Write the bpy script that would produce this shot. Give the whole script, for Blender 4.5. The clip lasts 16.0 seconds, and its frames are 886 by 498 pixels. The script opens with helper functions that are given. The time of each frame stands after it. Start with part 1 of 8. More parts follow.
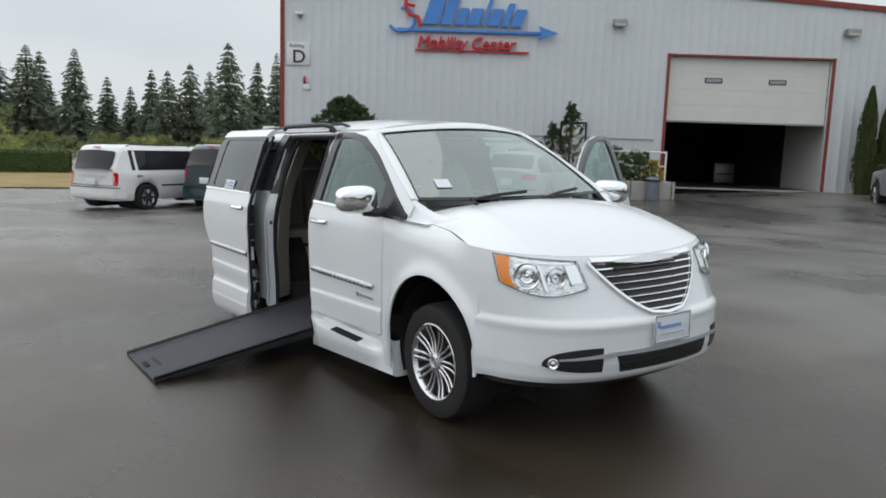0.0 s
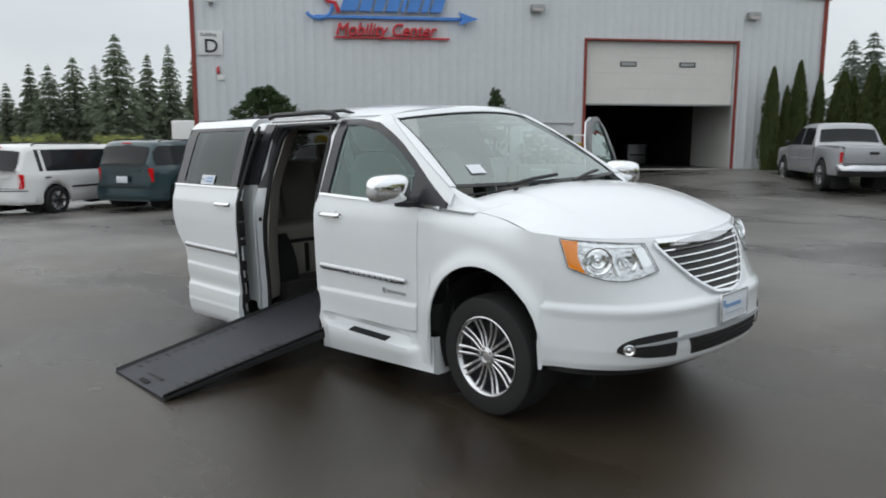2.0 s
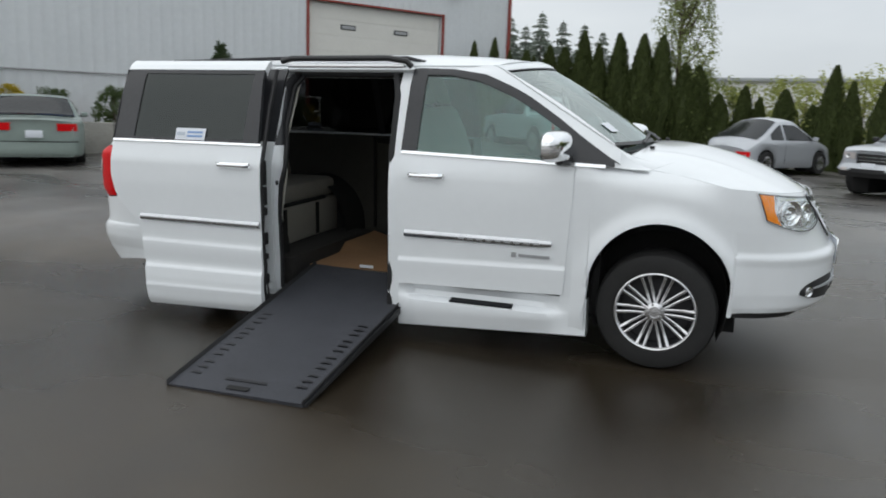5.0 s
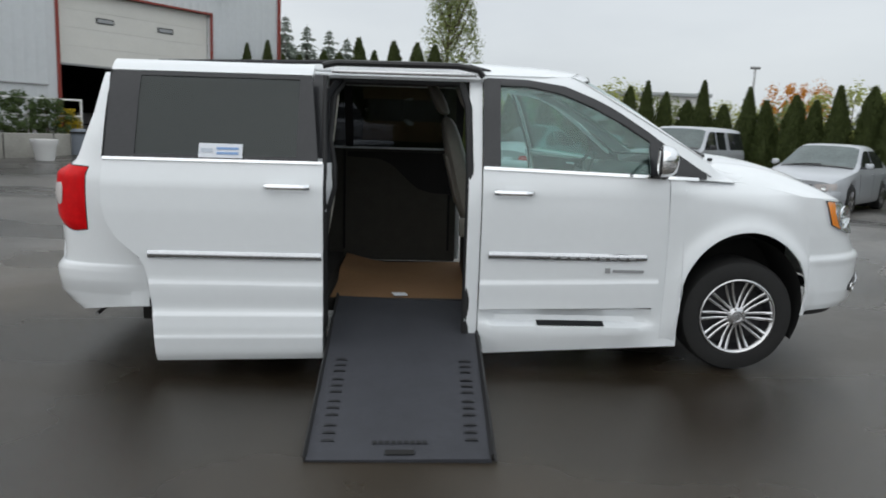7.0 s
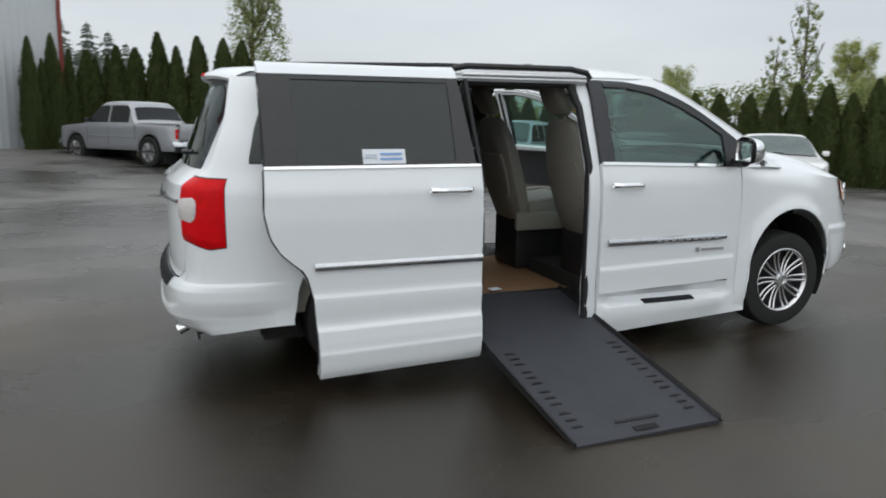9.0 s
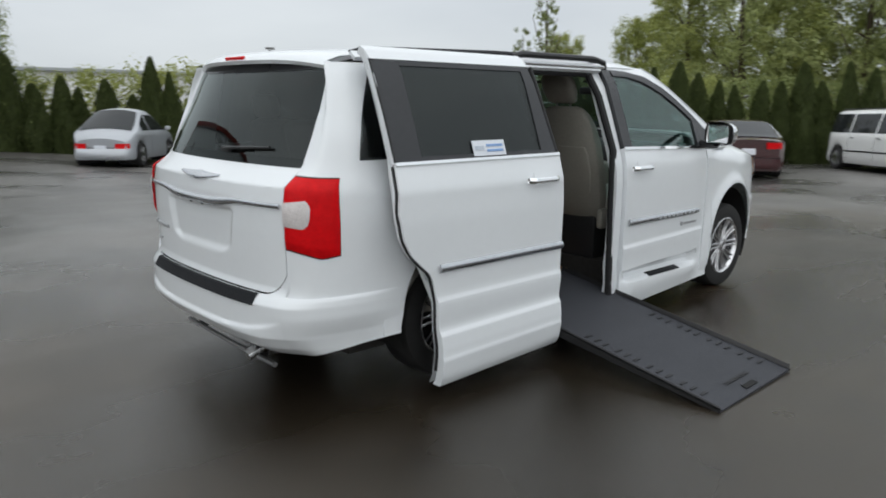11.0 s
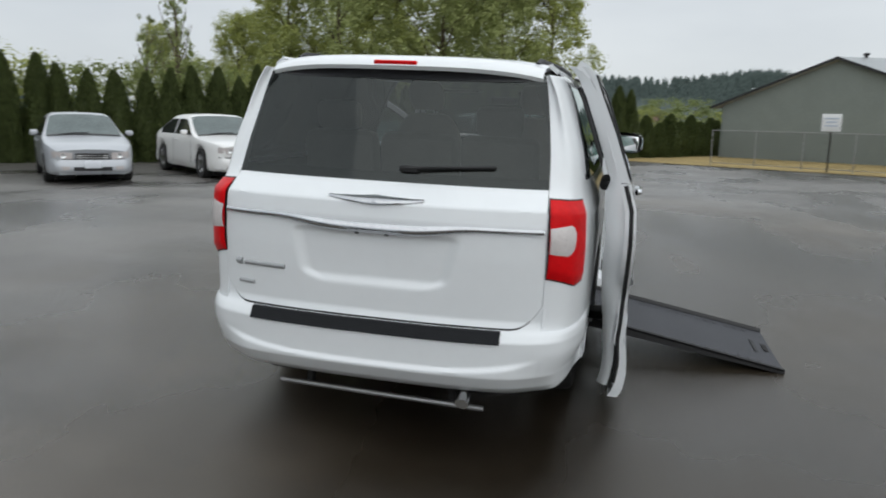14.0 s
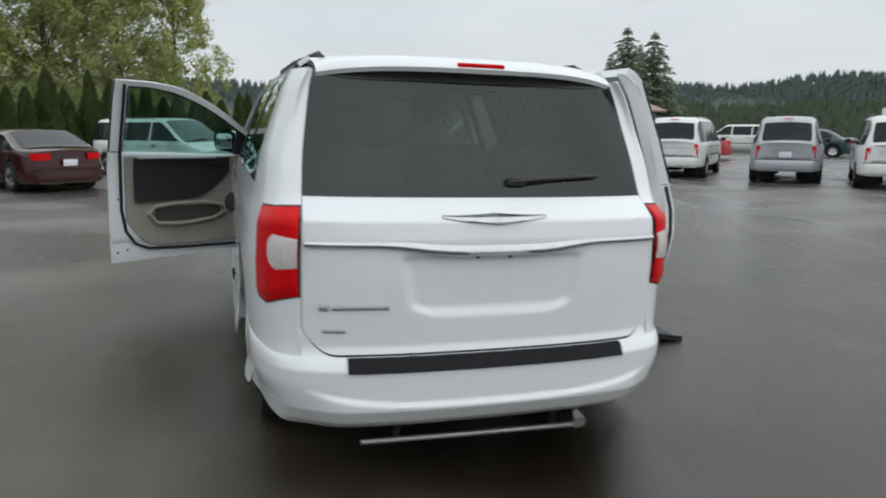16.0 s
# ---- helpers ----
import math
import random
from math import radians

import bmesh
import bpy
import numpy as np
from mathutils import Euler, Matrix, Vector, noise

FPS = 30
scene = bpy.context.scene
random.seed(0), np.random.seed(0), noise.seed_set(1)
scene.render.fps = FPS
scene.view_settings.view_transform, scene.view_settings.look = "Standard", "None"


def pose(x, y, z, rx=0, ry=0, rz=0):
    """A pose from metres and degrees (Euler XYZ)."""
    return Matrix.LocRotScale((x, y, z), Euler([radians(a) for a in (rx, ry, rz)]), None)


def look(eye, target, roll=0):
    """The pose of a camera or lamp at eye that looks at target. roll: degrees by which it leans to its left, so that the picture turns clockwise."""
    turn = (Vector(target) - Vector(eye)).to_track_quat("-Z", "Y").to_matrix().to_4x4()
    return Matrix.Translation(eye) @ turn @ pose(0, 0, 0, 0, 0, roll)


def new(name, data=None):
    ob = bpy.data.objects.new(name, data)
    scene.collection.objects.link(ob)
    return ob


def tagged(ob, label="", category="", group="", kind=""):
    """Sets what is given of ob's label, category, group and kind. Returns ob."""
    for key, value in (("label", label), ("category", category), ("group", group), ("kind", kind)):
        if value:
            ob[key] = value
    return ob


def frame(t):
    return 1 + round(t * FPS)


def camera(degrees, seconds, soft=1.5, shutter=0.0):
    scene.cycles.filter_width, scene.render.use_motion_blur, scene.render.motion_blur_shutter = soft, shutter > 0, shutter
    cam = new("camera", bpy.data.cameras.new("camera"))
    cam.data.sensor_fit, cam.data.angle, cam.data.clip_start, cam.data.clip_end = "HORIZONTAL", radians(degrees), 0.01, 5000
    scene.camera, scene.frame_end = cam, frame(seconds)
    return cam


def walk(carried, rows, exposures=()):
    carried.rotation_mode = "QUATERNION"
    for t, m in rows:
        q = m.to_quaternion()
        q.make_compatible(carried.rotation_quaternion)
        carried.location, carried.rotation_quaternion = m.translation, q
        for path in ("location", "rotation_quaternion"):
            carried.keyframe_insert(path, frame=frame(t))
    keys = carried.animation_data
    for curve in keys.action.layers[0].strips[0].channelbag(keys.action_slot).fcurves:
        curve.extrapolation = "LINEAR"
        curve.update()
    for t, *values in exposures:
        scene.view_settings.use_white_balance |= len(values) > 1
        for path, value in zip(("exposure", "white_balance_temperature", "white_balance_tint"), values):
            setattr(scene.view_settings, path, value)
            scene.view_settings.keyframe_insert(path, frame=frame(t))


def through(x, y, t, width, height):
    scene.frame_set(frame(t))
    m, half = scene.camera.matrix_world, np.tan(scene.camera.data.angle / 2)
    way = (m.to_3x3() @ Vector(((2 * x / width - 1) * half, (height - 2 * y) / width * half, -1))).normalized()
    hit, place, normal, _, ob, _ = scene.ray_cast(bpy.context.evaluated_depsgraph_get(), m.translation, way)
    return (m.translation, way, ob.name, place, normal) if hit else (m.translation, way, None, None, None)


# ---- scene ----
# camera and its walk
cam = camera(62.7, 16.0, soft=1.8, shutter=0.5)
METRES, EYE, TILT, LEAN, TURN = 15.31, 1.639, -7.91, -1.87, 56.03
ROWS = [
    (0.0, 0.0, 0.0, 0.0, 0.0, 0.0, -0.0),
    (0.5, -0.0002, 0.001, -0.0006, 0.03, -0.43, 0.58),
    (1.0, -0.0094, 0.0045, -0.0017, -2.1, -3.08, 0.44),
    (1.5, -0.0292, 0.0062, -0.0009, -3.96, -2.57, 0.61),
    (2.0, -0.0521, 0.0184, 0.0013, -7.52, -1.0, 2.75),
    (2.5, -0.0818, 0.0267, 0.0012, -11.86, -1.5, 1.79),
    (3.0, -0.111, 0.0366, 0.0025, -17.68, -1.77, 2.5),
    (3.5, -0.1406, 0.0509, 0.0044, -23.1, -2.89, 2.21),
    (4.0, -0.172, 0.0633, 0.0063, -26.77, -3.98, 2.45),
    (6.5, -0.2865, 0.191, 0.0215, -51.94, -6.61, 5.11),
    (7.0, -0.3014, 0.2211, 0.027, -57.09, -6.77, 5.17),
    (7.5, -0.3208, 0.2498, 0.0321, -61.8, -7.31, 5.98),
    (8.0, -0.3359, 0.2805, 0.0366, -67.0, -7.87, 5.31),
    (8.5, -0.356, 0.3126, 0.0409, -72.1, -8.85, 5.81),
    (9.0, -0.3663, 0.3458, 0.0439, -75.92, -9.1, 7.09),
    (9.5, -0.3767, 0.3799, 0.0486, -82.21, -8.98, 6.87),
    (10.0, -0.3767, 0.4123, 0.0524, -86.85, -10.43, 6.19),
    (12.5, -0.3329, 0.5662, 0.0763, -115.96, -15.61, 7.22),
    (13.0, -0.3178, 0.5955, 0.0795, -120.48, -16.07, 5.26),
    (13.5, -0.299, 0.6194, 0.084, -126.21, -16.77, 4.94),
    (14.0, -0.2733, 0.6419, 0.086, -131.55, -16.66, 3.37),
    (14.5, -0.2465, 0.6657, 0.0894, -138.62, -16.48, 3.59),
    (15.0, -0.2172, 0.6767, 0.0895, -146.19, -16.73, 3.04),
    (15.5, -0.1855, 0.6908, 0.09, -156.32, -18.35, 0.71),
    (16.0, -0.1521, 0.6987, 0.0901, -161.91, -17.53, 0.54),
]
BASE = pose(5.018, -3.245, EYE, 0, 0, TURN) @ pose(0, 0, 0, TILT, LEAN, 0)
walk(cam, [(t, BASE @ pose(METRES * x, METRES * y, METRES * z, 90 + pitch, roll, yaw)) for t, x, y, z, yaw, pitch, roll in ROWS])

# ---- world, sun ----
SUN_EL, SUN_AZ = radians(42), radians(222)
world = bpy.data.worlds.new("overcast_sky")
scene.world = world
world.use_nodes = True
wt = world.node_tree
wt.nodes.clear()
w_out = wt.nodes.new("ShaderNodeOutputWorld")
w_bg = wt.nodes.new("ShaderNodeBackground")
w_sky = wt.nodes.new("ShaderNodeTexSky")
w_sky.sky_type = "NISHITA"
w_sky.sun_disc = False
w_sky.sun_elevation, w_sky.sun_rotation = SUN_EL, SUN_AZ
w_co = wt.nodes.new("ShaderNodeTexCoord")
w_sep = wt.nodes.new("ShaderNodeSeparateXYZ")
w_ramp = wt.nodes.new("ShaderNodeValToRGB")
w_map = wt.nodes.new("ShaderNodeMapping")
w_map.inputs["Scale"].default_value = (1.2, 1.2, 4.0)
w_noise = wt.nodes.new("ShaderNodeTexNoise")
w_noise.inputs["Scale"].default_value = 1.6
w_noise.inputs["Detail"].default_value = 5.0
w_cr = wt.nodes.new("ShaderNodeValToRGB")
w_cr.color_ramp.elements[0].position, w_cr.color_ramp.elements[1].position = 0.32, 0.72
w_cr.color_ramp.elements[0].color = (0.87, 0.88, 0.91, 1)
w_cr.color_ramp.elements[1].color = (1.06, 1.06, 1.07, 1)
e = w_ramp.color_ramp.elements
e[0].position, e[0].color = 0.0, (0.685, 0.725, 0.74, 1)
e[1].position, e[1].color = 1.0, (1.12, 1.18, 1.20, 1)
m1 = w_ramp.color_ramp.elements.new(0.22)
m1.color = (0.755, 0.80, 0.825, 1)
m2 = w_ramp.color_ramp.elements.new(0.5)
m2.color = (1.07, 1.13, 1.15, 1)
w_mul = wt.nodes.new("ShaderNodeMixRGB")
w_mul.blend_type = "MULTIPLY"
w_mul.inputs[0].default_value = 1.0
w_nis = wt.nodes.new("ShaderNodeMixRGB")
w_nis.blend_type = "MULTIPLY"
w_nis.inputs[0].default_value = 1.0
w_nis.inputs[2].default_value = (0.1, 0.1, 0.1, 1)
w_mix = wt.nodes.new("ShaderNodeMixRGB")
w_mix.inputs[0].default_value = 0.94
for a, b in ((w_co.outputs["Generated"], w_sep.inputs[0]), (w_sep.outputs["Z"], w_ramp.inputs[0]),
             (w_co.outputs["Generated"], w_map.inputs[0]), (w_map.outputs[0], w_noise.inputs["Vector"]),
             (w_noise.outputs[0], w_cr.inputs[0]), (w_ramp.outputs[0], w_mul.inputs[1]), (w_cr.outputs[0], w_mul.inputs[2]),
             (w_sky.outputs[0], w_nis.inputs[1]), (w_nis.outputs[0], w_mix.inputs[1]), (w_mul.outputs[0], w_mix.inputs[2]),
             (w_mix.outputs[0], w_bg.inputs[0]), (w_bg.outputs[0], w_out.inputs[0])):
    wt.links.new(a, b)
w_bg.inputs[1].default_value = 1.0
sun = new("sun", bpy.data.lights.new("sun", "SUN"))
sun.data.energy, sun.data.angle, sun.data.color = 0.85, radians(115), (1.0, 0.97, 0.93)
sun.matrix_world = look((0, 0, 30), (-33 * math.sin(SUN_AZ), -33 * math.cos(SUN_AZ), 0))

# ---- materials ----
def material(name, color, rough=0.5, metal=0.0, var=0.12, scale=6.0, bump=0.0, bump_scale=60.0, coat=0.0, ior=1.45, island=0.0, piece=0.0, spec=0.5):
    m = bpy.data.materials.new(name)
    m.use_nodes = True
    t = m.node_tree
    b = t.nodes["Principled BSDF"]
    b.inputs["Roughness"].default_value, b.inputs["Metallic"].default_value = rough, metal
    b.inputs["Coat Weight"].default_value, b.inputs["IOR"].default_value = coat, ior
    b.inputs["Coat Roughness"].default_value = 0.04
    b.inputs["Specular IOR Level"].default_value = spec
    b.inputs["Base Color"].default_value = (*color, 1)
    co = t.nodes.new("ShaderNodeTexCoord")
    if var > 0:
        n1, n2 = t.nodes.new("ShaderNodeTexNoise"), t.nodes.new("ShaderNodeTexNoise")
        n1.inputs["Scale"].default_value, n2.inputs["Scale"].default_value = scale, scale * 9
        n1.inputs["Detail"].default_value = n2.inputs["Detail"].default_value = 4
        t.links.new(co.outputs["Object"], n1.inputs["Vector"])
        t.links.new(co.outputs["Object"], n2.inputs["Vector"])
        add = t.nodes.new("ShaderNodeMath")
        add.operation = "ADD"
        t.links.new(n1.outputs[0], add.inputs[0])
        t.links.new(n2.outputs[0], add.inputs[1])
        last = add.outputs[0]
        if island or piece:
            src = t.nodes.new("ShaderNodeNewGeometry").outputs["Random Per Island"] if island else t.nodes.new("ShaderNodeObjectInfo").outputs["Random"]
            k = t.nodes.new("ShaderNodeMath")
            k.operation = "MULTIPLY_ADD"
            k.inputs[1].default_value = island or piece
            t.links.new(src, k.inputs[0])
            t.links.new(last, k.inputs[2])
            last = k.outputs[0]
        mr = t.nodes.new("ShaderNodeMapRange")
        mr.inputs["From Min"].default_value = 0.6
        mr.inputs["From Max"].default_value = 1.4 + (island or piece)
        mr.inputs["To Min"].default_value, mr.inputs["To Max"].default_value = 1 - var, 1 + var
        t.links.new(last, mr.inputs["Value"])
        mul = t.nodes.new("ShaderNodeVectorMath")
        mul.operation = "SCALE"
        mul.inputs[0].default_value = color
        t.links.new(mr.outputs[0], mul.inputs["Scale"])
        t.links.new(mul.outputs[0], b.inputs["Base Color"])
    if bump > 0:
        nb, bp = t.nodes.new("ShaderNodeTexNoise"), t.nodes.new("ShaderNodeBump")
        nb.inputs["Scale"].default_value, nb.inputs["Detail"].default_value = bump_scale, 5
        bp.inputs["Strength"].default_value, bp.inputs["Distance"].default_value = bump, 0.01
        t.links.new(co.outputs["Object"], nb.inputs["Vector"])
        t.links.new(nb.outputs[0], bp.inputs["Height"])
        t.links.new(bp.outputs[0], b.inputs["Normal"])
    return m


def glass(name, tint, alpha, rough=0.0, face=0.06):
    """Thin pane: a share of tinted clear view and a share of gloss."""
    m = bpy.data.materials.new(name)
    m.use_nodes = True
    t = m.node_tree
    t.nodes.clear()
    out, mix = t.nodes.new("ShaderNodeOutputMaterial"), t.nodes.new("ShaderNodeMixShader")
    tr, gl, lw = t.nodes.new("ShaderNodeBsdfTransparent"), t.nodes.new("ShaderNodeBsdfGlossy"), t.nodes.new("ShaderNodeLayerWeight")
    power, mad = t.nodes.new("ShaderNodeMath"), t.nodes.new("ShaderNodeMath")
    lw.inputs[0].default_value = 0.5
    power.operation, mad.operation = "POWER", "MULTIPLY_ADD"
    power.inputs[1].default_value, mad.inputs[1].default_value, mad.inputs[2].default_value = 5.0, 1 - face, face
    t.links.new(lw.outputs["Facing"], power.inputs[0])
    t.links.new(power.outputs[0], mad.inputs[0])
    tr.inputs[0].default_value = (*[c * alpha for c in tint], 1)
    gl.inputs["Roughness"].default_value = rough
    gl.inputs[0].default_value = (0.89, 0.96, 0.94, 1)
    t.links.new(mad.outputs[0], mix.inputs[0])
    t.links.new(tr.outputs[0], mix.inputs[1])
    t.links.new(gl.outputs[0], mix.inputs[2])
    t.links.new(mix.outputs[0], out.inputs[0])
    return m


def leaf_material(name, color, var, scale, island, through=0.35):
    """Leaves: a dull face that also lets light through."""
    m = material(name, color, 0.6, var=var, scale=scale, island=island, spec=0.25)
    t = m.node_tree
    b, out = t.nodes["Principled BSDF"], t.nodes["Material Output"]
    tl, mix = t.nodes.new("ShaderNodeBsdfTranslucent"), t.nodes.new("ShaderNodeMixShader")
    src = b.inputs["Base Color"].links[0].from_socket
    t.links.new(src, tl.inputs[0])
    mix.inputs[0].default_value = through
    t.links.new(b.outputs[0], mix.inputs[1])
    t.links.new(tl.outputs[0], mix.inputs[2])
    t.links.new(mix.outputs[0], out.inputs[0])
    return m


def asphalt_material():
    m = bpy.data.materials.new("damp_asphalt")
    m.use_nodes = True
    t = m.node_tree
    b = t.nodes["Principled BSDF"]
    b.inputs["Specular IOR Level"].default_value = 0.74
    b.inputs["Specular Tint"].default_value = (1.0, 0.97, 0.92, 1)
    co = t.nodes.new("ShaderNodeTexCoord")

    def noise_at(scale, detail=4, stretch=(1, 1, 1), turn=0.0):
        mp, n = t.nodes.new("ShaderNodeMapping"), t.nodes.new("ShaderNodeTexNoise")
        mp.inputs["Scale"].default_value = stretch
        mp.inputs["Rotation"].default_value = (0, 0, turn)
        n.inputs["Scale"].default_value, n.inputs["Detail"].default_value = scale, detail
        t.links.new(co.outputs["Object"], mp.inputs[0])
        t.links.new(mp.outputs[0], n.inputs["Vector"])
        return n.outputs[0]

    def ramp(src, a, b_, lo, hi):
        r = t.nodes.new("ShaderNodeMapRange")
        r.inputs["From Min"].default_value, r.inputs["From Max"].default_value = a, b_
        r.inputs["To Min"].default_value, r.inputs["To Max"].default_value = lo, hi
        r.interpolation_type = "SMOOTHSTEP"
        t.links.new(src, r.inputs[0])
        return r.outputs[0]

    def math_op(op, p, q):
        n = t.nodes.new("ShaderNodeMath")
        n.operation = op
        for i, v in enumerate((p, q)):
            if isinstance(v, (int, float)):
                n.inputs[i].default_value = v
            else:
                t.links.new(v, n.inputs[i])
        return n.outputs[0]

    wet = ramp(noise_at(0.32, 5, (0.75, 1.3, 1), radians(35)), 0.43, 0.58, 0.0, 1.0)
    streak = ramp(noise_at(0.42, 5, (0.5, 1.4, 1), radians(28)), 0.42, 0.64, 0.0, 1.0)
    grit = noise_at(170, 4)
    # damp brown patch beside the van; beyond it, sky sheen painted in as paleness
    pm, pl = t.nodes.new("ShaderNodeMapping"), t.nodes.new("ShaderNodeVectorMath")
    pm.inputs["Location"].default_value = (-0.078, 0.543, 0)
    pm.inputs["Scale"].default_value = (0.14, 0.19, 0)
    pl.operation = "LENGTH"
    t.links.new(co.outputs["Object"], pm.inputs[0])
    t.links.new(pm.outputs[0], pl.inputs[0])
    dark_patch = ramp(math_op("ADD", pl.outputs["Value"], math_op("MULTIPLY", noise_at(0.9, 4), 0.7)), 0.95, 1.65, 1.0, 0.0)
    fleck = ramp(noise_at(38, 2), 0.735, 0.77, 0.0, 1.0)
    worn = ramp(noise_at(0.40, 6, (1.5, 0.5, 1), radians(8)), 0.38, 0.64, 0.80, 1.32)
    stone = t.nodes.new("ShaderNodeTexVoronoi")
    stone.inputs["Scale"].default_value = 380
    t.links.new(co.outputs["Object"], stone.inputs["Vector"])
    spots = ramp(noise_at(2.3, 5), 0.60, 0.74, 1.0, 0.72)
    val = math_op("MULTIPLY", ramp(grit, 0.3, 0.7, 0.011, 0.023), math_op("MULTIPLY", spots, math_op("SUBTRACT", 1.15, math_op("MULTIPLY", wet, 0.4))))
    # albedo raised outside the patch to carry the sky's grazing sheen
    val = math_op("MULTIPLY", math_op("MULTIPLY", val, worn), math_op("SUBTRACT", 5.3, math_op("MULTIPLY", dark_patch, 4.1)))
    val = math_op("ADD", val, math_op("MULTIPLY", fleck, 0.05))
    comb = t.nodes.new("ShaderNodeCombineColor")
    t.links.new(math_op("MULTIPLY", val, math_op("ADD", 1.06, math_op("MULTIPLY", dark_patch, 0.24))), comb.inputs[0])
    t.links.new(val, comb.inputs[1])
    t.links.new(math_op("MULTIPLY", val, math_op("SUBTRACT", 0.94, math_op("MULTIPLY", dark_patch, 0.28))), comb.inputs[2])
    t.links.new(comb.outputs[0], b.inputs["Base Color"])
    t.links.new(math_op("SUBTRACT", math_op("SUBTRACT", 0.45, math_op("MULTIPLY", wet, 0.17)), math_op("ADD", math_op("MULTIPLY", streak, 0.09), math_op("MULTIPLY", dark_patch, 0.05))), b.inputs["Roughness"])
    bp = t.nodes.new("ShaderNodeBump")
    bp.inputs["Strength"].default_value, bp.inputs["Distance"].default_value = 0.22, 0.004
    t.links.new(math_op("ADD", grit, stone.outputs["Distance"]), bp.inputs["Height"])
    t.links.new(bp.outputs[0], b.inputs["Normal"])
    return m


M_PAINT = material("white_paint", (0.765, 0.792, 0.812), 0.32, var=0.015, scale=2, coat=0.9)
M_PAINT_FAR = material("white_car_paint", (0.78, 0.78, 0.77), 0.35, var=0.03, scale=2, coat=0.6)
M_SILVER = material("silver_paint", (0.38, 0.39, 0.41), 0.35, 0.35, var=0.05, scale=2, coat=0.7)
M_SILVER_LIGHT = material("pale_silver_paint", (0.44, 0.46, 0.49), 0.35, 0.25, var=0.04, scale=2, coat=0.7)
M_TEAL = material("dark_teal_paint", (0.016, 0.045, 0.055), 0.3, 0.2, var=0.1, scale=2, coat=0.9)
M_SAGE = material("sage_green_paint", (0.28, 0.34, 0.31), 0.35, 0.3, var=0.05, scale=2, coat=0.7)
M_MAROON = material("maroon_paint", (0.045, 0.006, 0.008), 0.25, 0.2, var=0.1, scale=2, coat=0.9)
M_MAROON_BRIGHT = material("red_car_paint", (0.40, 0.03, 0.03), 0.3, var=0.08, scale=2, coat=0.8)
M_BLACK = material("black_trim", (0.018, 0.018, 0.019), 0.45, var=0.15, scale=8)
M_GLOSSBLACK = material("gloss_black_frame", (0.028, 0.029, 0.032), 0.22, var=0.1, scale=5)
M_RUBBER = material("tyre_rubber", (0.015, 0.015, 0.015), 0.75, var=0.2, scale=12, bump=0.2, bump_scale=90)
M_CHROME = material("chrome", (0.86, 0.87, 0.88), 0.09, 1.0, var=0.03, scale=6)
# chrome darkened in colour to stand for its dimmer reflections
M_CHROME_DIM = material("dim_chrome", (0.50, 0.51, 0.53), 0.18, 1.0, var=0.1, scale=8)
M_ALLOY = material("polished_alloy", (0.66, 0.66, 0.67), 0.22, 1.0, var=0.06, scale=9)
M_ALLOYDARK = material("wheel_pocket_dark", (0.025, 0.025, 0.028), 0.6, 0.2, var=0.15, scale=9)
M_GOLD = material("gold_wheel_paint", (0.42, 0.30, 0.11), 0.4, 0.5, var=0.1, scale=9)
M_STEEL = material("dull_steel", (0.33, 0.33, 0.33), 0.5, 0.9, var=0.2, scale=12)
M_BIN = material("blue_grey_bin", (0.16, 0.18, 0.21), 0.6, var=0.12, scale=6)
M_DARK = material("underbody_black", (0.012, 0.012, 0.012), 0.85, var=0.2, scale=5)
M_PAD = material("black_step_plastic", (0.016, 0.017, 0.019), 0.65, var=0.15, scale=20, bump=0.3, bump_scale=150, spec=0.15)
M_SEAL = material("door_seal_rubber", (0.012, 0.012, 0.013), 0.6, var=0.1, scale=20)
M_BEIGE = material("beige_leather", (0.30, 0.285, 0.25), 0.5, var=0.1, scale=7, bump=0.25, bump_scale=120)
M_BEIGE_PLASTIC = material("beige_plastic_trim", (0.30, 0.285, 0.25), 0.55, var=0.06, scale=6, bump=0.1, bump_scale=200)
# beige lowered to hold the cabin's shade
M_SIDECARPET = material("shaded_beige_lining", (0.055, 0.053, 0.046), 0.9, var=0.15, scale=12, bump=0.2, bump_scale=150)
M_CARPET = material("dark_cabin_floor", (0.03, 0.028, 0.026), 0.9, var=0.25, scale=30, bump=0.4, bump_scale=200)
M_CARD = material("brown_cardboard", (0.30, 0.17, 0.085), 0.8, var=0.1, scale=5, bump=0.15, bump_scale=80)
M_RAMP = material("charcoal_ramp_surface", (0.042, 0.044, 0.053), 0.62, var=0.2, scale=6, bump=0.5, bump_scale=260)
M_RAMPMARK = material("ramp_worn_marks", (0.012, 0.012, 0.014), 0.5, var=0.1, scale=20)
# headliner colour lowered for the shade under the roof
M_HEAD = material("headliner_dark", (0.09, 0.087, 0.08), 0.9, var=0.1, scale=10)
M_REDLENS = material("red_lamp_lens", (0.60, 0.004, 0.007), 0.30, var=0.22, scale=22, bump=0.18, bump_scale=55, spec=0.16)
M_CLEARLENS = material("clear_ribbed_lens", (0.60, 0.56, 0.55), 0.16, var=0.16, scale=34, bump=0.35, bump_scale=70, coat=0.4)
M_WHITELENS = material("clear_lamp_lens", (0.50, 0.46, 0.45), 0.18, var=0.07, scale=20, coat=0.6)
M_AMBER = material("amber_lens", (1.0, 0.29, 0.012), 0.2, var=0.1, scale=30, coat=1.0)
M_REFLECTOR = material("lamp_reflector", (0.80, 0.81, 0.83), 0.16, 0.85, var=0.3, scale=26, bump=0.9, bump_scale=34)
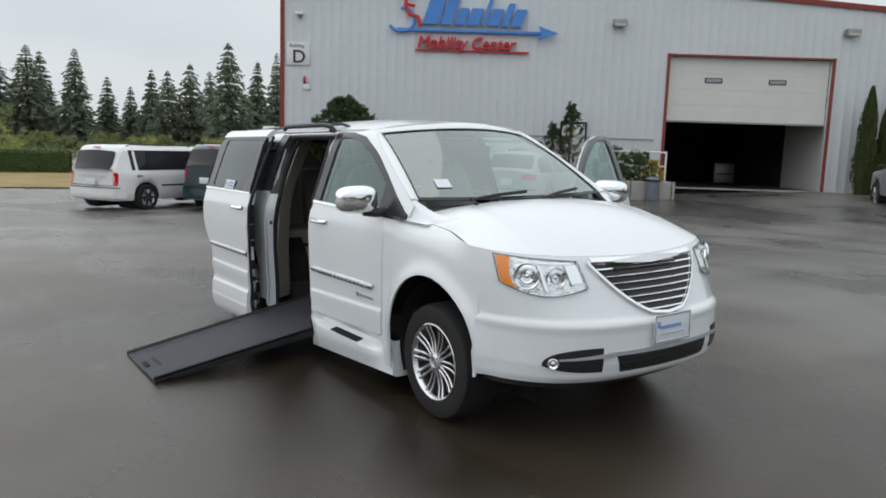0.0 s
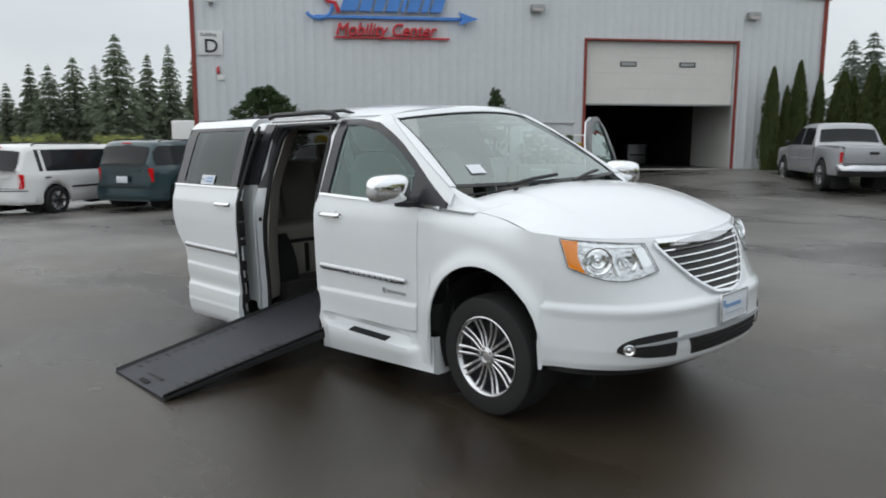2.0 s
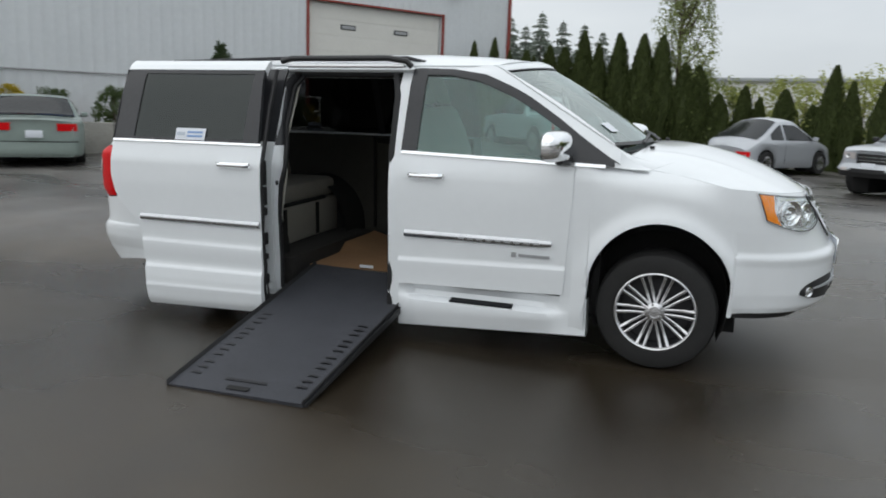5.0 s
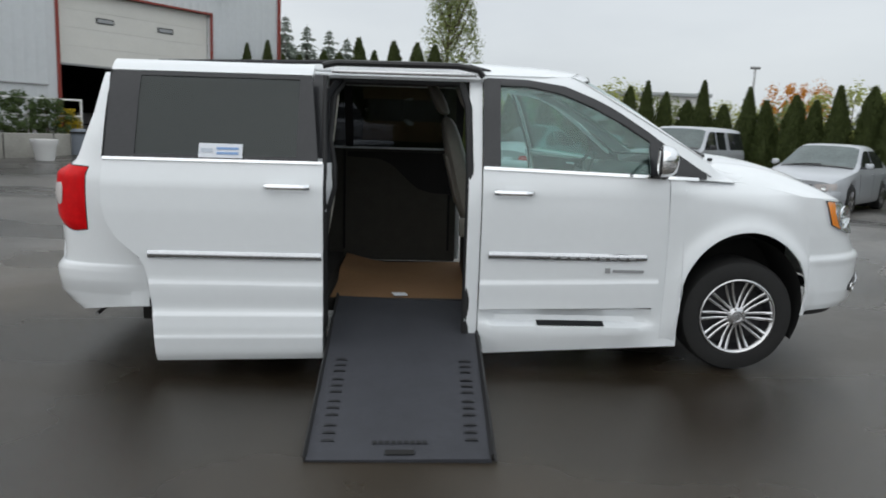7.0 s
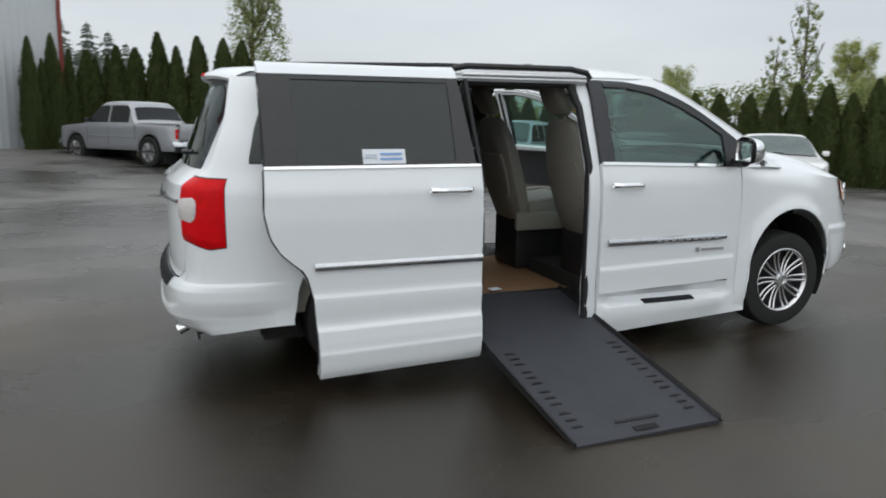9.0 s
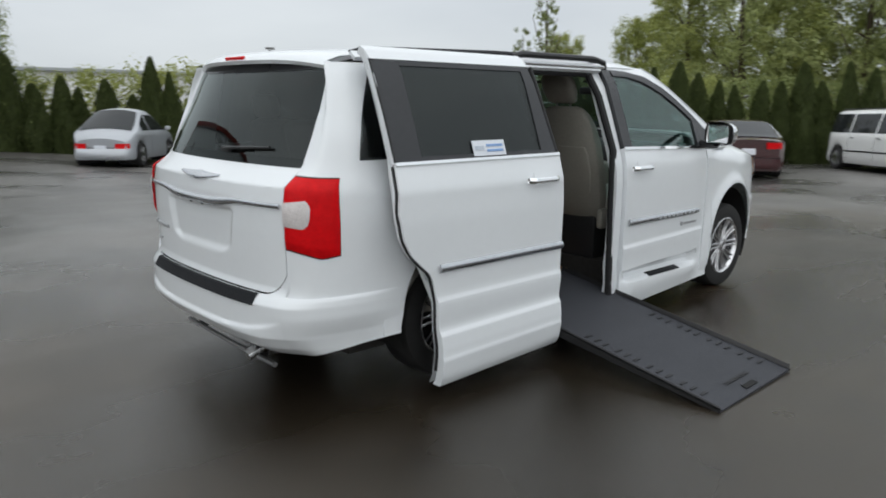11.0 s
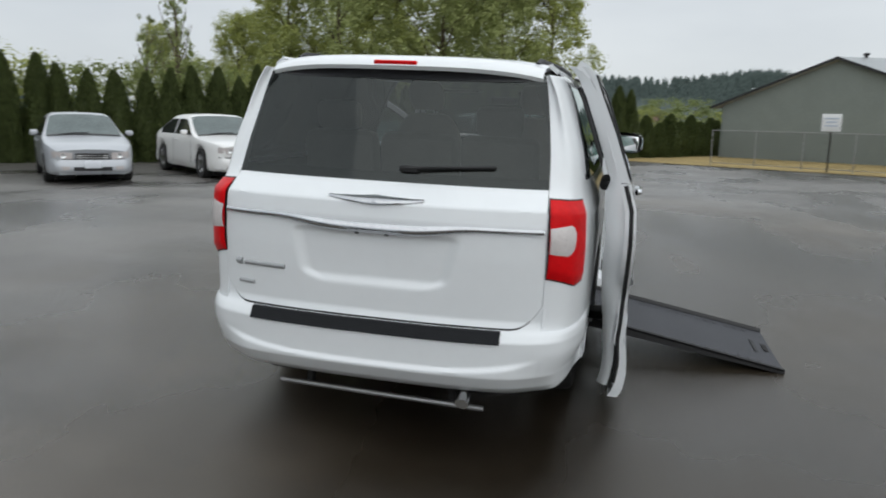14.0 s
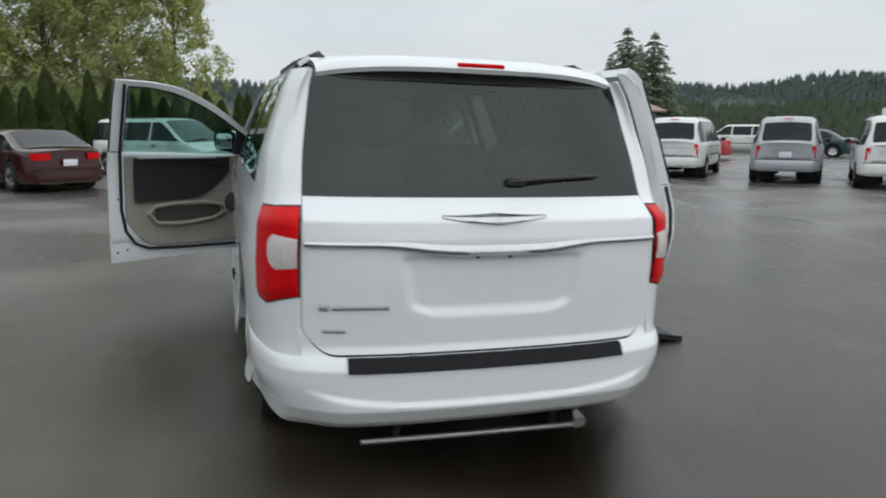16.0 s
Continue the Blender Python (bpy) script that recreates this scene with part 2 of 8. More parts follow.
M_STICKER = material("paper_sticker", (0.72, 0.75, 0.80), 0.6, var=0.05, scale=20)
M_STICKERPRINT = material("pale_print", (0.50, 0.55, 0.62), 0.6, var=0.1, scale=30)
M_BLUEPRINT = material("blue_print", (0.22, 0.36, 0.62), 0.6, var=0.1, scale=30)
M_GREYPRINT = material("grey_lettering_print", (0.36, 0.37, 0.38), 0.4, 0.3, var=0.1, scale=30)
G_CLEAR = glass("green_tint_glass", (0.64, 0.83, 0.80), 0.87, face=0.075)
G_TINT = glass("dark_tint_glass", (0.62, 0.63, 0.65), 0.34, face=0.05)
G_SHIELD = glass("windscreen_glass", (0.54, 0.72, 0.68), 0.66, face=0.29)
G_LENS = glass("headlamp_glass", (0.97, 0.98, 0.98), 0.98, face=0.04)
M_SIDING = material("grey_metal_siding", (0.64, 0.665, 0.685), 0.5, 0.1, var=0.05, scale=0.8, bump=0.05, bump_scale=20)
M_REDTRIM = material("red_metal_trim", (0.24, 0.04, 0.028), 0.5, var=0.12, scale=3)
M_DOORPANEL = material("cream_door_panel", (0.68, 0.67, 0.63), 0.5, var=0.05, scale=2, bump=0.05, bump_scale=30)
M_SIGNBLUE = material("blue_sign_face", (0.08, 0.25, 0.66), 0.4, var=0.15, scale=3)
M_SIGNRED = material("red_sign_face", (0.60, 0.03, 0.04), 0.4, var=0.15, scale=3)
M_SIGNWHITE = material("white_sign_board", (0.75, 0.75, 0.74), 0.5, var=0.04, scale=4)
M_INK = material("black_ink", (0.02, 0.02, 0.025), 0.5, var=0.1, scale=20)
M_CONCRETE = material("grey_concrete", (0.33, 0.32, 0.29), 0.85, var=0.2, scale=3, bump=0.3, bump_scale=50)
# shade of the unlit shop put into one near-black colour
M_INSIDE_SHADE = material("garage_shade_black", (0.03, 0.03, 0.03), 0.95, var=0.2, scale=1)
M_GREENGREY = material("grey_green_siding", (0.185, 0.21, 0.195), 0.7, var=0.08, scale=1.5)
M_ROOFGREY = material("grey_metal_roof", (0.35, 0.37, 0.38), 0.5, 0.2, var=0.08, scale=1)
M_ROOFRED = material("faded_red_roof", (0.34, 0.22, 0.19), 0.7, var=0.15, scale=1)
M_LEAF_HEDGE = leaf_material("hedge_leaf", (0.072, 0.094, 0.030), 0.45, 1.2, 0.9)
# far firs: distance haze mixed into the needles as a paler colour
M_LEAF_FIR = leaf_material("haze_paled_fir_needles", (0.200, 0.238, 0.165), 0.4, 0.35, 0.9, 0.42)
# grey-green conifers with the haze before them painted into the needles
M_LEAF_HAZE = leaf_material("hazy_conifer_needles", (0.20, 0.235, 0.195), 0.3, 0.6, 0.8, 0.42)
M_LEAF_GROVE = leaf_material("grove_leaf", (0.35, 0.39, 0.16), 0.35, 0.7, 0.8, 0.5)
M_LEAF_BELT = leaf_material("belt_tree_leaf", (0.085, 0.115, 0.07), 0.25, 0.1, 0.7)
M_LEAF_BUSH = leaf_material("bush_leaf", (0.085, 0.125, 0.045), 0.4, 1.5, 0.8)
M_LEAF_PINE = leaf_material("pine_needles", (0.055, 0.085, 0.035), 0.4, 1.5, 0.8)
M_LEAF_LIGHT = leaf_material("light_green_leaf", (0.36, 0.39, 0.13), 0.4, 0.7, 0.8, 0.5)
M_LEAF_MID = leaf_material("mid_green_leaf", (0.22, 0.26, 0.095), 0.45, 0.7, 0.8, 0.45)
M_LEAF_YELLOW = leaf_material("yellow_leaf", (0.50, 0.38, 0.03), 0.35, 2, 0.8)
M_LEAF_ORANGE = leaf_material("orange_leaf", (0.55, 0.22, 0.02), 0.35, 2, 0.8)
# bluish tone of the far woods, distance haze put into the leaf colour
M_LEAF_HILL = leaf_material("hazed_far_wood_leaf", (0.068, 0.094, 0.086), 0.15, 0.05, 0.6, 0.2)
M_BARK = material("bark", (0.10, 0.075, 0.055), 0.9, var=0.3, scale=6, bump=0.5, bump_scale=30)
M_GRASS = material("dry_grass", (0.29, 0.215, 0.085), 0.9, var=0.35, scale=0.6, bump=0.5, bump_scale=30)
M_FIELD = material("dull_field_grass", (0.085, 0.088, 0.065), 0.95, var=0.35, scale=0.08, bump=0.4, bump_scale=4)
M_MULCH = material("brown_mulch", (0.12, 0.065, 0.035), 0.9, var=0.3, scale=4, bump=0.6, bump_scale=40)
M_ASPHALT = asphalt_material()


# ---- mesh helpers ----
def part(name, bm, mat, parent=None, label="", sharp=38):
    me = bpy.data.meshes.new(name)
    bmesh.ops.recalc_face_normals(bm, faces=bm.faces)
    bm.to_mesh(me)
    bm.free()
    me.materials.append(mat)
    me.shade_smooth()
    me.set_sharp_from_angle(angle=radians(sharp))
    ob = new(name, me)
    if parent is not None:
        ob.parent = parent
    if label:
        ob["label"] = label
    return ob


def thing(name, label, category, m=None, group="", kind=""):
    ob = tagged(new(name), label, category, group, kind)
    if m is not None:
        ob.matrix_world = m
    return ob


def grid(f, us, vs, thick=0.0, bm=None, closed=False):
    """A sheet of points f(u, v); thick: how far its back lies behind the face that looks along du x dv."""
    bm = bm or bmesh.new()
    us, vs = list(us), list(vs)
    pts = [[Vector(f(u, v)) for v in vs] for u in us]
    n, k = len(us), len(vs)
    rows = [[bm.verts.new(p) for p in r] for r in pts]
    for i in range(n if closed else n - 1):
        a, b = rows[i], rows[(i + 1) % n]
        for j in range(k - 1):
            bm.faces.new((a[j], b[j], b[j + 1], a[j + 1]))
    if thick:
        back = []
        for i in range(n):
            r = []
            for j in range(k):
                du = pts[min(i + 1, n - 1)][j] - pts[max(i - 1, 0)][j]
                dv = pts[i][min(j + 1, k - 1)] - pts[i][max(j - 1, 0)]
                c = du.cross(dv)
                r.append(bm.verts.new(pts[i][j] - (c.normalized() * thick if c.length > 1e-12 else Vector())))
            back.append(r)
        for i in range(n - 1):
            for j in range(k - 1):
                bm.faces.new((back[i][j], back[i][j + 1], back[i + 1][j + 1], back[i + 1][j]))
        rim = [(i, 0) for i in range(n)] + [(n - 1, j) for j in range(1, k)] + [(i, k - 1) for i in range(n - 2, -1, -1)] + [(0, j) for j in range(k - 2, 0, -1)]
        for (i, j), (p, q) in zip(rim, rim[1:] + rim[:1]):
            bm.faces.new((rows[i][j], back[i][j], back[p][q], rows[p][q]))
    return bm


def span(a, b, n):
    return [a + (b - a) * i / n for i in range(n + 1)]


def lerp(xs, ys):
    return lambda x: float(np.interp(x, xs, ys))


def box(c, s, bevel=0.0, m=None, bm=None, seg=2):
    bm = bm or bmesh.new()
    got = bmesh.ops.create_cube(bm, size=1)["verts"]
    bmesh.ops.scale(bm, vec=s, verts=got)
    if bevel:
        edges = list({e for v in got for e in v.link_edges})
        got = list({v for f in bmesh.ops.bevel(bm, geom=edges, offset=bevel, segments=seg, affect="EDGES", profile=0.5)["faces"] for v in f.verts} | {v for v in got if v.is_valid})
    mat = Matrix.Translation(c) @ (m or Matrix())
    bmesh.ops.transform(bm, matrix=mat, verts=got)
    return bm


def lathe(profile, n=32, m=None, bm=None):
    """profile: (radius, along) pairs turned round the local y axis."""
    bm = bm or bmesh.new()
    m = m or Matrix()
    def f(u, v):
        r, a = profile[v]
        return m @ Vector((r * math.cos(u), a, r * math.sin(u)))
    return grid(f, [2 * math.pi * i / n for i in range(n)], range(len(profile)), bm=bm, closed=True)


def tube(pts, r, n=8, bm=None, taper=None):
    bm = bm or bmesh.new()
    pts = [Vector(p) for p in pts]
    rings = []
    for i, p in enumerate(pts):
        d = (pts[min(i + 1, len(pts) - 1)] - pts[max(i - 1, 0)]).normalized()
        a = d.orthogonal().normalized()
        if i and rings:
            a = (last - d * last.dot(d)).normalized()
        last = a
        b = d.cross(a)
        rr = taper[i] if taper else r
        rings.append([bm.verts.new(p + rr * (a * math.cos(t) + b * math.sin(t))) for t in [2 * math.pi * k / n for k in range(n)]])
    for q, w in zip(rings, rings[1:]):
        for k in range(n):
            bm.faces.new((q[k], q[(k + 1) % n], w[(k + 1) % n], w[k]))
    bm.faces.new(rings[0][::-1])
    bm.faces.new(rings[-1])
    return bm


def prism(poly, depth, m=None, bm=None):
    """A flat outline in x, y, given depth along z."""
    bm = bm or bmesh.new()
    m = m or Matrix()
    lo = [bm.verts.new(m @ Vector((x, y, 0))) for x, y in poly]
    hi = [bm.verts.new(m @ Vector((x, y, depth))) for x, y in poly]
    bm.faces.new(lo[::-1])
    bm.faces.new(hi)
    for i in range(len(poly)):
        j = (i + 1) % len(poly)
        bm.faces.new((lo[i], lo[j], hi[j], hi[i]))
    return bm

# ---- ground, building ----
WALL_DIR, WALL_N = Vector((0.572, 0.820)), Vector((0.820, -0.572))
WALL_S = 17.9


def smooth(t):
    t = max(0.0, min(1.0, t))
    return t * t * (3 - 2 * t)


def ground_z(x, y):
    """The lot drains gently round the van and climbs to the big building's door."""
    s, u = -(WALL_N.x * x + WALL_N.y * y), WALL_DIR.x * x + WALL_DIR.y * y
    fall = (1 - smooth((math.hypot(x, y) - 4.5) / 8)) * (0.027 + 0.0145 * x + 0.0227 * y)
    return fall + smooth((s - 5) / 13) * max(-0.3, min(0.62, 0.1 + 0.045 * u)) * (1 - smooth((s - 30) / 30))


def wall_at(u, out=0.0, z=0.0):
    """A point on the big building's front: u metres along it, out metres before it."""
    p = WALL_DIR * u - WALL_N * (WALL_S - out)
    return Vector((p.x, p.y, z))


def ticks(a, b, fine, coarse):
    out, v = [], -900.0
    while v < 900:
        out.append(v)
        v += fine if a <= v < b else (coarse if abs(v) < 120 else 60)
    return out


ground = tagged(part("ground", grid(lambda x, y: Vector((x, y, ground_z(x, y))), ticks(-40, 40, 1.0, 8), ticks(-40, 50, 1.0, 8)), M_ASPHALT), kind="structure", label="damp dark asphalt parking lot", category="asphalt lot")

# ---- the big grey metal building ----
B_L, B_R, B_TOP, B_RIDGE = -5.42, 15.2, 6.27, 6.95
D_L, D_R, D_TOP, D_LO = 6.97, 12.10, 4.78, 2.77
hall = thing("metal_building", "grey ribbed metal workshop building with red trim and a half-open door", "building")


def wall_panel(u0, u1, z0, z1, name="siding", mat=M_SIDING, thick=0.12, pitch=0.30):
    """Ribbed metal siding: a rib every pitch metres."""
    us = [u0]
    k = math.ceil(u0 / pitch)
    while k * pitch < u1 - 0.05:
        c = k * pitch
        us += [c - 0.035, c - 0.018, c + 0.018, c + 0.035]
        k += 1
    us = sorted(set([u for u in us if u0 <= u < u1] + [u1]))
    def f(u, v):
        r = abs((u / pitch) - round(u / pitch)) * pitch
        top = z1(u) if callable(z1) else z1
        return wall_at(u, 0.007 if r < 0.022 else 0.0, z0 + (top - z0) * v)
    return part(name, grid(f, us, (0, 1), thick), mat, hall)


def eave(u):
    return B_TOP + (B_RIDGE - B_TOP) * (1 - abs((u - (B_L + B_R) / 2) / ((B_R - B_L) / 2)))


wall_panel(B_L, D_L, -0.6, eave)
wall_panel(D_R, B_R, -0.6, eave)
wall_panel(D_L, D_R, D_TOP, eave)


def wall_box(u0, u1, z0, z1, out0, out1, bevel=0.0):
    c = (wall_at(u0, out0, z0) + wall_at(u1, out1, z1)) / 2
    rot = Matrix.Rotation(math.atan2(WALL_DIR.y, WALL_DIR.x), 4, "Z")
    return box(c, (abs(u1 - u0), abs(out1 - out0), abs(z1 - z0)), bevel, rot)


for u in (B_L, B_R):
    part("corner_trim", wall_box(u - 0.065, u + 0.065, -0.6, B_TOP, -0.12, 0.05), M_REDTRIM, hall, "red corner trim")
for u0, u1 in ((B_L - 0.15, (B_L + B_R) / 2), ((B_L + B_R) / 2, B_R + 0.15)):
    part("eave_trim", grid(lambda u, v: wall_at(u, 0.08 if v < 2 else -0.1, eave(u) + (-0.06, 0.10, 0.10)[v]), (u0, u1), range(3), 0.02), M_REDTRIM, hall, "red eave trim")
for u in (D_L - 0.05, D_R + 0.05):
    part("door_trim", wall_box(u - 0.045, u + 0.045, 0.2, D_TOP + 0.07, -0.1, 0.05), M_REDTRIM, hall, "red door trim")
part("door_trim", wall_box(D_L - 0.095, D_R + 0.095, D_TOP, D_TOP + 0.06, -0.1, 0.055), M_REDTRIM, hall)
roll = part("overhead_door", wall_box(D_L + 0.02, D_R - 0.02, D_LO, D_TOP, -0.20, -0.16), M_DOORPANEL, hall, "cream overhead door, half raised")
for z0, z1 in zip(span(D_LO, D_TOP, 4), span(D_LO, D_TOP, 4)[1:]):
    part("door_panel", wall_box(D_L + 0.02, D_R - 0.02, z0 + 0.002, z1 - 0.002, -0.165, -0.12), M_DOORPANEL, roll)
for u in (8.43, 10.47):
    part("door_window", wall_box(u - 0.28, u + 0.28, 3.98, 4.14, -0.125, -0.105, 0.02), M_BLACK, roll, "small dark door window")
    part("window_pane", wall_box(u - 0.24, u + 0.24, 4.01, 4.11, -0.11, -0.10), M_GREYPRINT, roll)
part("bottom_bar", wall_box(D_L + 0.02, D_R - 0.02, D_LO - 0.05, D_LO, -0.19, -0.12), M_STEEL, roll)
side_door = part("staff_door", wall_box(3.64, 4.38, 0.75, 2.55, 0.012, 0.045), M_SIGNWHITE, hall, "white staff door in a dark frame")
for u0, u1, z0, z1 in ((3.58, 3.64, 0.75, 2.61), (4.38, 4.44, 0.75, 2.61), (3.58, 4.44, 2.55, 2.61)):
    part("door_frame", wall_box(u0, u1, z0, z1, 0.014, 0.07), M_BLACK, side_door)
part("door_knob", wall_box(4.26, 4.33, 1.62, 1.68, 0.04, 0.10, 0.02), M_STEEL, side_door)
# the shop behind the door; near-black colour stands in for its unlit depth
part("shop_floor", wall_box(B_L, B_R, 0.45, 0.60, -14, -0.15), M_INSIDE_SHADE, hall)
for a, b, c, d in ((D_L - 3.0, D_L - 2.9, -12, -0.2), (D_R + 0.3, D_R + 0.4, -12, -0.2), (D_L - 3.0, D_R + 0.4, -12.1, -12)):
    part("shop_wall", wall_box(a, b, 0.6, 5.2, c, d), M_INSIDE_SHADE, hall)
part("shop_ceiling", wall_box(D_L - 3.0, D_R + 0.4, 5.2, 5.3, -12, -0.2), M_INSIDE_SHADE, hall)
part("side_wall", wall_box(B_L, B_L + 0.1, -0.6, B_TOP, -22, -0.1), M_SIDING, hall)
part("side_wall", wall_box(B_R - 0.1, B_R, -0.6, B_TOP, -22, -0.1), M_SIDING, hall)
part("back_wall", wall_box(B_L, B_R, -0.6, B_TOP, -22.1, -22), M_SIDING, hall)
for k, (u0, u1) in enumerate(((B_L - 0.1, (B_L + B_R) / 2), ((B_L + B_R) / 2, B_R + 0.1))):
    part("roof", grid(lambda u, o: wall_at(u, o, eave(u) + 0.02), (u0, u1), (-22, 0.02), -0.05), M_ROOFGREY, hall)
part("inner_lining", wall_box(D_R + 0.22, D_R + 0.29, 0.6, 3.3, -3.4, -0.2), M_DOORPANEL, hall, "pale inner wall lining of the shop")
part("sill_strip", wall_box(D_L, D_R, 0.585, 0.63, -0.15, 0.1), M_CONCRETE, hall)
bench_thing = tagged(part("work_bench", wall_box(10.6, 11.4, 0.6, 1.35, -6.0, -5.5, 0.05), M_STEEL), "grey work bench in the dark shop", "bench")
part("bench_top", wall_box(10.57, 11.43, 1.35, 1.40, -6.03, -5.47, 0.01), M_STEEL, bench_thing)
part("bench_tray", wall_box(10.7, 11.3, 0.95, 1.0, -5.51, -5.4, 0.01), M_DARK, bench_thing)

# wall signs and lamps
def text_part(txt, size, u, z, out, mat, parent, depth=0.06, slant=0.0, name="lettering", squeeze=1.0):
    cu = bpy.data.curves.new(name, "FONT")
    cu.body, cu.size, cu.extrude, cu.shear = txt, size, depth / 2, slant
    cu.bevel_depth = 0.006
    tmp = bpy.data.objects.new(name, cu)
    scene.collection.objects.link(tmp)
    dg = bpy.context.evaluated_depsgraph_get()
    me = bpy.data.meshes.new_from_object(tmp.evaluated_get(dg))
    bpy.data.objects.remove(tmp)
    me.materials.clear()
    me.materials.append(mat)
    ob = new(name, me)
    ob.parent = parent
    ob.matrix_world = Matrix.Translation(wall_at(u, out, z)) @ Matrix.Rotation(math.atan2(WALL_DIR.y, WALL_DIR.x), 4, "Z") @ pose(0, 0, 0, 90, 0, 0) @ Matrix.Diagonal((squeeze, 1, 1, 1))
    return ob


WM = Matrix.Rotation(math.atan2(WALL_DIR.y, WALL_DIR.x), 4, "Z") @ pose(0, 0, 0, 90, 0, 0)
sign = thing("wall_sign", "blue and red illuminated channel-letter sign on the siding", "sign")
# the trade name as plain slanted blocks of its letters' sizes
for u0, wd, ht in ((-0.95, 0.50, 0.92), (-0.38, 0.36, 0.80), (0.06, 0.30, 0.52), (0.44, 0.38, 0.52), (0.90, 0.13, 0.80), (1.10, 0.36, 0.52), (1.54, 0.22, 0.70), (1.83, 0.36, 0.52)):
    blk = prism([(0.03, 0), (wd - 0.03, 0), (wd, 0.03), (wd + 0.30 * ht, ht - 0.03), (wd + 0.30 * ht - 0.03, ht), (0.30 * ht + 0.03, ht), (0.30 * ht, ht - 0.03), (0.0, 0.03)], 0.14, Matrix.Translation(wall_at(u0, 0.05, 5.50)) @ WM)
    part("name_block", blk, M_SIGNBLUE, sign)
    rim = prism([(-0.03, -0.03), (wd + 0.03, -0.03), (wd + 0.30 * ht + 0.04, ht + 0.03), (0.30 * ht - 0.03, ht + 0.03)], 0.03, Matrix.Translation(wall_at(u0, 0.02, 5.50)) @ WM)
    part("block_backing", rim, M_SIGNWHITE, sign)
text_part("Mobility Center", 0.52, -1.12, 4.78, 0.12, M_SIGNRED, sign, 0.14, 0.25, squeeze=0.93)
part("backing_bar", wall_box(-1.15, 2.45, 4.69, 4.74, 0.03, 0.12), M_SIGNRED, sign)
part("arrow_bar", wall_box(-1.75, 2.9, 5.27, 5.37, 0.05, 0.15, 0.02), M_SIGNBLUE, sign)
part("arrow_head", prism([(0, -0.2), (0.62, 0.0), (0, 0.2), (0.12, 0.0)], 0.1, Matrix.Translation(wall_at(2.72, 0.15, 5.32)) @ WM), M_SIGNBLUE, sign)
ring = [(-1.62 + 0.42 * math.cos(a), 5.62 + 0.36 * math.sin(a)) for a in span(-2.6, 1.6, 18)]
part("wheel_mark", tube([wall_at(u, 0.12, z) for u, z in ring], 0.05, 8), M_SIGNBLUE, sign)
part("rider_mark", tube([wall_at(u, 0.14, z) for u, z in ((-1.45, 6.45), (-1.5, 6.05), (-1.35, 5.78), (-1.1, 5.72), (-1.0, 5.45))], 0.06, 8), M_SIGNRED, sign)
part("rider_mark", tube([wall_at(u, 0.14, z) for u, z in ((-1.48, 6.1), (-1.2, 6.05))], 0.045, 8), M_SIGNRED, sign)
board = thing("letter_sign", "white board with a black letter D", "sign")
part("board", wall_box(-5.27, -4.53, 4.12, 4.84, 0.025, 0.055, 0.005), M_SIGNWHITE, board)
text_part("D", 0.56, -5.10, 4.20, 0.06, M_INK, board, 0.01, 0.0, "letter", squeeze=1.05)
text_part("Building", 0.15, -5.19, 4.68, 0.06, M_GREYPRINT, board, 0.006, 0.0, "caption")
alarm = thing("fire_bell", "small red fire alarm bell on the siding", "alarm bell")
part("bell", lathe([(0.10, 0.03), (0.13, 0.06), (0.11, 0.10), (0.002, 0.12)], 18, Matrix.Translation(wall_at(-4.63, 0.0, 3.66)) @ Matrix.Rotation(math.atan2(-WALL_DIR.x, WALL_DIR.y) , 4, "Z") @ Matrix.Rotation(math.pi, 4, "Z")), M_SIGNRED, alarm)
part("plate", wall_box(-4.75, -4.51, 3.36, 3.52, 0.02, 0.05, 0.01), M_SIGNWHITE, alarm)
for u, z in ((5.27, 5.72), (12.58, 5.64)):
    lamp = tagged(part("wall_lamp", wall_box(u - 0.22, u + 0.22, z - 0.10, z + 0.12, 0.02, 0.24, 0.04), M_STEEL), "grey wall-pack lamp on the siding", "wall lamp", "wall lamps")
    part("lens", wall_box(u - 0.17, u + 0.17, z - 0.12, z - 0.02, 0.10, 0.26, 0.02), M_WHITELENS, lamp)
camera_box = tagged(part("security_camera", wall_box(-4.98, -4.72, 5.66, 5.76, 0.05, 0.20, 0.03), M_SIGNWHITE), "small white security camera on the siding", "camera box")
part("bracket", wall_box(-4.9, -4.8, 5.58, 5.66, 0.02, 0.09, 0.01), M_STEEL, camera_box)

tagged(part("wall_conduit", tube([wall_at(-5.2, 0.05, 2.12), wall_at(6.6, 0.05, 2.12)], 0.02, 6), M_STEEL), "thin grey conduit along the siding", "conduit")
# retaining wall and planted bed before the building
def bed_box(u0, u1, s0, s1, z0, z1, bevel=0.0):
    return wall_box(u0, u1, z0, z1, WALL_S - s0, WALL_S - s1, bevel)
ret = tagged(part("retaining_wall", bed_box(-4.2, 6.7, 15.5, 15.75, -0.4, 0.86, 0.02), M_CONCRETE), kind="structure", label="low concrete retaining wall", category="retaining wall")
for k in range(9):
    part("wall_joint", bed_box(-4.2 + 1.2 * (k + 1) - 0.01, -4.2 + 1.2 * (k + 1) + 0.01, 15.488, 15.52, 0.0, 0.86), M_DARK, ret)
part("wall_return", bed_box(6.45, 6.7, 15.5, 17.8, -0.2, 0.86, 0.02), M_CONCRETE, ret)
tagged(part("planting_bed", bed_box(-4.2, 6.5, 15.7, 17.85, 0.0, 0.78), M_MULCH), kind="structure", label="mulched planting bed", category="planting bed")
rail = thing("hand_rail", "white metal handrail beside the shop door", "railing")
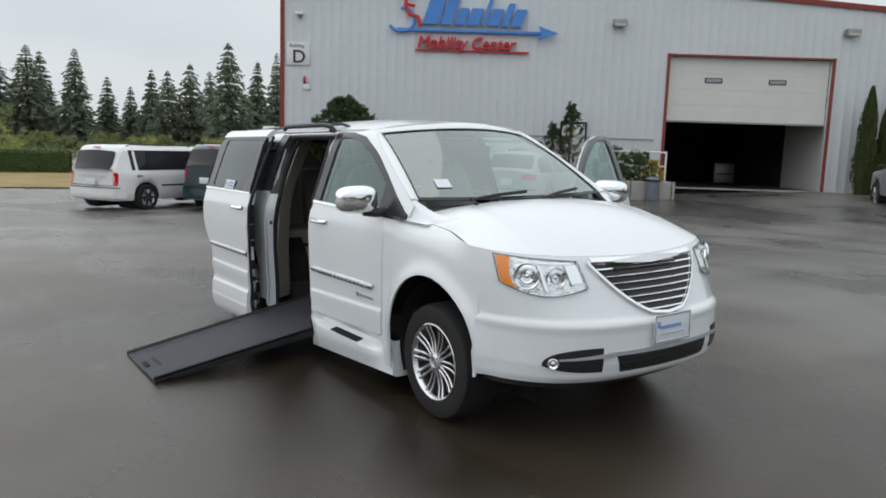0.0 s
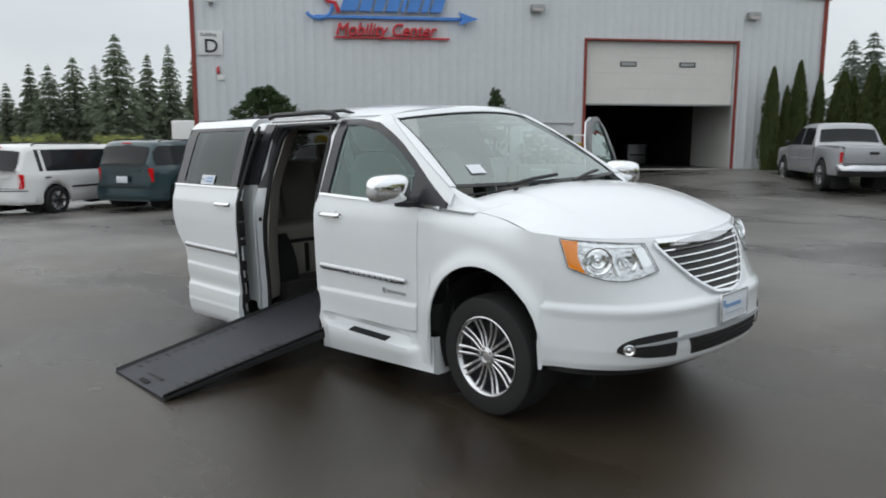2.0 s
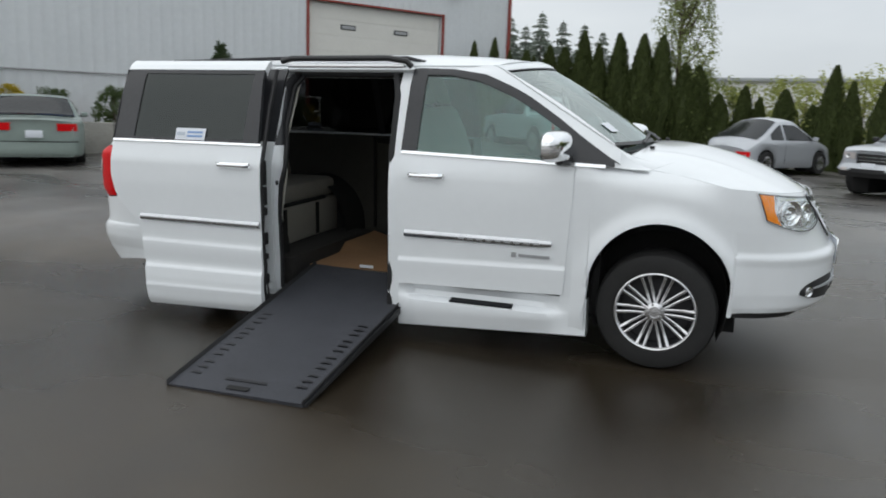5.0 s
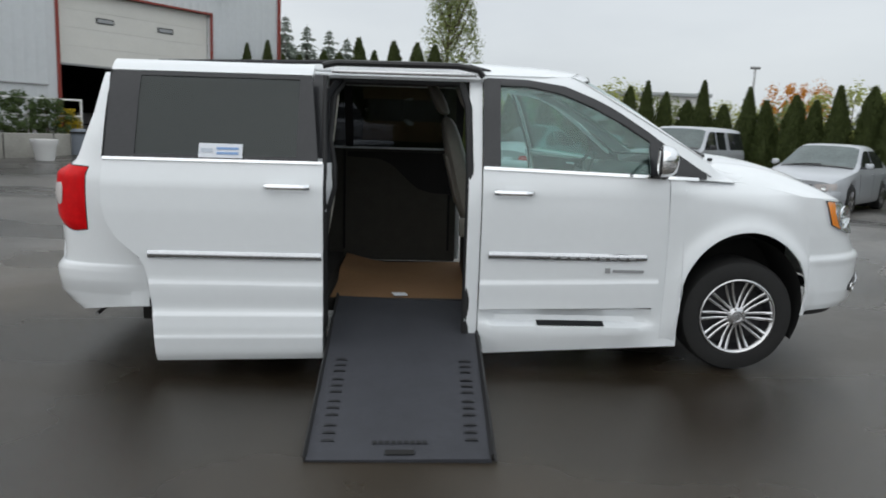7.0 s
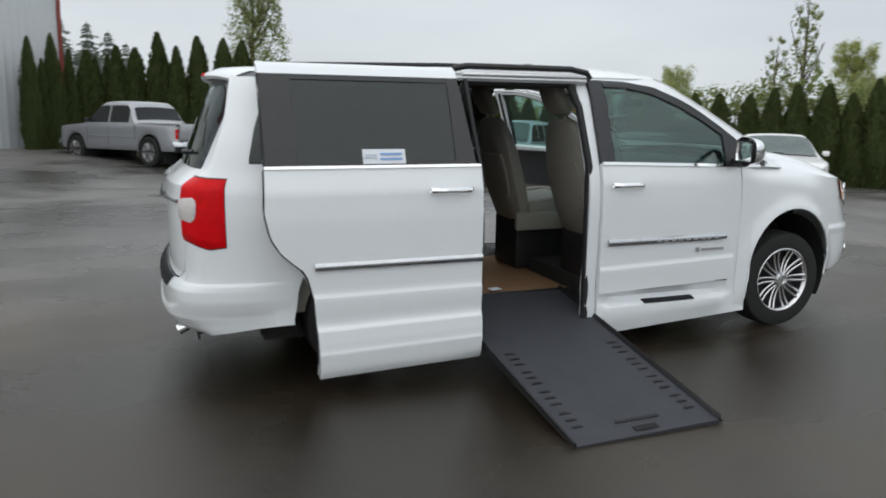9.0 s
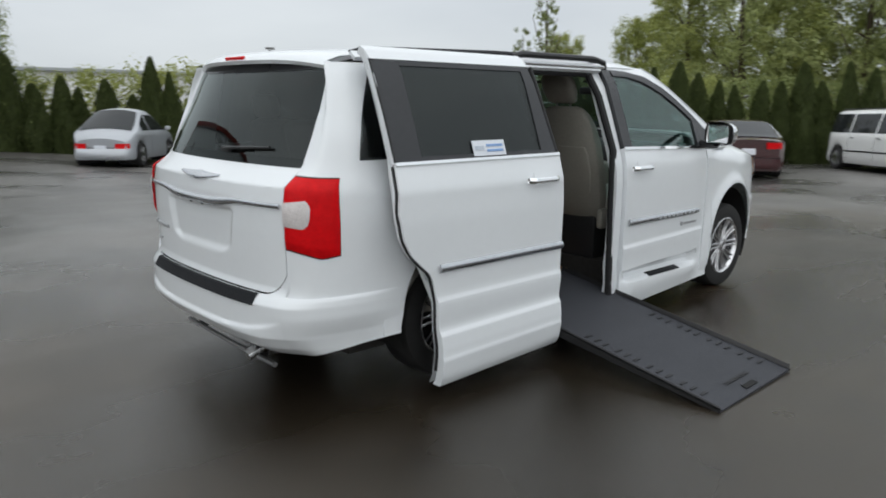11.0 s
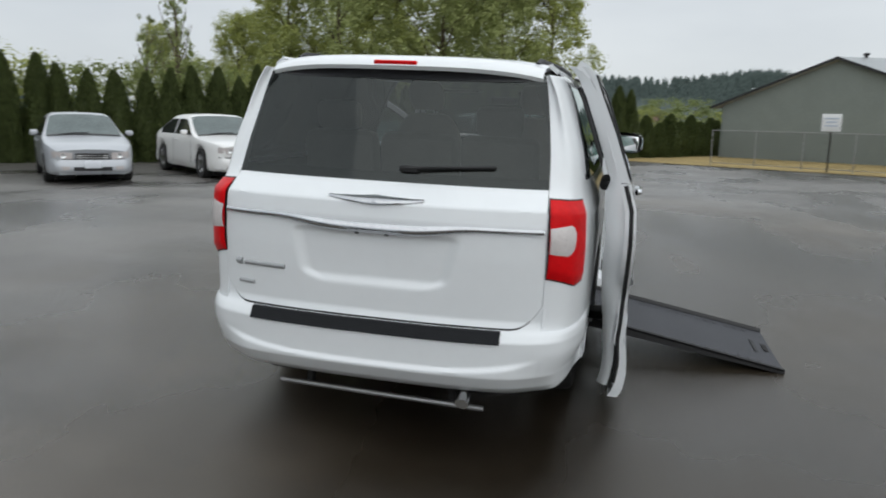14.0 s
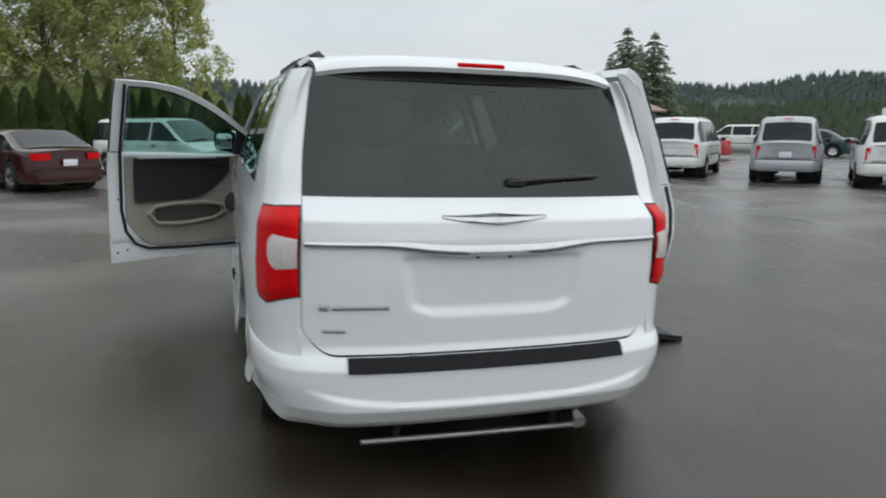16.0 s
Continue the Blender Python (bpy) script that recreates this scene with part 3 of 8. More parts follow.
for u in (5.2, 5.9, 6.6):
    part("post", tube([wall_at(u, 1.6, 0.8), wall_at(u, 1.6, 1.75)], 0.03, 8), M_SIGNWHITE, rail)
for z in (1.72, 1.3):
    part("bar", tube([wall_at(4.6, 1.6, z), wall_at(6.62, 1.6, z)], 0.025, 8), M_SIGNWHITE, rail)
bin_ = tagged(part("litter_bin", lathe([(0.001, 0.0), (0.24, 0.0), (0.25, 0.04), (0.24, 0.62), (0.26, 0.64), (0.26, 0.72), (0.2, 0.80), (0.001, 0.82)], 20, Matrix.Translation((-9.22, 13.78, ground_z(-9.22, 13.78))) @ pose(0, 0, 0, 90, 0, 0) @ Matrix.Scale(0.82, 4)), M_BIN), "blue-grey round litter bin on the asphalt", "bin")
part("lid", lathe([(0.27, 0.66), (0.275, 0.69), (0.27, 0.72)], 20, Matrix.Translation((-9.22, 13.78, ground_z(-9.22, 13.78))) @ pose(0, 0, 0, 90, 0, 0) @ Matrix.Scale(0.82, 4)), M_DARK, bin_)
pot = tagged(part("flower_pot", lathe([(0.001, 0.0), (0.20, 0.0), (0.26, 0.35), (0.30, 0.42), (0.30, 0.50), (0.26, 0.50), (0.24, 0.44), (0.001, 0.44)], 20, Matrix.Translation((-9.3, 12.2, ground_z(-9.3, 12.2))) @ pose(0, 0, 0, 90, 0, 0)), M_SIGNWHITE), "white ribbed flower pot before the wall", "plant pot")
part("soil", lathe([(0.001, 0.452), (0.24, 0.45)], 16, Matrix.Translation((-9.3, 12.2, ground_z(-9.3, 12.2))) @ pose(0, 0, 0, 90, 0, 0)), M_MULCH, pot)

# ---- low grey-green building, fence and verge ----
GB_A, GB_B = Vector((31.2, -5.2, 0)), Vector((25.9, -13.6, 0))
GB_D = Vector((0.35, -0.937, 0))
low = thing("low_gabled_building", "low grey-green gabled building with a pale metal roof", "building")


def gb(t, d, z):
    return GB_A.lerp(GB_B, t) + GB_D * d + Vector((0, 0, z))


gable = lambda t: 2.45 + 1.9 * (1 - abs(2 * t - 1))
part("gable_wall", grid(lambda t, v: gb(t, 0, gable(t) * v), span(0, 1, 10), (0, 1), 0.1), M_GREENGREY, low)
part("side_wall", grid(lambda d, v: gb(1, d, 2.45 * v), (0, 7.0), (0, 1), 0.1), M_GREENGREY, low)
part("side_wall", grid(lambda d, v: gb(0, d, 2.45 * v), (0, 7.0), (0, 1), 0.1), M_GREENGREY, low)
for a, b in ((-0.04, 0.5), (0.5, 1.04)):
    part("roof", grid(lambda t, d: gb(t, d, gable(t) + 0.08), (a, b), (-0.25, 4.8), 0.08), M_ROOFGREY, low)
    part("roof_old", grid(lambda t, d: gb(t, d, gable(t) + 0.08), (a, b), (4.8, 7.3), 0.08), M_ROOFRED, low, "faded red roof half")
    part("verge_board", grid(lambda t, v: gb(t, -0.26, gable(t) + 0.09 - 0.11 * v), (a, b), (0, 1), 0.04), M_BLACK, low)
for d in (1.0, 3.6, 4.6):
    part("roof_vent", tube([gb(0.5, d, 4.3), gb(0.5, d, 4.55)], 0.07, 8), M_DARK, low)
    part("vent_cap", box(gb(0.5, d, 4.56), (0.22, 0.22, 0.10), 0.04), M_DARK, low)
fence = thing("chain_fence", "dark chain-link fence along the verge", "fence")
F_A, F_B = Vector((23.9, -4.1, 0)), Vector((18.6, -12.5, 0))
for k in range(7):
    p = F_A.lerp(F_B, k / 6)
    part("post", tube([p, p + Vector((0, 0, 1.35))], 0.02, 6), M_STEEL, fence)
for z in (1.33, 0.12):
    part("rail", tube([F_A + Vector((0, 0, z)), F_B + Vector((0, 0, z))], 0.013, 6), M_STEEL, fence)
bm = bmesh.new()
for k in range(150):
    for s in (0, 1):
        p = F_A.lerp(F_B, k / 150) + Vector((0, 0, 0.12 if s else 1.33))
        q = F_A.lerp(F_B, min(1, (k + 6) / 150)) + Vector((0, 0, 1.33 if s else 0.12))
        tube([p, q], 0.0025, 3, bm)
part("mesh", bm, M_DARK, fence)
notice = thing("notice_board", "small white notice board on the fence", "sign")
np_ = F_A.lerp(F_B, 0.42)
part("board", box(np_ + Vector((-0.06, 0.04, 1.68)), (0.03, 0.62, 0.58), 0.01, pose(0, 0, 0, 0, 0, -32)), M_SIGNWHITE, notice)
for dz, wd in ((0.14, 0.44), (0.02, 0.36), (-0.10, 0.40)):
    part("board_print", box(np_ + Vector((-0.078, 0.05, 1.68 + dz)), (0.006, wd, 0.05), 0.002, pose(0, 0, 0, 0, 0, -32)), M_STICKERPRINT, notice)
part("stake", tube([np_ + Vector((-0.03, 0.02, 0)), np_ + Vector((-0.03, 0.02, 1.5))], 0.03, 6), M_DARK, notice)
verge_dir = (F_B - F_A).normalized()
verge_n = Vector((verge_dir.y, -verge_dir.x, 0))
def strip_sheet(a, b, w0, w1, z, n=24):
    d = (b - a).normalized()
    s = Vector((-d.y, d.x, 0))
    return grid(lambda t, w: a.lerp(b, t) + s * (w0 + (w1 - w0) * w + 0.25 * noise.noise((t * 9, w * 3, z * 40))) + Vector((0, 0, z + 0.05 * math.sin(w * math.pi))), span(0, 1, n), span(0, 1, 4))
tagged(part("verge", strip_sheet(Vector((27.0, 1.0, 0)), Vector((18.0, -14.0, 0)), -0.7, 12.0, 0.02), M_GRASS), kind="structure", label="dry yellow grass verge", category="grass verge")
tagged(part("verge", strip_sheet(Vector((-27.0, -16.0, -0.28)), Vector((-24.5, 8.0, -0.28)), -0.2, 22.0, 0.02), M_GRASS), kind="structure", label="dry yellow grass verge", category="grass verge")
# long pale store beyond the hedge
store = thing("pale_warehouse", "pale flat-roofed warehouse beyond the hedge", "building")
part("wall", box((9, 70, 2.5), (34, 14, 5.0), 0.0, pose(0, 0, 0, 0, 0, -14)), M_SIGNWHITE, store)
part("roof", box((9, 70, 5.15), (35, 15, 0.3), 0.02, pose(0, 0, 0, 0, 0, -14)), M_ROOFGREY, store)
tagged(part("field", grid(lambda a, d: Vector((-5.2 + d * math.cos(a), 0.85 + d * math.sin(a), 0.03)), [radians(q) for q in span(-75, -3, 24)], (46, 70, 110, 160, 260)), M_FIELD), kind="structure", label="dull green field beyond the lot", category="field")
cottage = thing("bungalow", "small pale bungalow behind the hedge end", "house")
part("wall", box((88, -3.4, 0.9), (6, 5, 1.9), 0.02), M_SIGNWHITE, cottage)
part("roof", prism([(-3.1, 0), (3.1, 0), (0, 0.95)], 7.4, Matrix.Translation((84.3, -3.4, 1.85)) @ pose(0, 0, 0, 90, 0, 90)), M_ROOFRED, cottage)
shelter = thing("roofed_shelter", "open shelter with a pale metal roof across the road", "shelter", pose(27.6, -38.6, 0, 0, 0, 45))
for x in (-2.6, 2.6):
    for y in (-1.6, 1.6):
        part("post", box((x, y, 1.0), (0.12, 0.12, 2.0), 0.01), M_DARK, shelter)
part("roof", prism([(-2.2, 0), (2.2, 0), (2.2, 0.1), (0, 0.75), (-2.2, 0.1)], 6.4, Matrix.Translation((3.2, 0, 1.95)) @ pose(0, 0, 0, 90, 0, -90)), M_ROOFGREY, shelter)
mast = thing("light_mast", "thin grey light mast beyond the hedge", "mast")
part("pole", tube([(17.3, 35.0, 0), (17.3, 35.0, 5.4)], 0.05, 6), M_STEEL, mast)
part("lamp_bar", box((17.3, 35.0, 5.35), (0.5, 0.2, 0.14), 0.03), M_STEEL, mast)

# ---- the white minivan with its ramp ----
# Plan of one half: from the nose's middle round the corner, along the side, to the tail's middle.
PLAN = [(2.53, 0.0), (2.517, 0.23), (2.466, 0.465), (2.352, 0.66), (2.165, 0.795), (1.935, 0.864), (1.64, 0.908), (1.05, 0.938), (0.4, 0.942), (-0.3, 0.942),
        (-1.0, 0.942), (-1.7, 0.935), (-2.12, 0.912), (-2.36, 0.870), (-2.50, 0.795), (-2.572, 0.64), (-2.61, 0.36), (-2.62, 0.0)]
D_SIDE = lerp([0.10, 0.16, 0.3, 0.42, 0.5, 0.72, 0.95, 1.1, 1.22, 1.45, 1.62, 1.70, 1.745, 1.77], [0.06, 0.02, 0.0, 0.012, 0.004, 0.0, -0.004, 0.004, 0.040, 0.125, 0.19, 0.235, 0.28, 0.33])
D_FRONT = lerp([0.28, 0.38, 0.43, 0.50, 0.70, 0.722, 0.738, 0.77, 0.84, 0.94, 1.04, 1.12], [0.14, 0.06, 0.02, 0.0, 0.0, 0.006, 0.026, 0.045, 0.085, 0.135, 0.195, 0.28])
D_REAR = lerp([0.28, 0.34, 0.40, 0.56, 0.60, 0.64, 0.90, 1.05, 1.12, 1.195, 1.45, 1.65, 1.74, 1.78], [0.12, 0.04, 0.0, 0.0, 0.026, 0.042, 0.030, 0.030, 0.042, 0.138, 0.235, 0.325, 0.37, 0.46])


def catmull(pts, q):
    i = min(max(int(q), 0), len(pts) - 2)
    t = q - i
    p0, p1, p2, p3 = [Vector(pts[min(max(k, 0), len(pts) - 1)]) for k in (i - 1, i, i + 1, i + 2)]
    if i == 0:
        p0 = Vector((p2.x, -p2.y))
    if i == len(pts) - 2:
        p3 = Vector((p1.x, -p1.y))
    return 0.5 * ((2 * p1) + (p2 - p0) * t + (2 * p0 - 5 * p1 + 4 * p2 - p3) * t * t + (3 * p1 - p0 - 3 * p2 + p3) * t ** 3)


Q_END = len(PLAN) - 1
_qs = np.linspace(0, Q_END, 681)
_xs = np.array([catmull(PLAN, q).x for q in _qs])
_ys = np.array([catmull(PLAN, q).y for q in _qs])


def q_x(x):
    return float(np.interp(-x, -_xs, _qs))


def q_front(y):
    k = _qs < 5
    return float(np.interp(y, _ys[k], _qs[k]))


def q_rear(y):
    k = _qs > 13
    return float(np.interp(-y, -_ys[k], _qs[k]))


def shell(q, z, sg=-1, out=0.0):
    """The body's skin at plan station q and height z; out: metres proud of it."""
    p, d = catmull(PLAN, q), catmull(PLAN, min(q + 0.02, Q_END)) - catmull(PLAN, max(q - 0.02, 0))
    n = Vector((-d.y, d.x)).normalized() * -1
    if n.y < 0 and abs(n.y) > 0.02:
        n = -n
    if q > Q_END - 0.03:
        n = Vector((-1, 0))
    if q < 0.03:
        n = Vector((1, 0))
    dx = D_FRONT(z) if n.x > 0 else D_REAR(z)
    if n.x < 0 and p.x < -2.4:
        a = max(0.0, min(1.0, (0.345 + 0.22 * (z - 0.76) - 0.10 * max(0.0, (0.82 - z) / 0.075) ** 2.5 - abs(p.y)) / 0.060)) * max(0.0, min(1.0, (z - 0.742) / 0.050)) * max(0.0, min(1.0, (1.0 - z) / 0.03))
        dx += 0.019 * a * a * (3 - 2 * a)
    if p.x < -2.065:
        p = p + Vector((0.05 * min(1.0, abs(p.y) / 0.80) ** 2 * max(0.0, min(1.0, (z - 1.12) / 0.35)) * min(1.0, (-2.065 - p.x) / 0.30), 0))
    full = (0.034 * smooth((z - 1.16) / 0.22) + 0.012 * smooth((z - 1.30) / 0.3)) * max(0.0, min(1.0, (-1.75 - p.x) / 0.35))
    return Vector((p.x - n.x * (dx - out), sg * (p.y - n.y * (D_SIDE(z) - full - out)), z))


def side(x, z, sg=-1, out=0.0):
    return shell(q_x(x), z, sg, out)


VAN_M = Matrix(((0.9999, -0.0002, -0.0145, -0.0027), (-0.0002, 0.9997, -0.0227, -0.0897), (0.0145, 0.0227, 0.9996, 0.0209), (0, 0, 0, 1)))
VAN_M = VAN_M @ Matrix.Translation((-2.5, 0, 0)) @ pose(0, 0, 0, 0, 0, 0.8) @ Matrix.Translation((2.5, 0, 0))
van = thing("minivan", "white wheelchair-access minivan with open doors, standing on wet asphalt", "minivan", VAN_M)


def vp(name, bm, mat, label="", parent=None, sharp=38):
    return part(name, bm, mat, parent or van, label, sharp)


def column_panel(xs, lo, hi, sg, out=0.0, rows=10, thick=0.012, relief=None):
    def f(x, v):
        z = lo(x) + (hi(x) - lo(x)) * v
        return side(x, z, sg, out + (relief(z) if relief else 0.0))
    return grid(f, xs, span(0, 1, rows), thick if sg < 0 else -thick)


ROOF_Z = lerp([-2.34, -2.2, -1.6, -0.6, 0.0, 0.3, 0.5, 0.6], [1.73, 1.757, 1.800, 1.834, 1.834, 1.818, 1.786, 1.765])
GLASS_TOP = lerp([0.02, 0.22, 0.41, 0.61, 0.78, 0.93, 1.1, 1.27], [1.685, 1.682, 1.648, 1.568, 1.478, 1.385, 1.285, 1.19])
FRAME_TOP = lerp([-0.06, 0.0, 0.22, 0.44, 0.62, 0.74, 0.93, 1.1, 1.29], [1.725, 1.727, 1.722, 1.690, 1.618, 1.558, 1.438, 1.32, 1.20])
SILL_Z = lerp([-2.2, 0.0, 1.3], [1.235, 1.215, 1.18])


def ridge(z):
    """The stepped lower body side: three raised bands."""
    out = 0.0
    for top, rise in ((0.575, 0.010), (0.405, 0.012), (0.285, 0.010)):
        t = max(0.0, min(1.0, (top + 0.012 - z) / 0.024))
        out += rise * t
    return out - 0.004


def arch_lo(cx, r, base, cz=0.45):
    def f(x):
        d = abs(x - cx)
        return max(base, cz + math.sqrt(max(r * r - d * d, 0)) * 1.05) if d < r else base
    return f


def shoulder(x):
    """How far the fender's top edge rolls inwards to meet the bonnet."""
    return 0.060 * smooth((x - 1.10) / 0.22) * (1 - smooth((x - 1.62) / 0.32))


for sg in (-1, 1):
    # front fender
    ax = 1.538
    fend_arch = arch_lo(ax, 0.396, 0.21, 0.465)
    fend_lo = lambda x: max(fend_arch(x), 0.37 if x > 1.49 else 0.2)
    xs = sorted(set(span(1.052, 1.95, 30) + [ax + s * 0.396 * math.cos(a) for s in (-1, 1) for a in (0.0, 0.12, 0.25, 0.4)]))
    fend_hi = lerp([1.05, 1.3, 1.6, 1.95], [1.178, 1.185, 1.15, 1.085])

    def flare(x, z, sg=sg):
        d = math.hypot(x - ax, (z - 0.465) / 1.05) - 0.396
        return 0.030 * math.exp(-((d / 0.055) ** 2))

    def f(x, v, sg=sg):
        z = fend_lo(x) + (fend_hi(x) - fend_lo(x)) * v
        p = side(x, z, sg, flare(x, z))
        p.y -= sg * shoulder(x) * max(0.0, 1 - (fend_hi(x) - z) / 0.13) ** 2
        return p
    vp("front_fender", grid(f, xs, sorted(span(0, 0.8, 12) + span(0.82, 1, 9)), 0.012 if sg < 0 else -0.012), M_PAINT)
    vp("door_jamb", column_panel(span(0.99, 1.06, 2), lambda x: 0.37, lambda x: 1.17, sg, -0.008, 6, 0.004), M_PAINT)
    # arch liner
    def f2(a, w, sg=sg):
        return Vector((ax + 0.385 * math.cos(a), sg * (0.88 - 0.42 * w), 0.42 + 0.42 * math.sin(a)))
    vp("wheel_arch_liner", grid(f2, span(-0.5, math.pi + 0.5, 24), span(0, 1, 3)), M_DARK)
    vp("wheel_arch_back", box((ax, sg * 0.48, 0.52), (0.9, 0.02, 0.7)), M_DARK)

    # quarter panel behind the sliding door's opening
    q_arch = arch_lo(-1.54, 0.41, 0.30)
    q_lo = lambda x: max(q_arch(x), 0.36 if x < -1.54 else 0.30)
    if sg < 0:
        xs = sorted(set(span(-2.068, -0.955, 36) + [-1.54 + s * 0.41 * math.cos(a) for s in (-1, 1) for a in (0.0, 0.12, 0.25, 0.4)]))
        vp("quarter_panel", column_panel(xs, q_lo, lambda x: 1.24, sg, rows=18), M_PAINT)
        vp("quarter_post", column_panel(span(-1.10, -0.955, 5), lambda x: 1.24, lambda x: 1.72, sg, rows=8), M_GLOSSBLACK)
        vp("quarter_post", column_panel(span(-2.06, -1.10, 12), lambda x: 1.662, lambda x: 1.72, sg, rows=4), M_PAINT)
        vp("quarter_glass", column_panel(span(-2.20, -2.05, 8) + span(-2.0, -1.10, 10), lambda x: 1.245, lambda x: min(1.66, 1.27 + 0.39 * math.sqrt(max(0.0, (x + 2.20) / 0.14))), sg, 0.006, 8, 0.002), G_TINT)
        for a, b, lo, hi in ((-2.20, -1.08, 1.235, 1.262), (-2.05, -1.08, 1.645, 1.67), (-1.13, -1.08, 1.262, 1.645)):
            vp("quarter_frame", column_panel(span(a, b, 12), lambda x: lo, lambda x: hi, sg, 0.003, 3, 0.003), M_GLOSSBLACK)
    else:
        xs = sorted(set(span(-2.06, -0.06, 44) + [-1.54 + s * 0.41 * math.cos(a) for s in (-1, 1) for a in (0.0, 0.12, 0.25, 0.4)]))
        vp("quarter_panel", column_panel(xs, q_lo, lambda x: 1.225, sg, rows=16, relief=ridge), M_PAINT)
        for a, b in ((-2.06, -1.98), (-1.0, -0.94), (-0.12, -0.06)):
            vp("window_pillar", column_panel(span(a, b, 3), lambda x: 1.225, lambda x: 1.72, sg, rows=8), M_GLOSSBLACK)
        for a, b in ((-1.98, -1.0), (-0.94, -0.12)):
            vp("side_glass", column_panel(span(a, b, 8), lambda x: 1.225, lambda x: 1.70, sg, -0.004, 8, 0.004), G_TINT)
    def f3(a, w, sg=sg):
        return Vector((-1.54 + 0.42 * math.cos(a), sg * (0.88 - 0.42 * w), 0.42 + 0.44 * math.sin(a)))
    vp("wheel_arch_liner", grid(f3, span(-0.4, math.pi + 0.4, 20), span(0, 1, 3)), M_DARK)

    # roof side and windshield pillar
    def f4(x, v, sg=sg):
        lo = FRAME_TOP(x) if x > -0.06 else 1.715
        top = min(1.747, 1.747 - (x - 0.48) * 0.585) if x > 0.48 else 1.747
        top = max(top, lo + 0.012)
        z = lo + (top - lo) * v
        return side(x, min(z, 1.74), sg, 0.0) + Vector((0, -sg * 0.012 * v, z - min(z, 1.74)))
    vp("roof_side", grid(f4, span(-2.12, 1.30, 60), span(0, 1, 4), 0.02 if sg < 0 else -0.02), M_PAINT)

    # rear corner post and its lamp
    q0, q1 = q_x(-2.065), q_rear(0.742)
    vp("rear_corner", grid(lambda q, z, sg=sg: shell(q, z, sg), span(q0, q1, 16), span(0.60, 1.688, 30), 0.01 if sg > 0 else -0.01), M_PAINT)
    qo = q_x(-2.312)
    across = lambda q: (q1 - q) / (q1 - qo)
    lamp_lo = lambda q: 0.838 - 0.045 * min(1.0, across(q) / 0.72) ** 1.2 + 0.012 * max(0.0, (across(q) - 0.72) / 0.28)
    lamp_hi = lambda q: 1.166 - 0.010 * across(q)

    def lens_pt(q, v, out, sg=sg):
        return shell(q, lamp_lo(q) + (lamp_hi(q) - lamp_lo(q)) * v, sg, out)
    th = 0.006 if sg > 0 else -0.006
    lamp = vp("tail_lamp", grid(lambda q, v: lens_pt(q, 0.5 + (v - 0.5) * 1.035, 0.003), span(qo - 0.014, q1 - 0.008, 12), span(0, 1, 14), th), M_SEAL, "red tail lamp with a clear reversing lens")
    part("red_lens", grid(lambda q, v: lens_pt(q, v, 0.005 + 0.014 * min(1, 9 * v, 9 * (1 - v), 12 * across(q) + 0.3, 12 * (1 - across(q)))), span(qo, q1 - 0.035, 22), span(0, 1, 26), th), M_REDLENS, lamp, "red lens")
    qa = q_rear(0.838)
    part("clear_lens", grid(lambda u, v, sg=sg: shell(qa + (q1 - 0.035 - qa) * (u + (1 - u) * (0.06 + 0.22 * abs(v) ** 4 - 0.06 * v)), 1.000 + (0.054 + 0.012 * (1 - u)) * v, sg, 0.021 + 0.007 * (1 - v * v)), span(0, 1, 10), span(-1, 1, 12), th), M_CLEARLENS, lamp, "clear lens")

    # roof rail
    vp("roof_rail", tube([(-2.03, sg * 0.60, 1.742), (-1.95, sg * 0.605, 1.766), (-1.0, sg * 0.615, 1.790), (-0.12, sg * 0.615, 1.792), (0.0, sg * 0.61, 1.765)], 0.012, 8), M_ALLOYDARK)

# bumpers wrap the whole end
def wrap(q_list, z_list, top=None, out=0.0, thick=0.012, rows=18):
    thick = thick if q_list[-1] == 0 else -thick
    """A skin round one end: stations on one side, across the middle, to the other side."""
    st = [(q, -1) for q in q_list] + [(q, 1) for q in q_list[-2::-1]]
    return grid(lambda s, v: shell(st[s][0], z_list(st[s][0], v), st[s][1], out(z_list(st[s][0], v)) if callable(out) else out), range(len(st)), span(0, 1, rows), thick)


nose_qs = [q for q in span(q_x(1.935), 0.0, 40)]
NOSE_LO = lambda q: 0.392 + 0.012 * (1 - q / 5)
NOSE_TOP = lambda q: 1.035 + 0.05 * (q / q_x(1.935)) ** 1.5
NOSE_OUT = lerp([0.38, 0.42, 0.46, 0.66, 0.695, 0.708, 0.735, 0.78, 0.85], [-0.010, 0.003, 0.002, 0.001, 0.006, 0.005, -0.006, -0.004, 0.0])
nose_st = [(q, -1) for q in nose_qs] + [(q, 1) for q in nose_qs[-2::-1]]


def nose_skin(k, v):
    q, sg = nose_st[k]
    z = NOSE_LO(q) + (NOSE_TOP(q) - NOSE_LO(q)) * v
    return shell(q, z, sg, NOSE_OUT(z) + flare(catmull(PLAN, q).x, z) * (1.0 if z < 0.9 else 0.0))


vp("front_bumper", grid(nose_skin, range(len(nose_st)), span(0, 1, 72), 0.012), M_PAINT)
vp("front_lip", wrap([q for q in span(q_x(1.95), 0.0, 18)], lambda q, v: 0.350 + 0.052 * v, out=-0.05), M_BLACK)
def hatch_low(q):
    """The hatch's lower edge, with round lower corners."""
    return 0.612 + 0.10 * max(0.0, (catmull(PLAN, q).y - 0.60) / 0.138) ** 2.6
q_seam = q_rear(0.742)
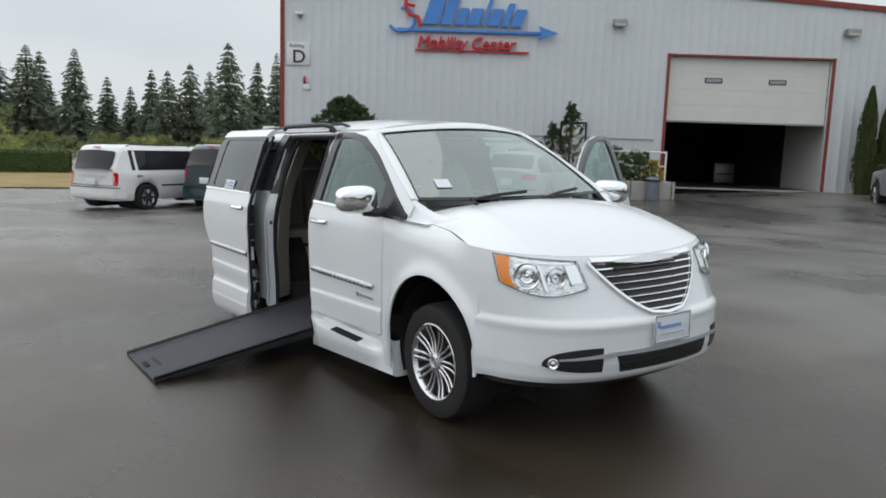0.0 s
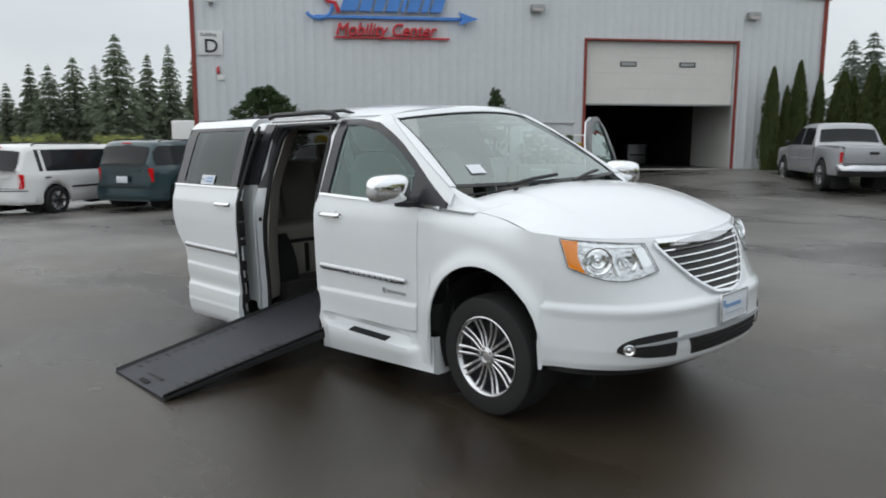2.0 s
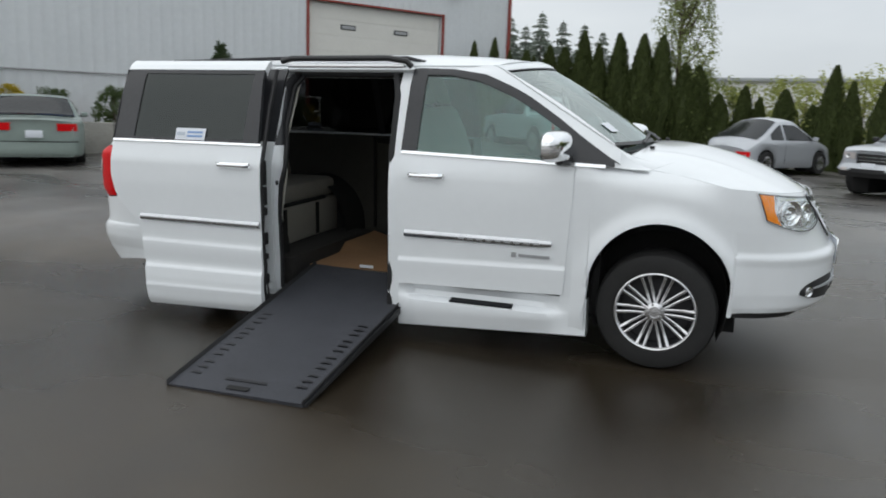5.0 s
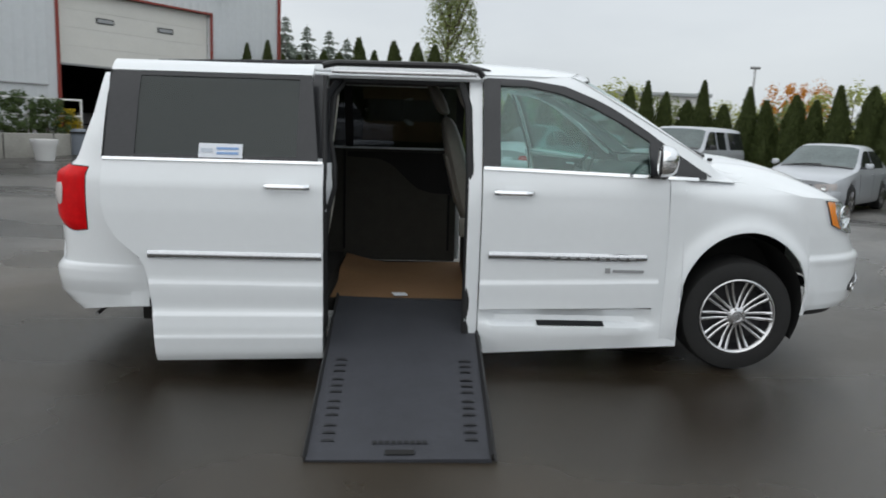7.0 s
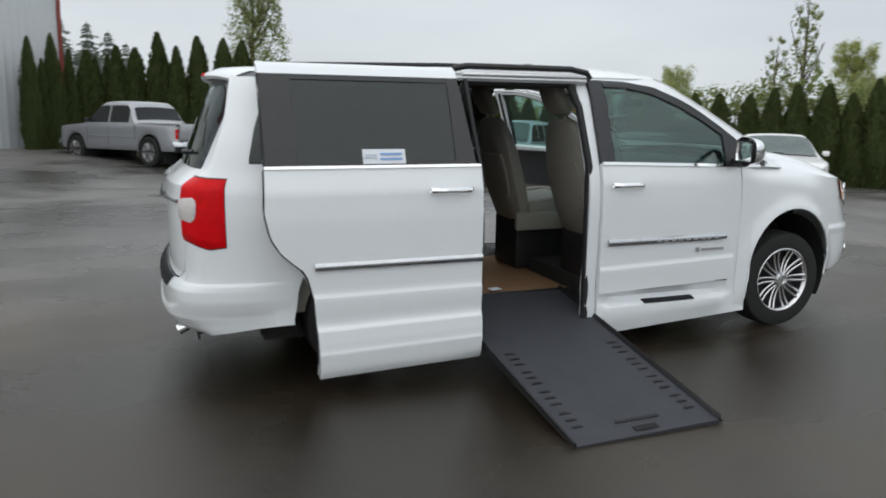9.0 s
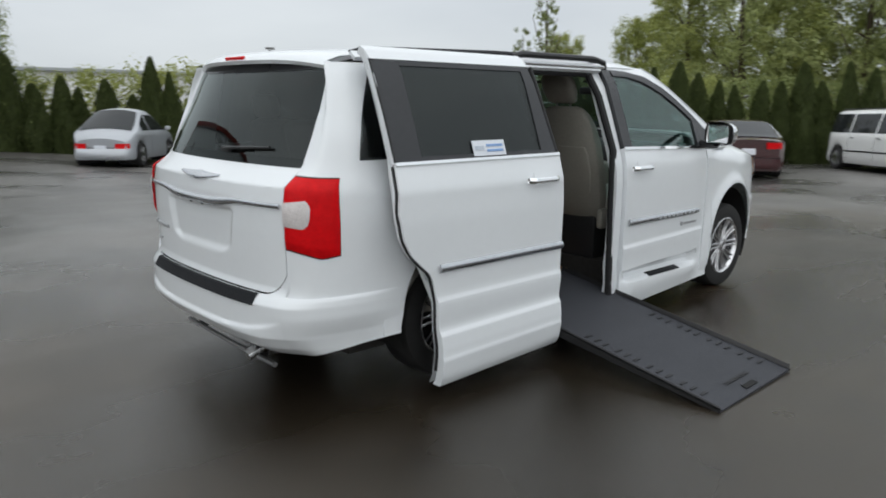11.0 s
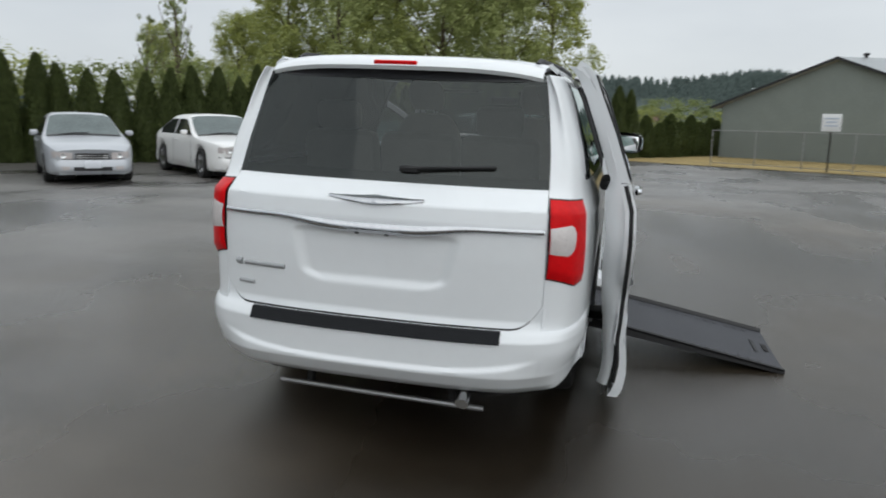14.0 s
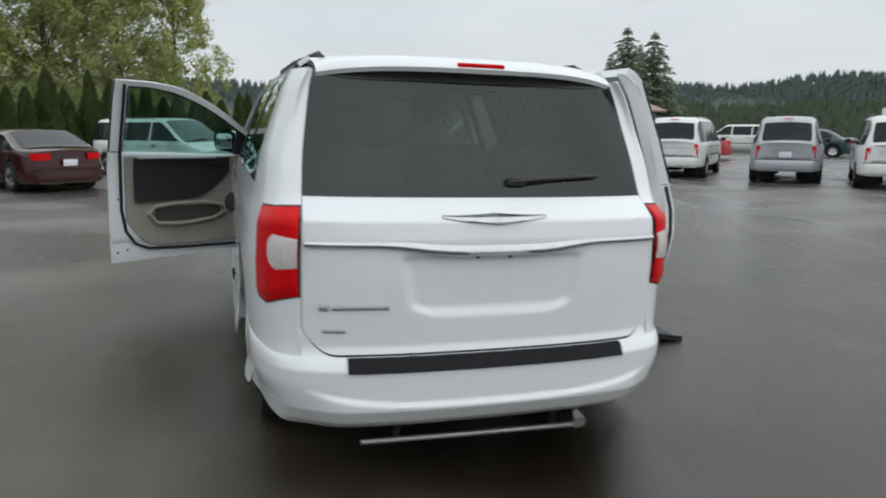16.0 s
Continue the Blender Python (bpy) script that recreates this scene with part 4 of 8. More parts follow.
tail_low = lambda q: 0.30 + 0.06 * max(0.0, min(1.0, (catmull(PLAN, q).x + 2.50) / 0.50)) ** 0.9
tail_qs = sorted(span(q_x(-1.965), q_seam, 18) + [q_seam + 0.004] + span(q_seam + 0.02, Q_END, 26))
BUMP = lerp([0.28, 0.31, 0.34, 0.42, 0.56, 0.59, 0.612, 0.64, 0.72], [-0.012, 0.004, 0.008, 0.012, 0.016, 0.013, 0.002, 0.0, 0.0])


def bump_out(q, z):
    """The bumper's lower lip: a soft ridge that lifts towards its ends and dies at the corners."""
    y = catmull(PLAN, q).y
    c = 0.425 + 0.035 * (y / 0.62) ** 4
    tuck = 0.042 * smooth((0.52 - z) / 0.22) * smooth((y - 0.55) / 0.28)
    return (BUMP(z) - tuck) * smooth((-1.97 - catmull(PLAN, q).x) / 0.22) + 0.016 * max(0.0, min(1.0, (0.74 - y) / 0.12)) * max(0.0, min(1.0, (c - z) / 0.014))


def tail_z(q, v):
    return tail_low(q) + (0.605 - tail_low(q)) * min(1.0, v / 0.85) + max(0.0, v - 0.85) / 0.15 * (0.0 if q <= q_seam else hatch_low(q) - 0.612)


tail_st = [(q, -1) for q in tail_qs] + [(q, 1) for q in tail_qs[-2::-1]]
vp("rear_bumper", grid(lambda k, v: shell(tail_st[k][0], tail_z(tail_st[k][0], v), tail_st[k][1], bump_out(tail_st[k][0], tail_z(tail_st[k][0], v))), range(len(tail_st)), span(0, 1, 50), -0.012), M_PAINT)
# hatch
hq = [q for q in span(q_rear(0.738), Q_END, 90)]
hatch = vp("hatch", wrap(hq, lambda q, v: hatch_low(q) + (1.201 - hatch_low(q)) * v, out=0.002, rows=64), M_PAINT, "white liftgate")
part("rear_glass", wrap([q for q in span(q_rear(0.738), Q_END, 18)], lambda q, v: 1.198 + (1.70 - 1.198) * v, out=0.0, thick=0.0), G_TINT, hatch, "dark rear window")
# black strip on the glass stands in for the spoiler's shadow
part("spoiler_shadow_band", wrap([q for q in span(q_rear(0.69), Q_END, 16)], lambda q, v: 1.70 - 0.05 * (1 - v) * (1 - 0.6 * ((Q_END - q) / (Q_END - q_rear(0.69))) ** 6), out=0.004, thick=0.002, rows=4), M_GLOSSBLACK, hatch)
part("hatch_gap", wrap([q for q in span(q_rear(0.75), Q_END, 14)], lambda q, v: 0.58 + 0.66 * v, out=-0.03), M_DARK, hatch)


def rear_y(y, z, out=0.0):
    return shell(q_rear(abs(y)), z, 1 if y > 0 else -1, out)


def rear_bar(ys, zc, half, out, thick=0.008):
    return grid(lambda y, v: rear_y(y, zc(y) + half(y) * v, out + 0.7 * half(y) * (1 - v * v)), ys, (-1, -0.6, -0.2, 0.2, 0.6, 1), -thick)


part("chrome_strip", rear_bar(span(-0.725, 0.725, 40), lambda y: 1.035 - 0.028 * math.exp(-(y / 0.33) ** 4), lambda y: 0.011 + 0.013 * math.exp(-(y / 0.36) ** 4), 0.012), M_CHROME_DIM, hatch, "chrome strip")
part("badge", rear_bar(span(-0.215, 0.215, 20), lambda y: 1.138 - 0.01 * math.cos(y * 7), lambda y: 0.005 + 0.016 * max(0, 1 - abs(y) / 0.2), 0.010), M_CHROME_DIM, hatch, "plain winged chrome badge")
for y in (-0.06, 0.075):
    part("plate_bolt", box(rear_y(y, 0.985, 0.006), (0.012, 0.018, 0.018), 0.004), M_BLACK, hatch)
part("lettering", rear_bar(span(0.42, 0.63, 8), lambda y: 0.795, lambda y: 0.011, 0.005), M_GREYPRINT, hatch, "grey maker lettering as plain bars")
part("lettering", rear_bar(span(0.645, 0.675, 3), lambda y: 0.797, lambda y: 0.016, 0.005), M_GREYPRINT, hatch)
part("lettering", rear_bar(span(0.58, 0.665, 4), lambda y: 0.705, lambda y: 0.009, 0.005), M_GREYPRINT, hatch)
part("rear_wiper", tube([rear_y(-0.10, 1.262, 0.02), rear_y(-0.2, 1.272, 0.03), rear_y(-0.50, 1.285, 0.016)], 0.008, 6), M_BLACK, hatch)
part("wiper_hub", box(rear_y(-0.12, 1.262, 0.012), (0.03, 0.09, 0.03), 0.01), M_BLACK, hatch)
# spoiler over the rear glass
def spoil(y, v):
    k = abs(y) / 0.65
    x0 = -2.20 + 0.13 * k ** 2.5
    prof = [(x0 + 0.05, 1.762), (x0 - 0.06, 1.752), (x0 - 0.125, 1.728), (x0 - 0.145, 1.705), (x0 - 0.13, 1.688), (x0 - 0.04, 1.69), (x0 + 0.05, 1.71)]
    x, z = prof[v]
    return Vector((x, y, z - 0.032 * k ** 4))
vp("rear_spoiler", grid(spoil, span(-0.65, 0.65, 24), range(7)), M_PAINT)
vp("brake_lamp", box((-2.334, 0.0, 1.718), (0.016, 0.20, 0.020), 0.005, pose(0, 0, 0, 0, -22, 0)), M_REDLENS, "high brake lamp")
vp("bumper_step_pad", grid(lambda y, v: rear_y(y, (0.552, 0.600, 0.609)[v], (0.024, 0.022, -0.02)[v]), span(-0.575, 0.575, 20), range(3), -0.004), M_PAD, "black bumper step pad")
vp("rear_valance", box((-2.36, 0, 0.305), (0.26, 1.1, 0.07), 0.03), M_DARK)
vp("exhaust_pipe", tube([(-2.2, -0.42, 0.285), (-2.50, -0.42, 0.275), (-2.56, -0.42, 0.245)], 0.032, 12), M_CHROME, "chrome tailpipe")
vp("hitch_bar", tube([(-2.45, 0.50, 0.205), (-2.46, 0.0, 0.20), (-2.45, -0.50, 0.19)], 0.013, 8), M_STEEL)
for y in (-0.35, 0.35):
    vp("bar_bracket", box((-2.43, y, 0.25), (0.04, 0.03, 0.12), 0.005), M_DARK)

# nose: grille, lamps, intakes
def nose_y(y, z, out=0.0):
    return shell(q_front(abs(y)), z, 1 if y > 0 else -1, out)


G_HALF = lambda z: 0.415 * math.sqrt(max(0.05, min(1, (z - 0.735) / 0.27)))
grille = vp("grille", grid(lambda z, v: nose_y(v * G_HALF(z), z, 0.006), span(0.75, 1.018, 10), span(-1, 1, 24), -0.01), M_BLACK, "chrome-barred grille")
part("grille_top_bar", grid(lambda y, v: nose_y(y, 1.018 + 0.02 * v - 0.006 * math.cos(y * 5), 0.014 + 0.01 * (1 - v * v)), span(-0.405, 0.405, 24), (-1, 0, 1), 0.01), M_CHROME, grille)
part("grille_badge", grid(lambda y, v: nose_y(y, 1.018 + v * (0.006 + 0.016 * max(0, 1 - abs(y) / 0.26)), 0.03), span(-0.26, 0.26, 16), (-1, 0, 1), 0.008), M_ALLOY, grille, "plain winged badge")
for k in range(7):
    z = 0.766 + 0.0355 * k
    part("grille_bar", grid(lambda y, v, z=z: nose_y(y * G_HALF(z), z + 0.0052 * v, 0.018 + 0.008 * (1 - v * v)), span(-0.985, 0.985, 22), (-1, 0, 1), 0.008), M_CHROME, grille)
part("grille_surround", grid(lambda s, v: nose_y(G_HALF(0.742 + 0.28 * abs(s)) * (1 + 0.035 * v) * (1 if s > 0 else -1) if abs(s) > 0.02 else 0.0, 0.742 + 0.28 * abs(s) - 0.012 * v * (1 - abs(s)), 0.012), span(-1, 1, 40), (0, 1), 0.01), M_CHROME, grille)
for sg in (-1, 1):
    ya, yb = q_front(0.485), q_x(2.09)
    top = lambda t: 1.027 + 0.040 * t
    bot = lambda t: 0.892 - 0.036 * math.sin(t * 1.12 * math.pi) + 0.04 * max(0, t - 0.6)
    def hl(t, v, sg=sg, out=0.005, a=0.0, b=1.0):
        t = a + (b - a) * t
        z = bot(t) + (top(t) - bot(t)) * v
        t = t - 0.035 * (1 - v) * (1 - t) - 0.06 * (1 - v) * t
        return shell(ya + (yb - ya) * t, z, sg, out)
    lamp = vp("headlamp", grid(lambda t, v: hl(t, v), span(0, 1, 14), span(0, 1, 8), 0.01 * sg), M_REFLECTOR, "clear headlamp with amber corner")
    part("amber_reflector", grid(lambda t, v: hl(t, 0.03 + 0.94 * v, out=0.012, a=0.79 + 0.05 * math.cos(v * math.pi - 1.2), b=0.985), span(0, 1, 5), span(0, 1, 5), 0.004 * sg), M_AMBER, lamp, "amber corner lens")
    part("lens", grid(lambda t, v: hl(t, v, out=0.022 if 0 < t < 1 and 0 < v < 1 else 0.006), span(0, 1, 14), span(0, 1, 8)), G_LENS, lamp)
    part("lamp_rim", grid(lambda s, v: hl(*((s, 0) if s <= 1 else (1, s - 1) if s <= 2 else (3 - s, 1) if s <= 3 else (0, 4 - s)), out=0.010 + 0.006 * v), span(0, 4, 48), (0, 1), 0.002), M_SEAL, lamp)
    for tt, r in ((0.625, 0.072), (0.30, 0.056)):
        c = hl(tt, 0.5, out=0.012)
        nrm = (hl(tt, 0.5, out=0.03) - c).normalized()
        mm = Matrix.Translation(c) @ nrm.to_track_quat("Y", "Z").to_matrix().to_4x4()
        part("projector", lathe([(r, 0.0), (r, 0.008), (r * 0.95, 0.009), (r * 0.80, 0.0), (r * 0.62, -0.006), (r * 0.60, 0.006), (r * 0.52, 0.007), (r * 0.34, -0.006), (r * 0.16, -0.008), (r * 0.14, 0.004), (0.002, 0.008)], 24, mm), M_CHROME, lamp)
    for t0, t1, v0, v1 in ((0.03, 0.16, 0.25, 0.85), (0.44, 0.50, 0.15, 0.85), (0.08, 0.75, 0.86, 0.93)):
        part("reflector_facet", grid(lambda t, v, t0=t0, t1=t1, v0=v0, v1=v1: hl(t0 + (t1 - t0) * t, v0 + (v1 - v0) * v, out=0.010 + 0.008 * (t if t0 < 0.06 else 1 - abs(2 * t - 1))), (0, 0.5, 1), (0, 1), 0.003 * sg), M_CHROME, lamp)
    # lower side intake with fog lamp
    qa, qb = q_front(0.45), q_front(0.715)
    intake = vp("fog_lamp_recess", grid(lambda t, v, sg=sg: shell(qa + (qb - qa) * t, 0.462 + 0.036 * t ** 3 + (0.122 * (1 - t ** 2.4) ** 0.6 + 0.008) * v, sg, 0.006), [1 - (1 - i / 20) ** 1.8 for i in range(21)], span(0, 1, 4), 0.008 * sg), M_BLACK, "black fog lamp recess")
    c = shell(qa + (qb - qa) * 0.82, 0.512, sg, 0.006)
    nrm = (shell(qa + (qb - qa) * 0.82, 0.512, sg, 0.05) - c).normalized()
    part("fog_lamp", lathe([(0.030, 0.0), (0.030, 0.008), (0.025, 0.010), (0.016, 0.004), (0.002, 0.008)], 20, Matrix.Translation(c) @ nrm.to_track_quat("Y", "Z").to_matrix().to_4x4()), M_CHROME, intake)
    # pale silver paint stands in for the bright reflection on the chrome
    part("chrome_blade", grid(lambda t, v, sg=sg: shell(q_front(0.40) + (q_front(0.655) - q_front(0.40)) * t, 0.556 - 0.022 * t + (0.011 - 0.007 * t) * v, sg, 0.012), span(0, 1, 10), (-1, 0, 1), 0.008), M_SILVER_LIGHT, intake)
intake = vp("lower_intake", grid(lambda t, v: nose_y(t * (0.37 - 0.03 * (1 - v)), 0.452 + 0.092 * v, 0.006), span(-1, 1, 20), span(0, 1, 4), 0.008), M_BLACK, "black lower air intake")
for k in range(3):
    part("intake_slat", grid(lambda y, v, k=k: nose_y(y, 0.475 + 0.025 * k + 0.003 * v, 0.012), span(-0.34, 0.34, 14), (-1, 1), 0.006), M_DARK, intake)
# same pale paint in place of the chrome's bright reflection
part("chrome_blade", grid(lambda y, v: nose_y(y, 0.556 + 0.011 * v, 0.012), span(-0.42, 0.42, 18), (-1, 0, 1), 0.008), M_SILVER_LIGHT, intake)
plate = vp("dealer_plate", box((2.546, 0.0, 0.660), (0.008, 0.285, 0.145), 0.003), M_STICKER, "white and blue dealer plate in a chrome frame")
for y, z, a, b in ((0, 0.733, 0.295, 0.010), (0, 0.587, 0.295, 0.010), (-0.143, 0.660, 0.010, 0.155), (0.143, 0.660, 0.010, 0.155)):
    part("plate_frame", box((2.549, y, z), (0.012, a, b), 0.003), M_CHROME, plate)
part("plate_print", box((2.5515, -0.015, 0.668), (0.003, 0.17, 0.020)), M_BLUEPRINT, plate)
part("plate_print", box((2.5515, -0.113, 0.685), (0.003, 0.022, 0.034)), M_BLUEPRINT, plate)
part("plate_print", box((2.5515, 0.0, 0.630), (0.003, 0.19, 0.008)), M_STICKERPRINT, plate)

# hood, windshield, roof
def hood(u, f):
    q = abs(f) * q_x(1.93)
    front = shell(q, NOSE_TOP(min(q, q_x(1.935))) + 0.002, 1 if f > 0 else -1)
    e = side(1.24, 1.188, 1 if f > 0 else -1)
    rear = Vector((1.44 - 0.20 * f * f, e.y * abs(f), 1.288 - 0.10 * abs(f) ** 2.4))
    p = rear.lerp(front, u)
    crown = 4 * u * (1 - u) * (0.060 * (1 - f * f) + 0.014)
    fold = 0.012 * math.exp(-((abs(f) - 0.66) / 0.05) ** 2) * math.sin(math.pi * min(1, u * 1.1))
    p.z += crown + fold
    p.y -= math.copysign(shoulder(1.24 + 0.69 * u) * abs(f) ** 3, f)
    return p
vp("hood", grid(hood, span(0, 1, 24), span(-1, 1, 40), 0.012), M_PAINT, "white bonnet")


def wind(u, f):
    base = Vector((1.40 - 0.165 * f * f, 0.80 * f, 1.284 + 0.006 * f * f))
    topp = Vector((0.635 - 0.17 * f * f, 0.640 * f, 1.783 - 0.046 * f * f))
    p = base.lerp(topp, u)
    p.z += 0.030 * math.sin(math.pi * u)
    return p
shield = vp("windshield", grid(wind, span(0, 1, 12), span(-1, 1, 20)), G_SHIELD, "green-tinted windscreen with stickers")
shield.visible_shadow = False
for k, (u0, u1, f0, f1) in enumerate(((0.0, 0.03, -1, 1), (0.905, 0.918, -0.98, 0.98), (0, 1, -1.0, -0.98), (0, 1, 0.98, 1.0))):
    part("glass_border", grid(lambda u, f: wind(u, f) + Vector((0.003, 0, 0.003)), span(u0, u1, 10), span(f0, f1, 14), 0.002), M_BLACK, shield)
vp("roof_header", grid(lambda u, f: wind(u, f) + Vector((0.006 * (1 - abs(u - 0.96) / 0.06), 0, 0.004 + 0.006 * (1 - abs(u - 0.96) / 0.06))), span(0.914, 1.01, 6), span(-1, 1, 24), 0.004), M_PAINT)
part("sticker", grid(lambda u, f: wind(u, f) + Vector((0.004, 0, 0.005)), span(0.13, 0.22, 2), span(-0.80, -0.68, 2), 0.001), M_STICKER, shield, "white inspection sticker")
for a, b in ((-0.62, -0.05), (0.06, 0.60)):
    part("windscreen_wiper", tube([wind(-0.02, a) + Vector((0.03, 0, 0.02)), wind(0.025, (a + b) / 2) + Vector((0.02, 0, 0.022)), wind(0.05, b) + Vector((0.015, 0, 0.02))], 0.011, 6), M_BLACK, shield)
for sg in (-1, 1):
    def cap(u, v, sg=sg):
        p = wind(u, sg)
        x = p.x + 0.02
        ztop = min(1.74, 1.747 - max(0.0, x - 0.48) * 0.585)
        return p.lerp(side(x, ztop, sg) + Vector((0, -sg * 0.012, 0)), v) + Vector((0, 0, 0.006 * math.sin(math.pi * v)))
    vp("pillar_cap", grid(cap, span(0.0, 1, 18), span(0, 1, 4), 0.01 * sg), M_PAINT)

    def foot(a, b, sg=sg):
        rear = cap(0.0, b)
        front = hood(0.34, sg * (0.80 + 0.20 * b)) + Vector((0, 0, 0.0012))
        p = rear.lerp(front, a)
        p.z -= 0.030 * math.sin(math.pi * a) * (1 - 0.5 * b)
        return p
    vp("pillar_foot", grid(lambda a, v: foot(a, 1).lerp(side(foot(a, 1).x, 1.176 - 0.010 * a, sg, -0.006 - 0.020 * a), v), span(-0.04, 1, 12), span(0, 1, 4), 0.008 * sg), M_PAINT)
    vp("pillar_foot", grid(foot, span(0, 1, 10), span(0, 1, 5), 0.0015 * sg), M_PAINT)
vp("cowl", grid(lambda u, f: Vector((1.45 - 0.19 * f * f - 0.13 * u, 0.80 * f, 1.268 - 0.012 * u - 0.03 * f * f)), (0, 1), span(-1, 1, 14), 0.01), M_BLACK)
for f in (-0.55, 0.1):
    p = hood(0.06, f)
    vp("washer_nozzle", box(p + Vector((0, 0, 0.01)), (0.03, 0.025, 0.018), 0.006), M_BLACK)


def roof(x, f):
    zc = ROOF_Z(x)
    w = 0.672 if x < 0.30 else 0.672 - (x - 0.30) * 0.15
    if x < -2.0:
        w -= 0.6 * (abs(x) - 2.0) ** 1.2
    return Vector((x + (0.16 * (1 - f * f) if x > 0.2 else 0.0) * (x - 0.2) / 0.28, w * f, zc - (zc - 1.743 + 0.25 * max(0.0, -2.0 - x)) * abs(f) ** 3.8))
vp("roof", grid(roof, span(-2.19, 0.48, 34), span(-1, 1, 26), 0.02), M_PAINT)
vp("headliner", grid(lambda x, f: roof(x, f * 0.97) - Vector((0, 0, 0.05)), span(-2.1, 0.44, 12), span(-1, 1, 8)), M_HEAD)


# ---- doors ----
def front_door(sg, root):
    """Front door closed in body coordinates on side sg; parts go under root."""
    edge = lerp([0.40, 0.9, 1.08, 1.2], [1.005, 1.032, 1.043, 1.042])
    def body(u, v):
        z = 0.40 + (SILL_Z(0.5) - 0.40) * v
        x = -0.045 + (edge(z) + 0.045) * u
        low = 0.388 + 0.026 * x
        z = low + (SILL_Z(x) - low) * v
        return side(x, z, sg, ridge(z + 0.026 * (1 - x)) if z < 0.60 else -0.003)
    part("door_skin", grid(body, span(0, 1, 20), sorted(span(0, 1, 16) + [0.165, 0.18, 0.19, 0.20, 0.21, 0.22, 0.235]), -0.05 * sg), M_PAINT, root)
    def strip(xa, xb, lo, hi, mat, name, out=0.0, n=10, thick=0.03, label=""):
        return part(name, column_panel(span(xa, xb, n), lo, hi, sg, out, 5, thick), mat, root, label)
    strip(-0.045, 0.055, SILL_Z, FRAME_TOP, M_GLOSSBLACK, "door_frame")
    strip(0.055, 0.93, GLASS_TOP, FRAME_TOP, M_GLOSSBLACK, "door_frame", n=16)
    strip(0.93, 1.27, SILL_Z, FRAME_TOP, M_GLOSSBLACK, "door_frame", n=8)
    g = strip(0.055, 0.93, SILL_Z, GLASS_TOP, G_CLEAR, "door_glass", -0.01, 12, 0.004, "green-tinted door window")
    g.visible_shadow = False
    part("chrome_sill", column_panel(span(-0.04, 1.22, 20), lambda x: SILL_Z(x) - 0.010, lambda x: SILL_Z(x) + 0.008, sg, 0.006, 2, 0.008), M_CHROME, root)
    part("side_moulding", column_panel(span(0.0, 0.93, 16), lambda x: 0.691 + 0.012 * max(0, (x - 0.8) / 0.13), lambda x: 0.737 - 0.004 * max(0, (x - 0.8) / 0.13), sg, 0.006, 6, 0.006, lambda z: 0.013 * max(0.0, 1 - ((z - 0.714) / 0.023) ** 2)), M_CHROME_DIM, root, "chrome side moulding")
    part("door_handle", grid(lambda x, a: side(x, 1.078 + 0.016 * math.sin(a), sg, 0.036 + 0.010 * math.cos(a) - 0.03 * (abs(x - 0.135) / 0.115) ** 6), span(0.02, 0.25, 12), span(0, 2 * math.pi, 8)), M_CHROME, root, "chrome handle")
    part("handle_cup", column_panel(span(0.075, 0.195, 4), lambda x: 1.083, lambda x: 1.118, sg, 0.002, 2, 0.002), M_PAINT, root)
    # mirror
    def shell_of(a, b, sg=sg):
        ca, sa = math.cos(a), math.sin(a)
        s = math.cos(max(0.0, b) * math.pi / 2) ** 0.55 if b < 1 else 0.0
        y, z = math.copysign(abs(ca) ** 0.62, ca) * 0.135 * s, math.copysign(abs(sa) ** 0.62, sa) * 0.088 * s
        x = -0.036 if b < 0 else 0.085 * math.sin(b * math.pi / 2) - 0.03
        return Vector((0.965, sg * 1.07, 1.290)) + pose(0, 0, 0, 0, 0, sg * 16).to_3x3() @ Vector((x, y, z * (1 - 0.5 * sg * y)))
    mirror = part("mirror", grid(shell_of, span(0, 2 * math.pi, 36), (-0.1, 0, 0.1, 0.25, 0.4, 0.55, 0.7, 0.82, 0.92, 1)), M_CHROME, root, "chrome mirror housing")
    part("mirror_glass", box((0.923, sg * 1.058, 1.288), (0.008, 0.20, 0.125), 0.012, pose(0, 0, 0, 0, 0, sg * 16)), M_CHROME, mirror)
    part("mirror_back", box((0.931, sg * 1.06, 1.288), (0.014, 0.225, 0.145), 0.02, pose(0, 0, 0, 0, 0, sg * 16)), M_BLACK, mirror)
    part("mirror_arm", tube([(1.0, sg * 0.86, 1.215), (0.99, sg * 0.95, 1.205), (0.965, sg * 1.03, 1.215)], 0.03, 8), M_BLACK, mirror)
    # inner side: painted frame, seal, beige lining with a dark upper band
    strip(-0.04, 0.045, lambda x: SILL_Z(x) + 0.004, lambda x: FRAME_TOP(x) - 0.004, M_PAINT, "inner_frame", -0.034, 4, 0.010)
    strip(0.045, 1.2, lambda x: GLASS_TOP(x) + 0.002, lambda x: FRAME_TOP(x) - 0.004, M_PAINT, "inner_frame", -0.034, 14, 0.010)
    lin_lo = lambda x: 0.50 + 0.20 * (max(0.0, 0.32 - x) / 0.26) ** 2.4
    lining = part("inner_panel", grid(lambda x, v: side(x, lin_lo(x) + (1.175 - lin_lo(x)) * v, sg, -0.072 + 0.014 * math.sin(math.pi * v)), span(0.06, 0.98, 16), span(0, 1, 10), 0.012), M_BEIGE_PLASTIC, root, "beige inner door lining")
    dark_lo = lambda x: 0.835 + 0.03 * (x - 0.12) + 0.20 * (max(0.0, x - 0.50) / 0.37) ** 2.2
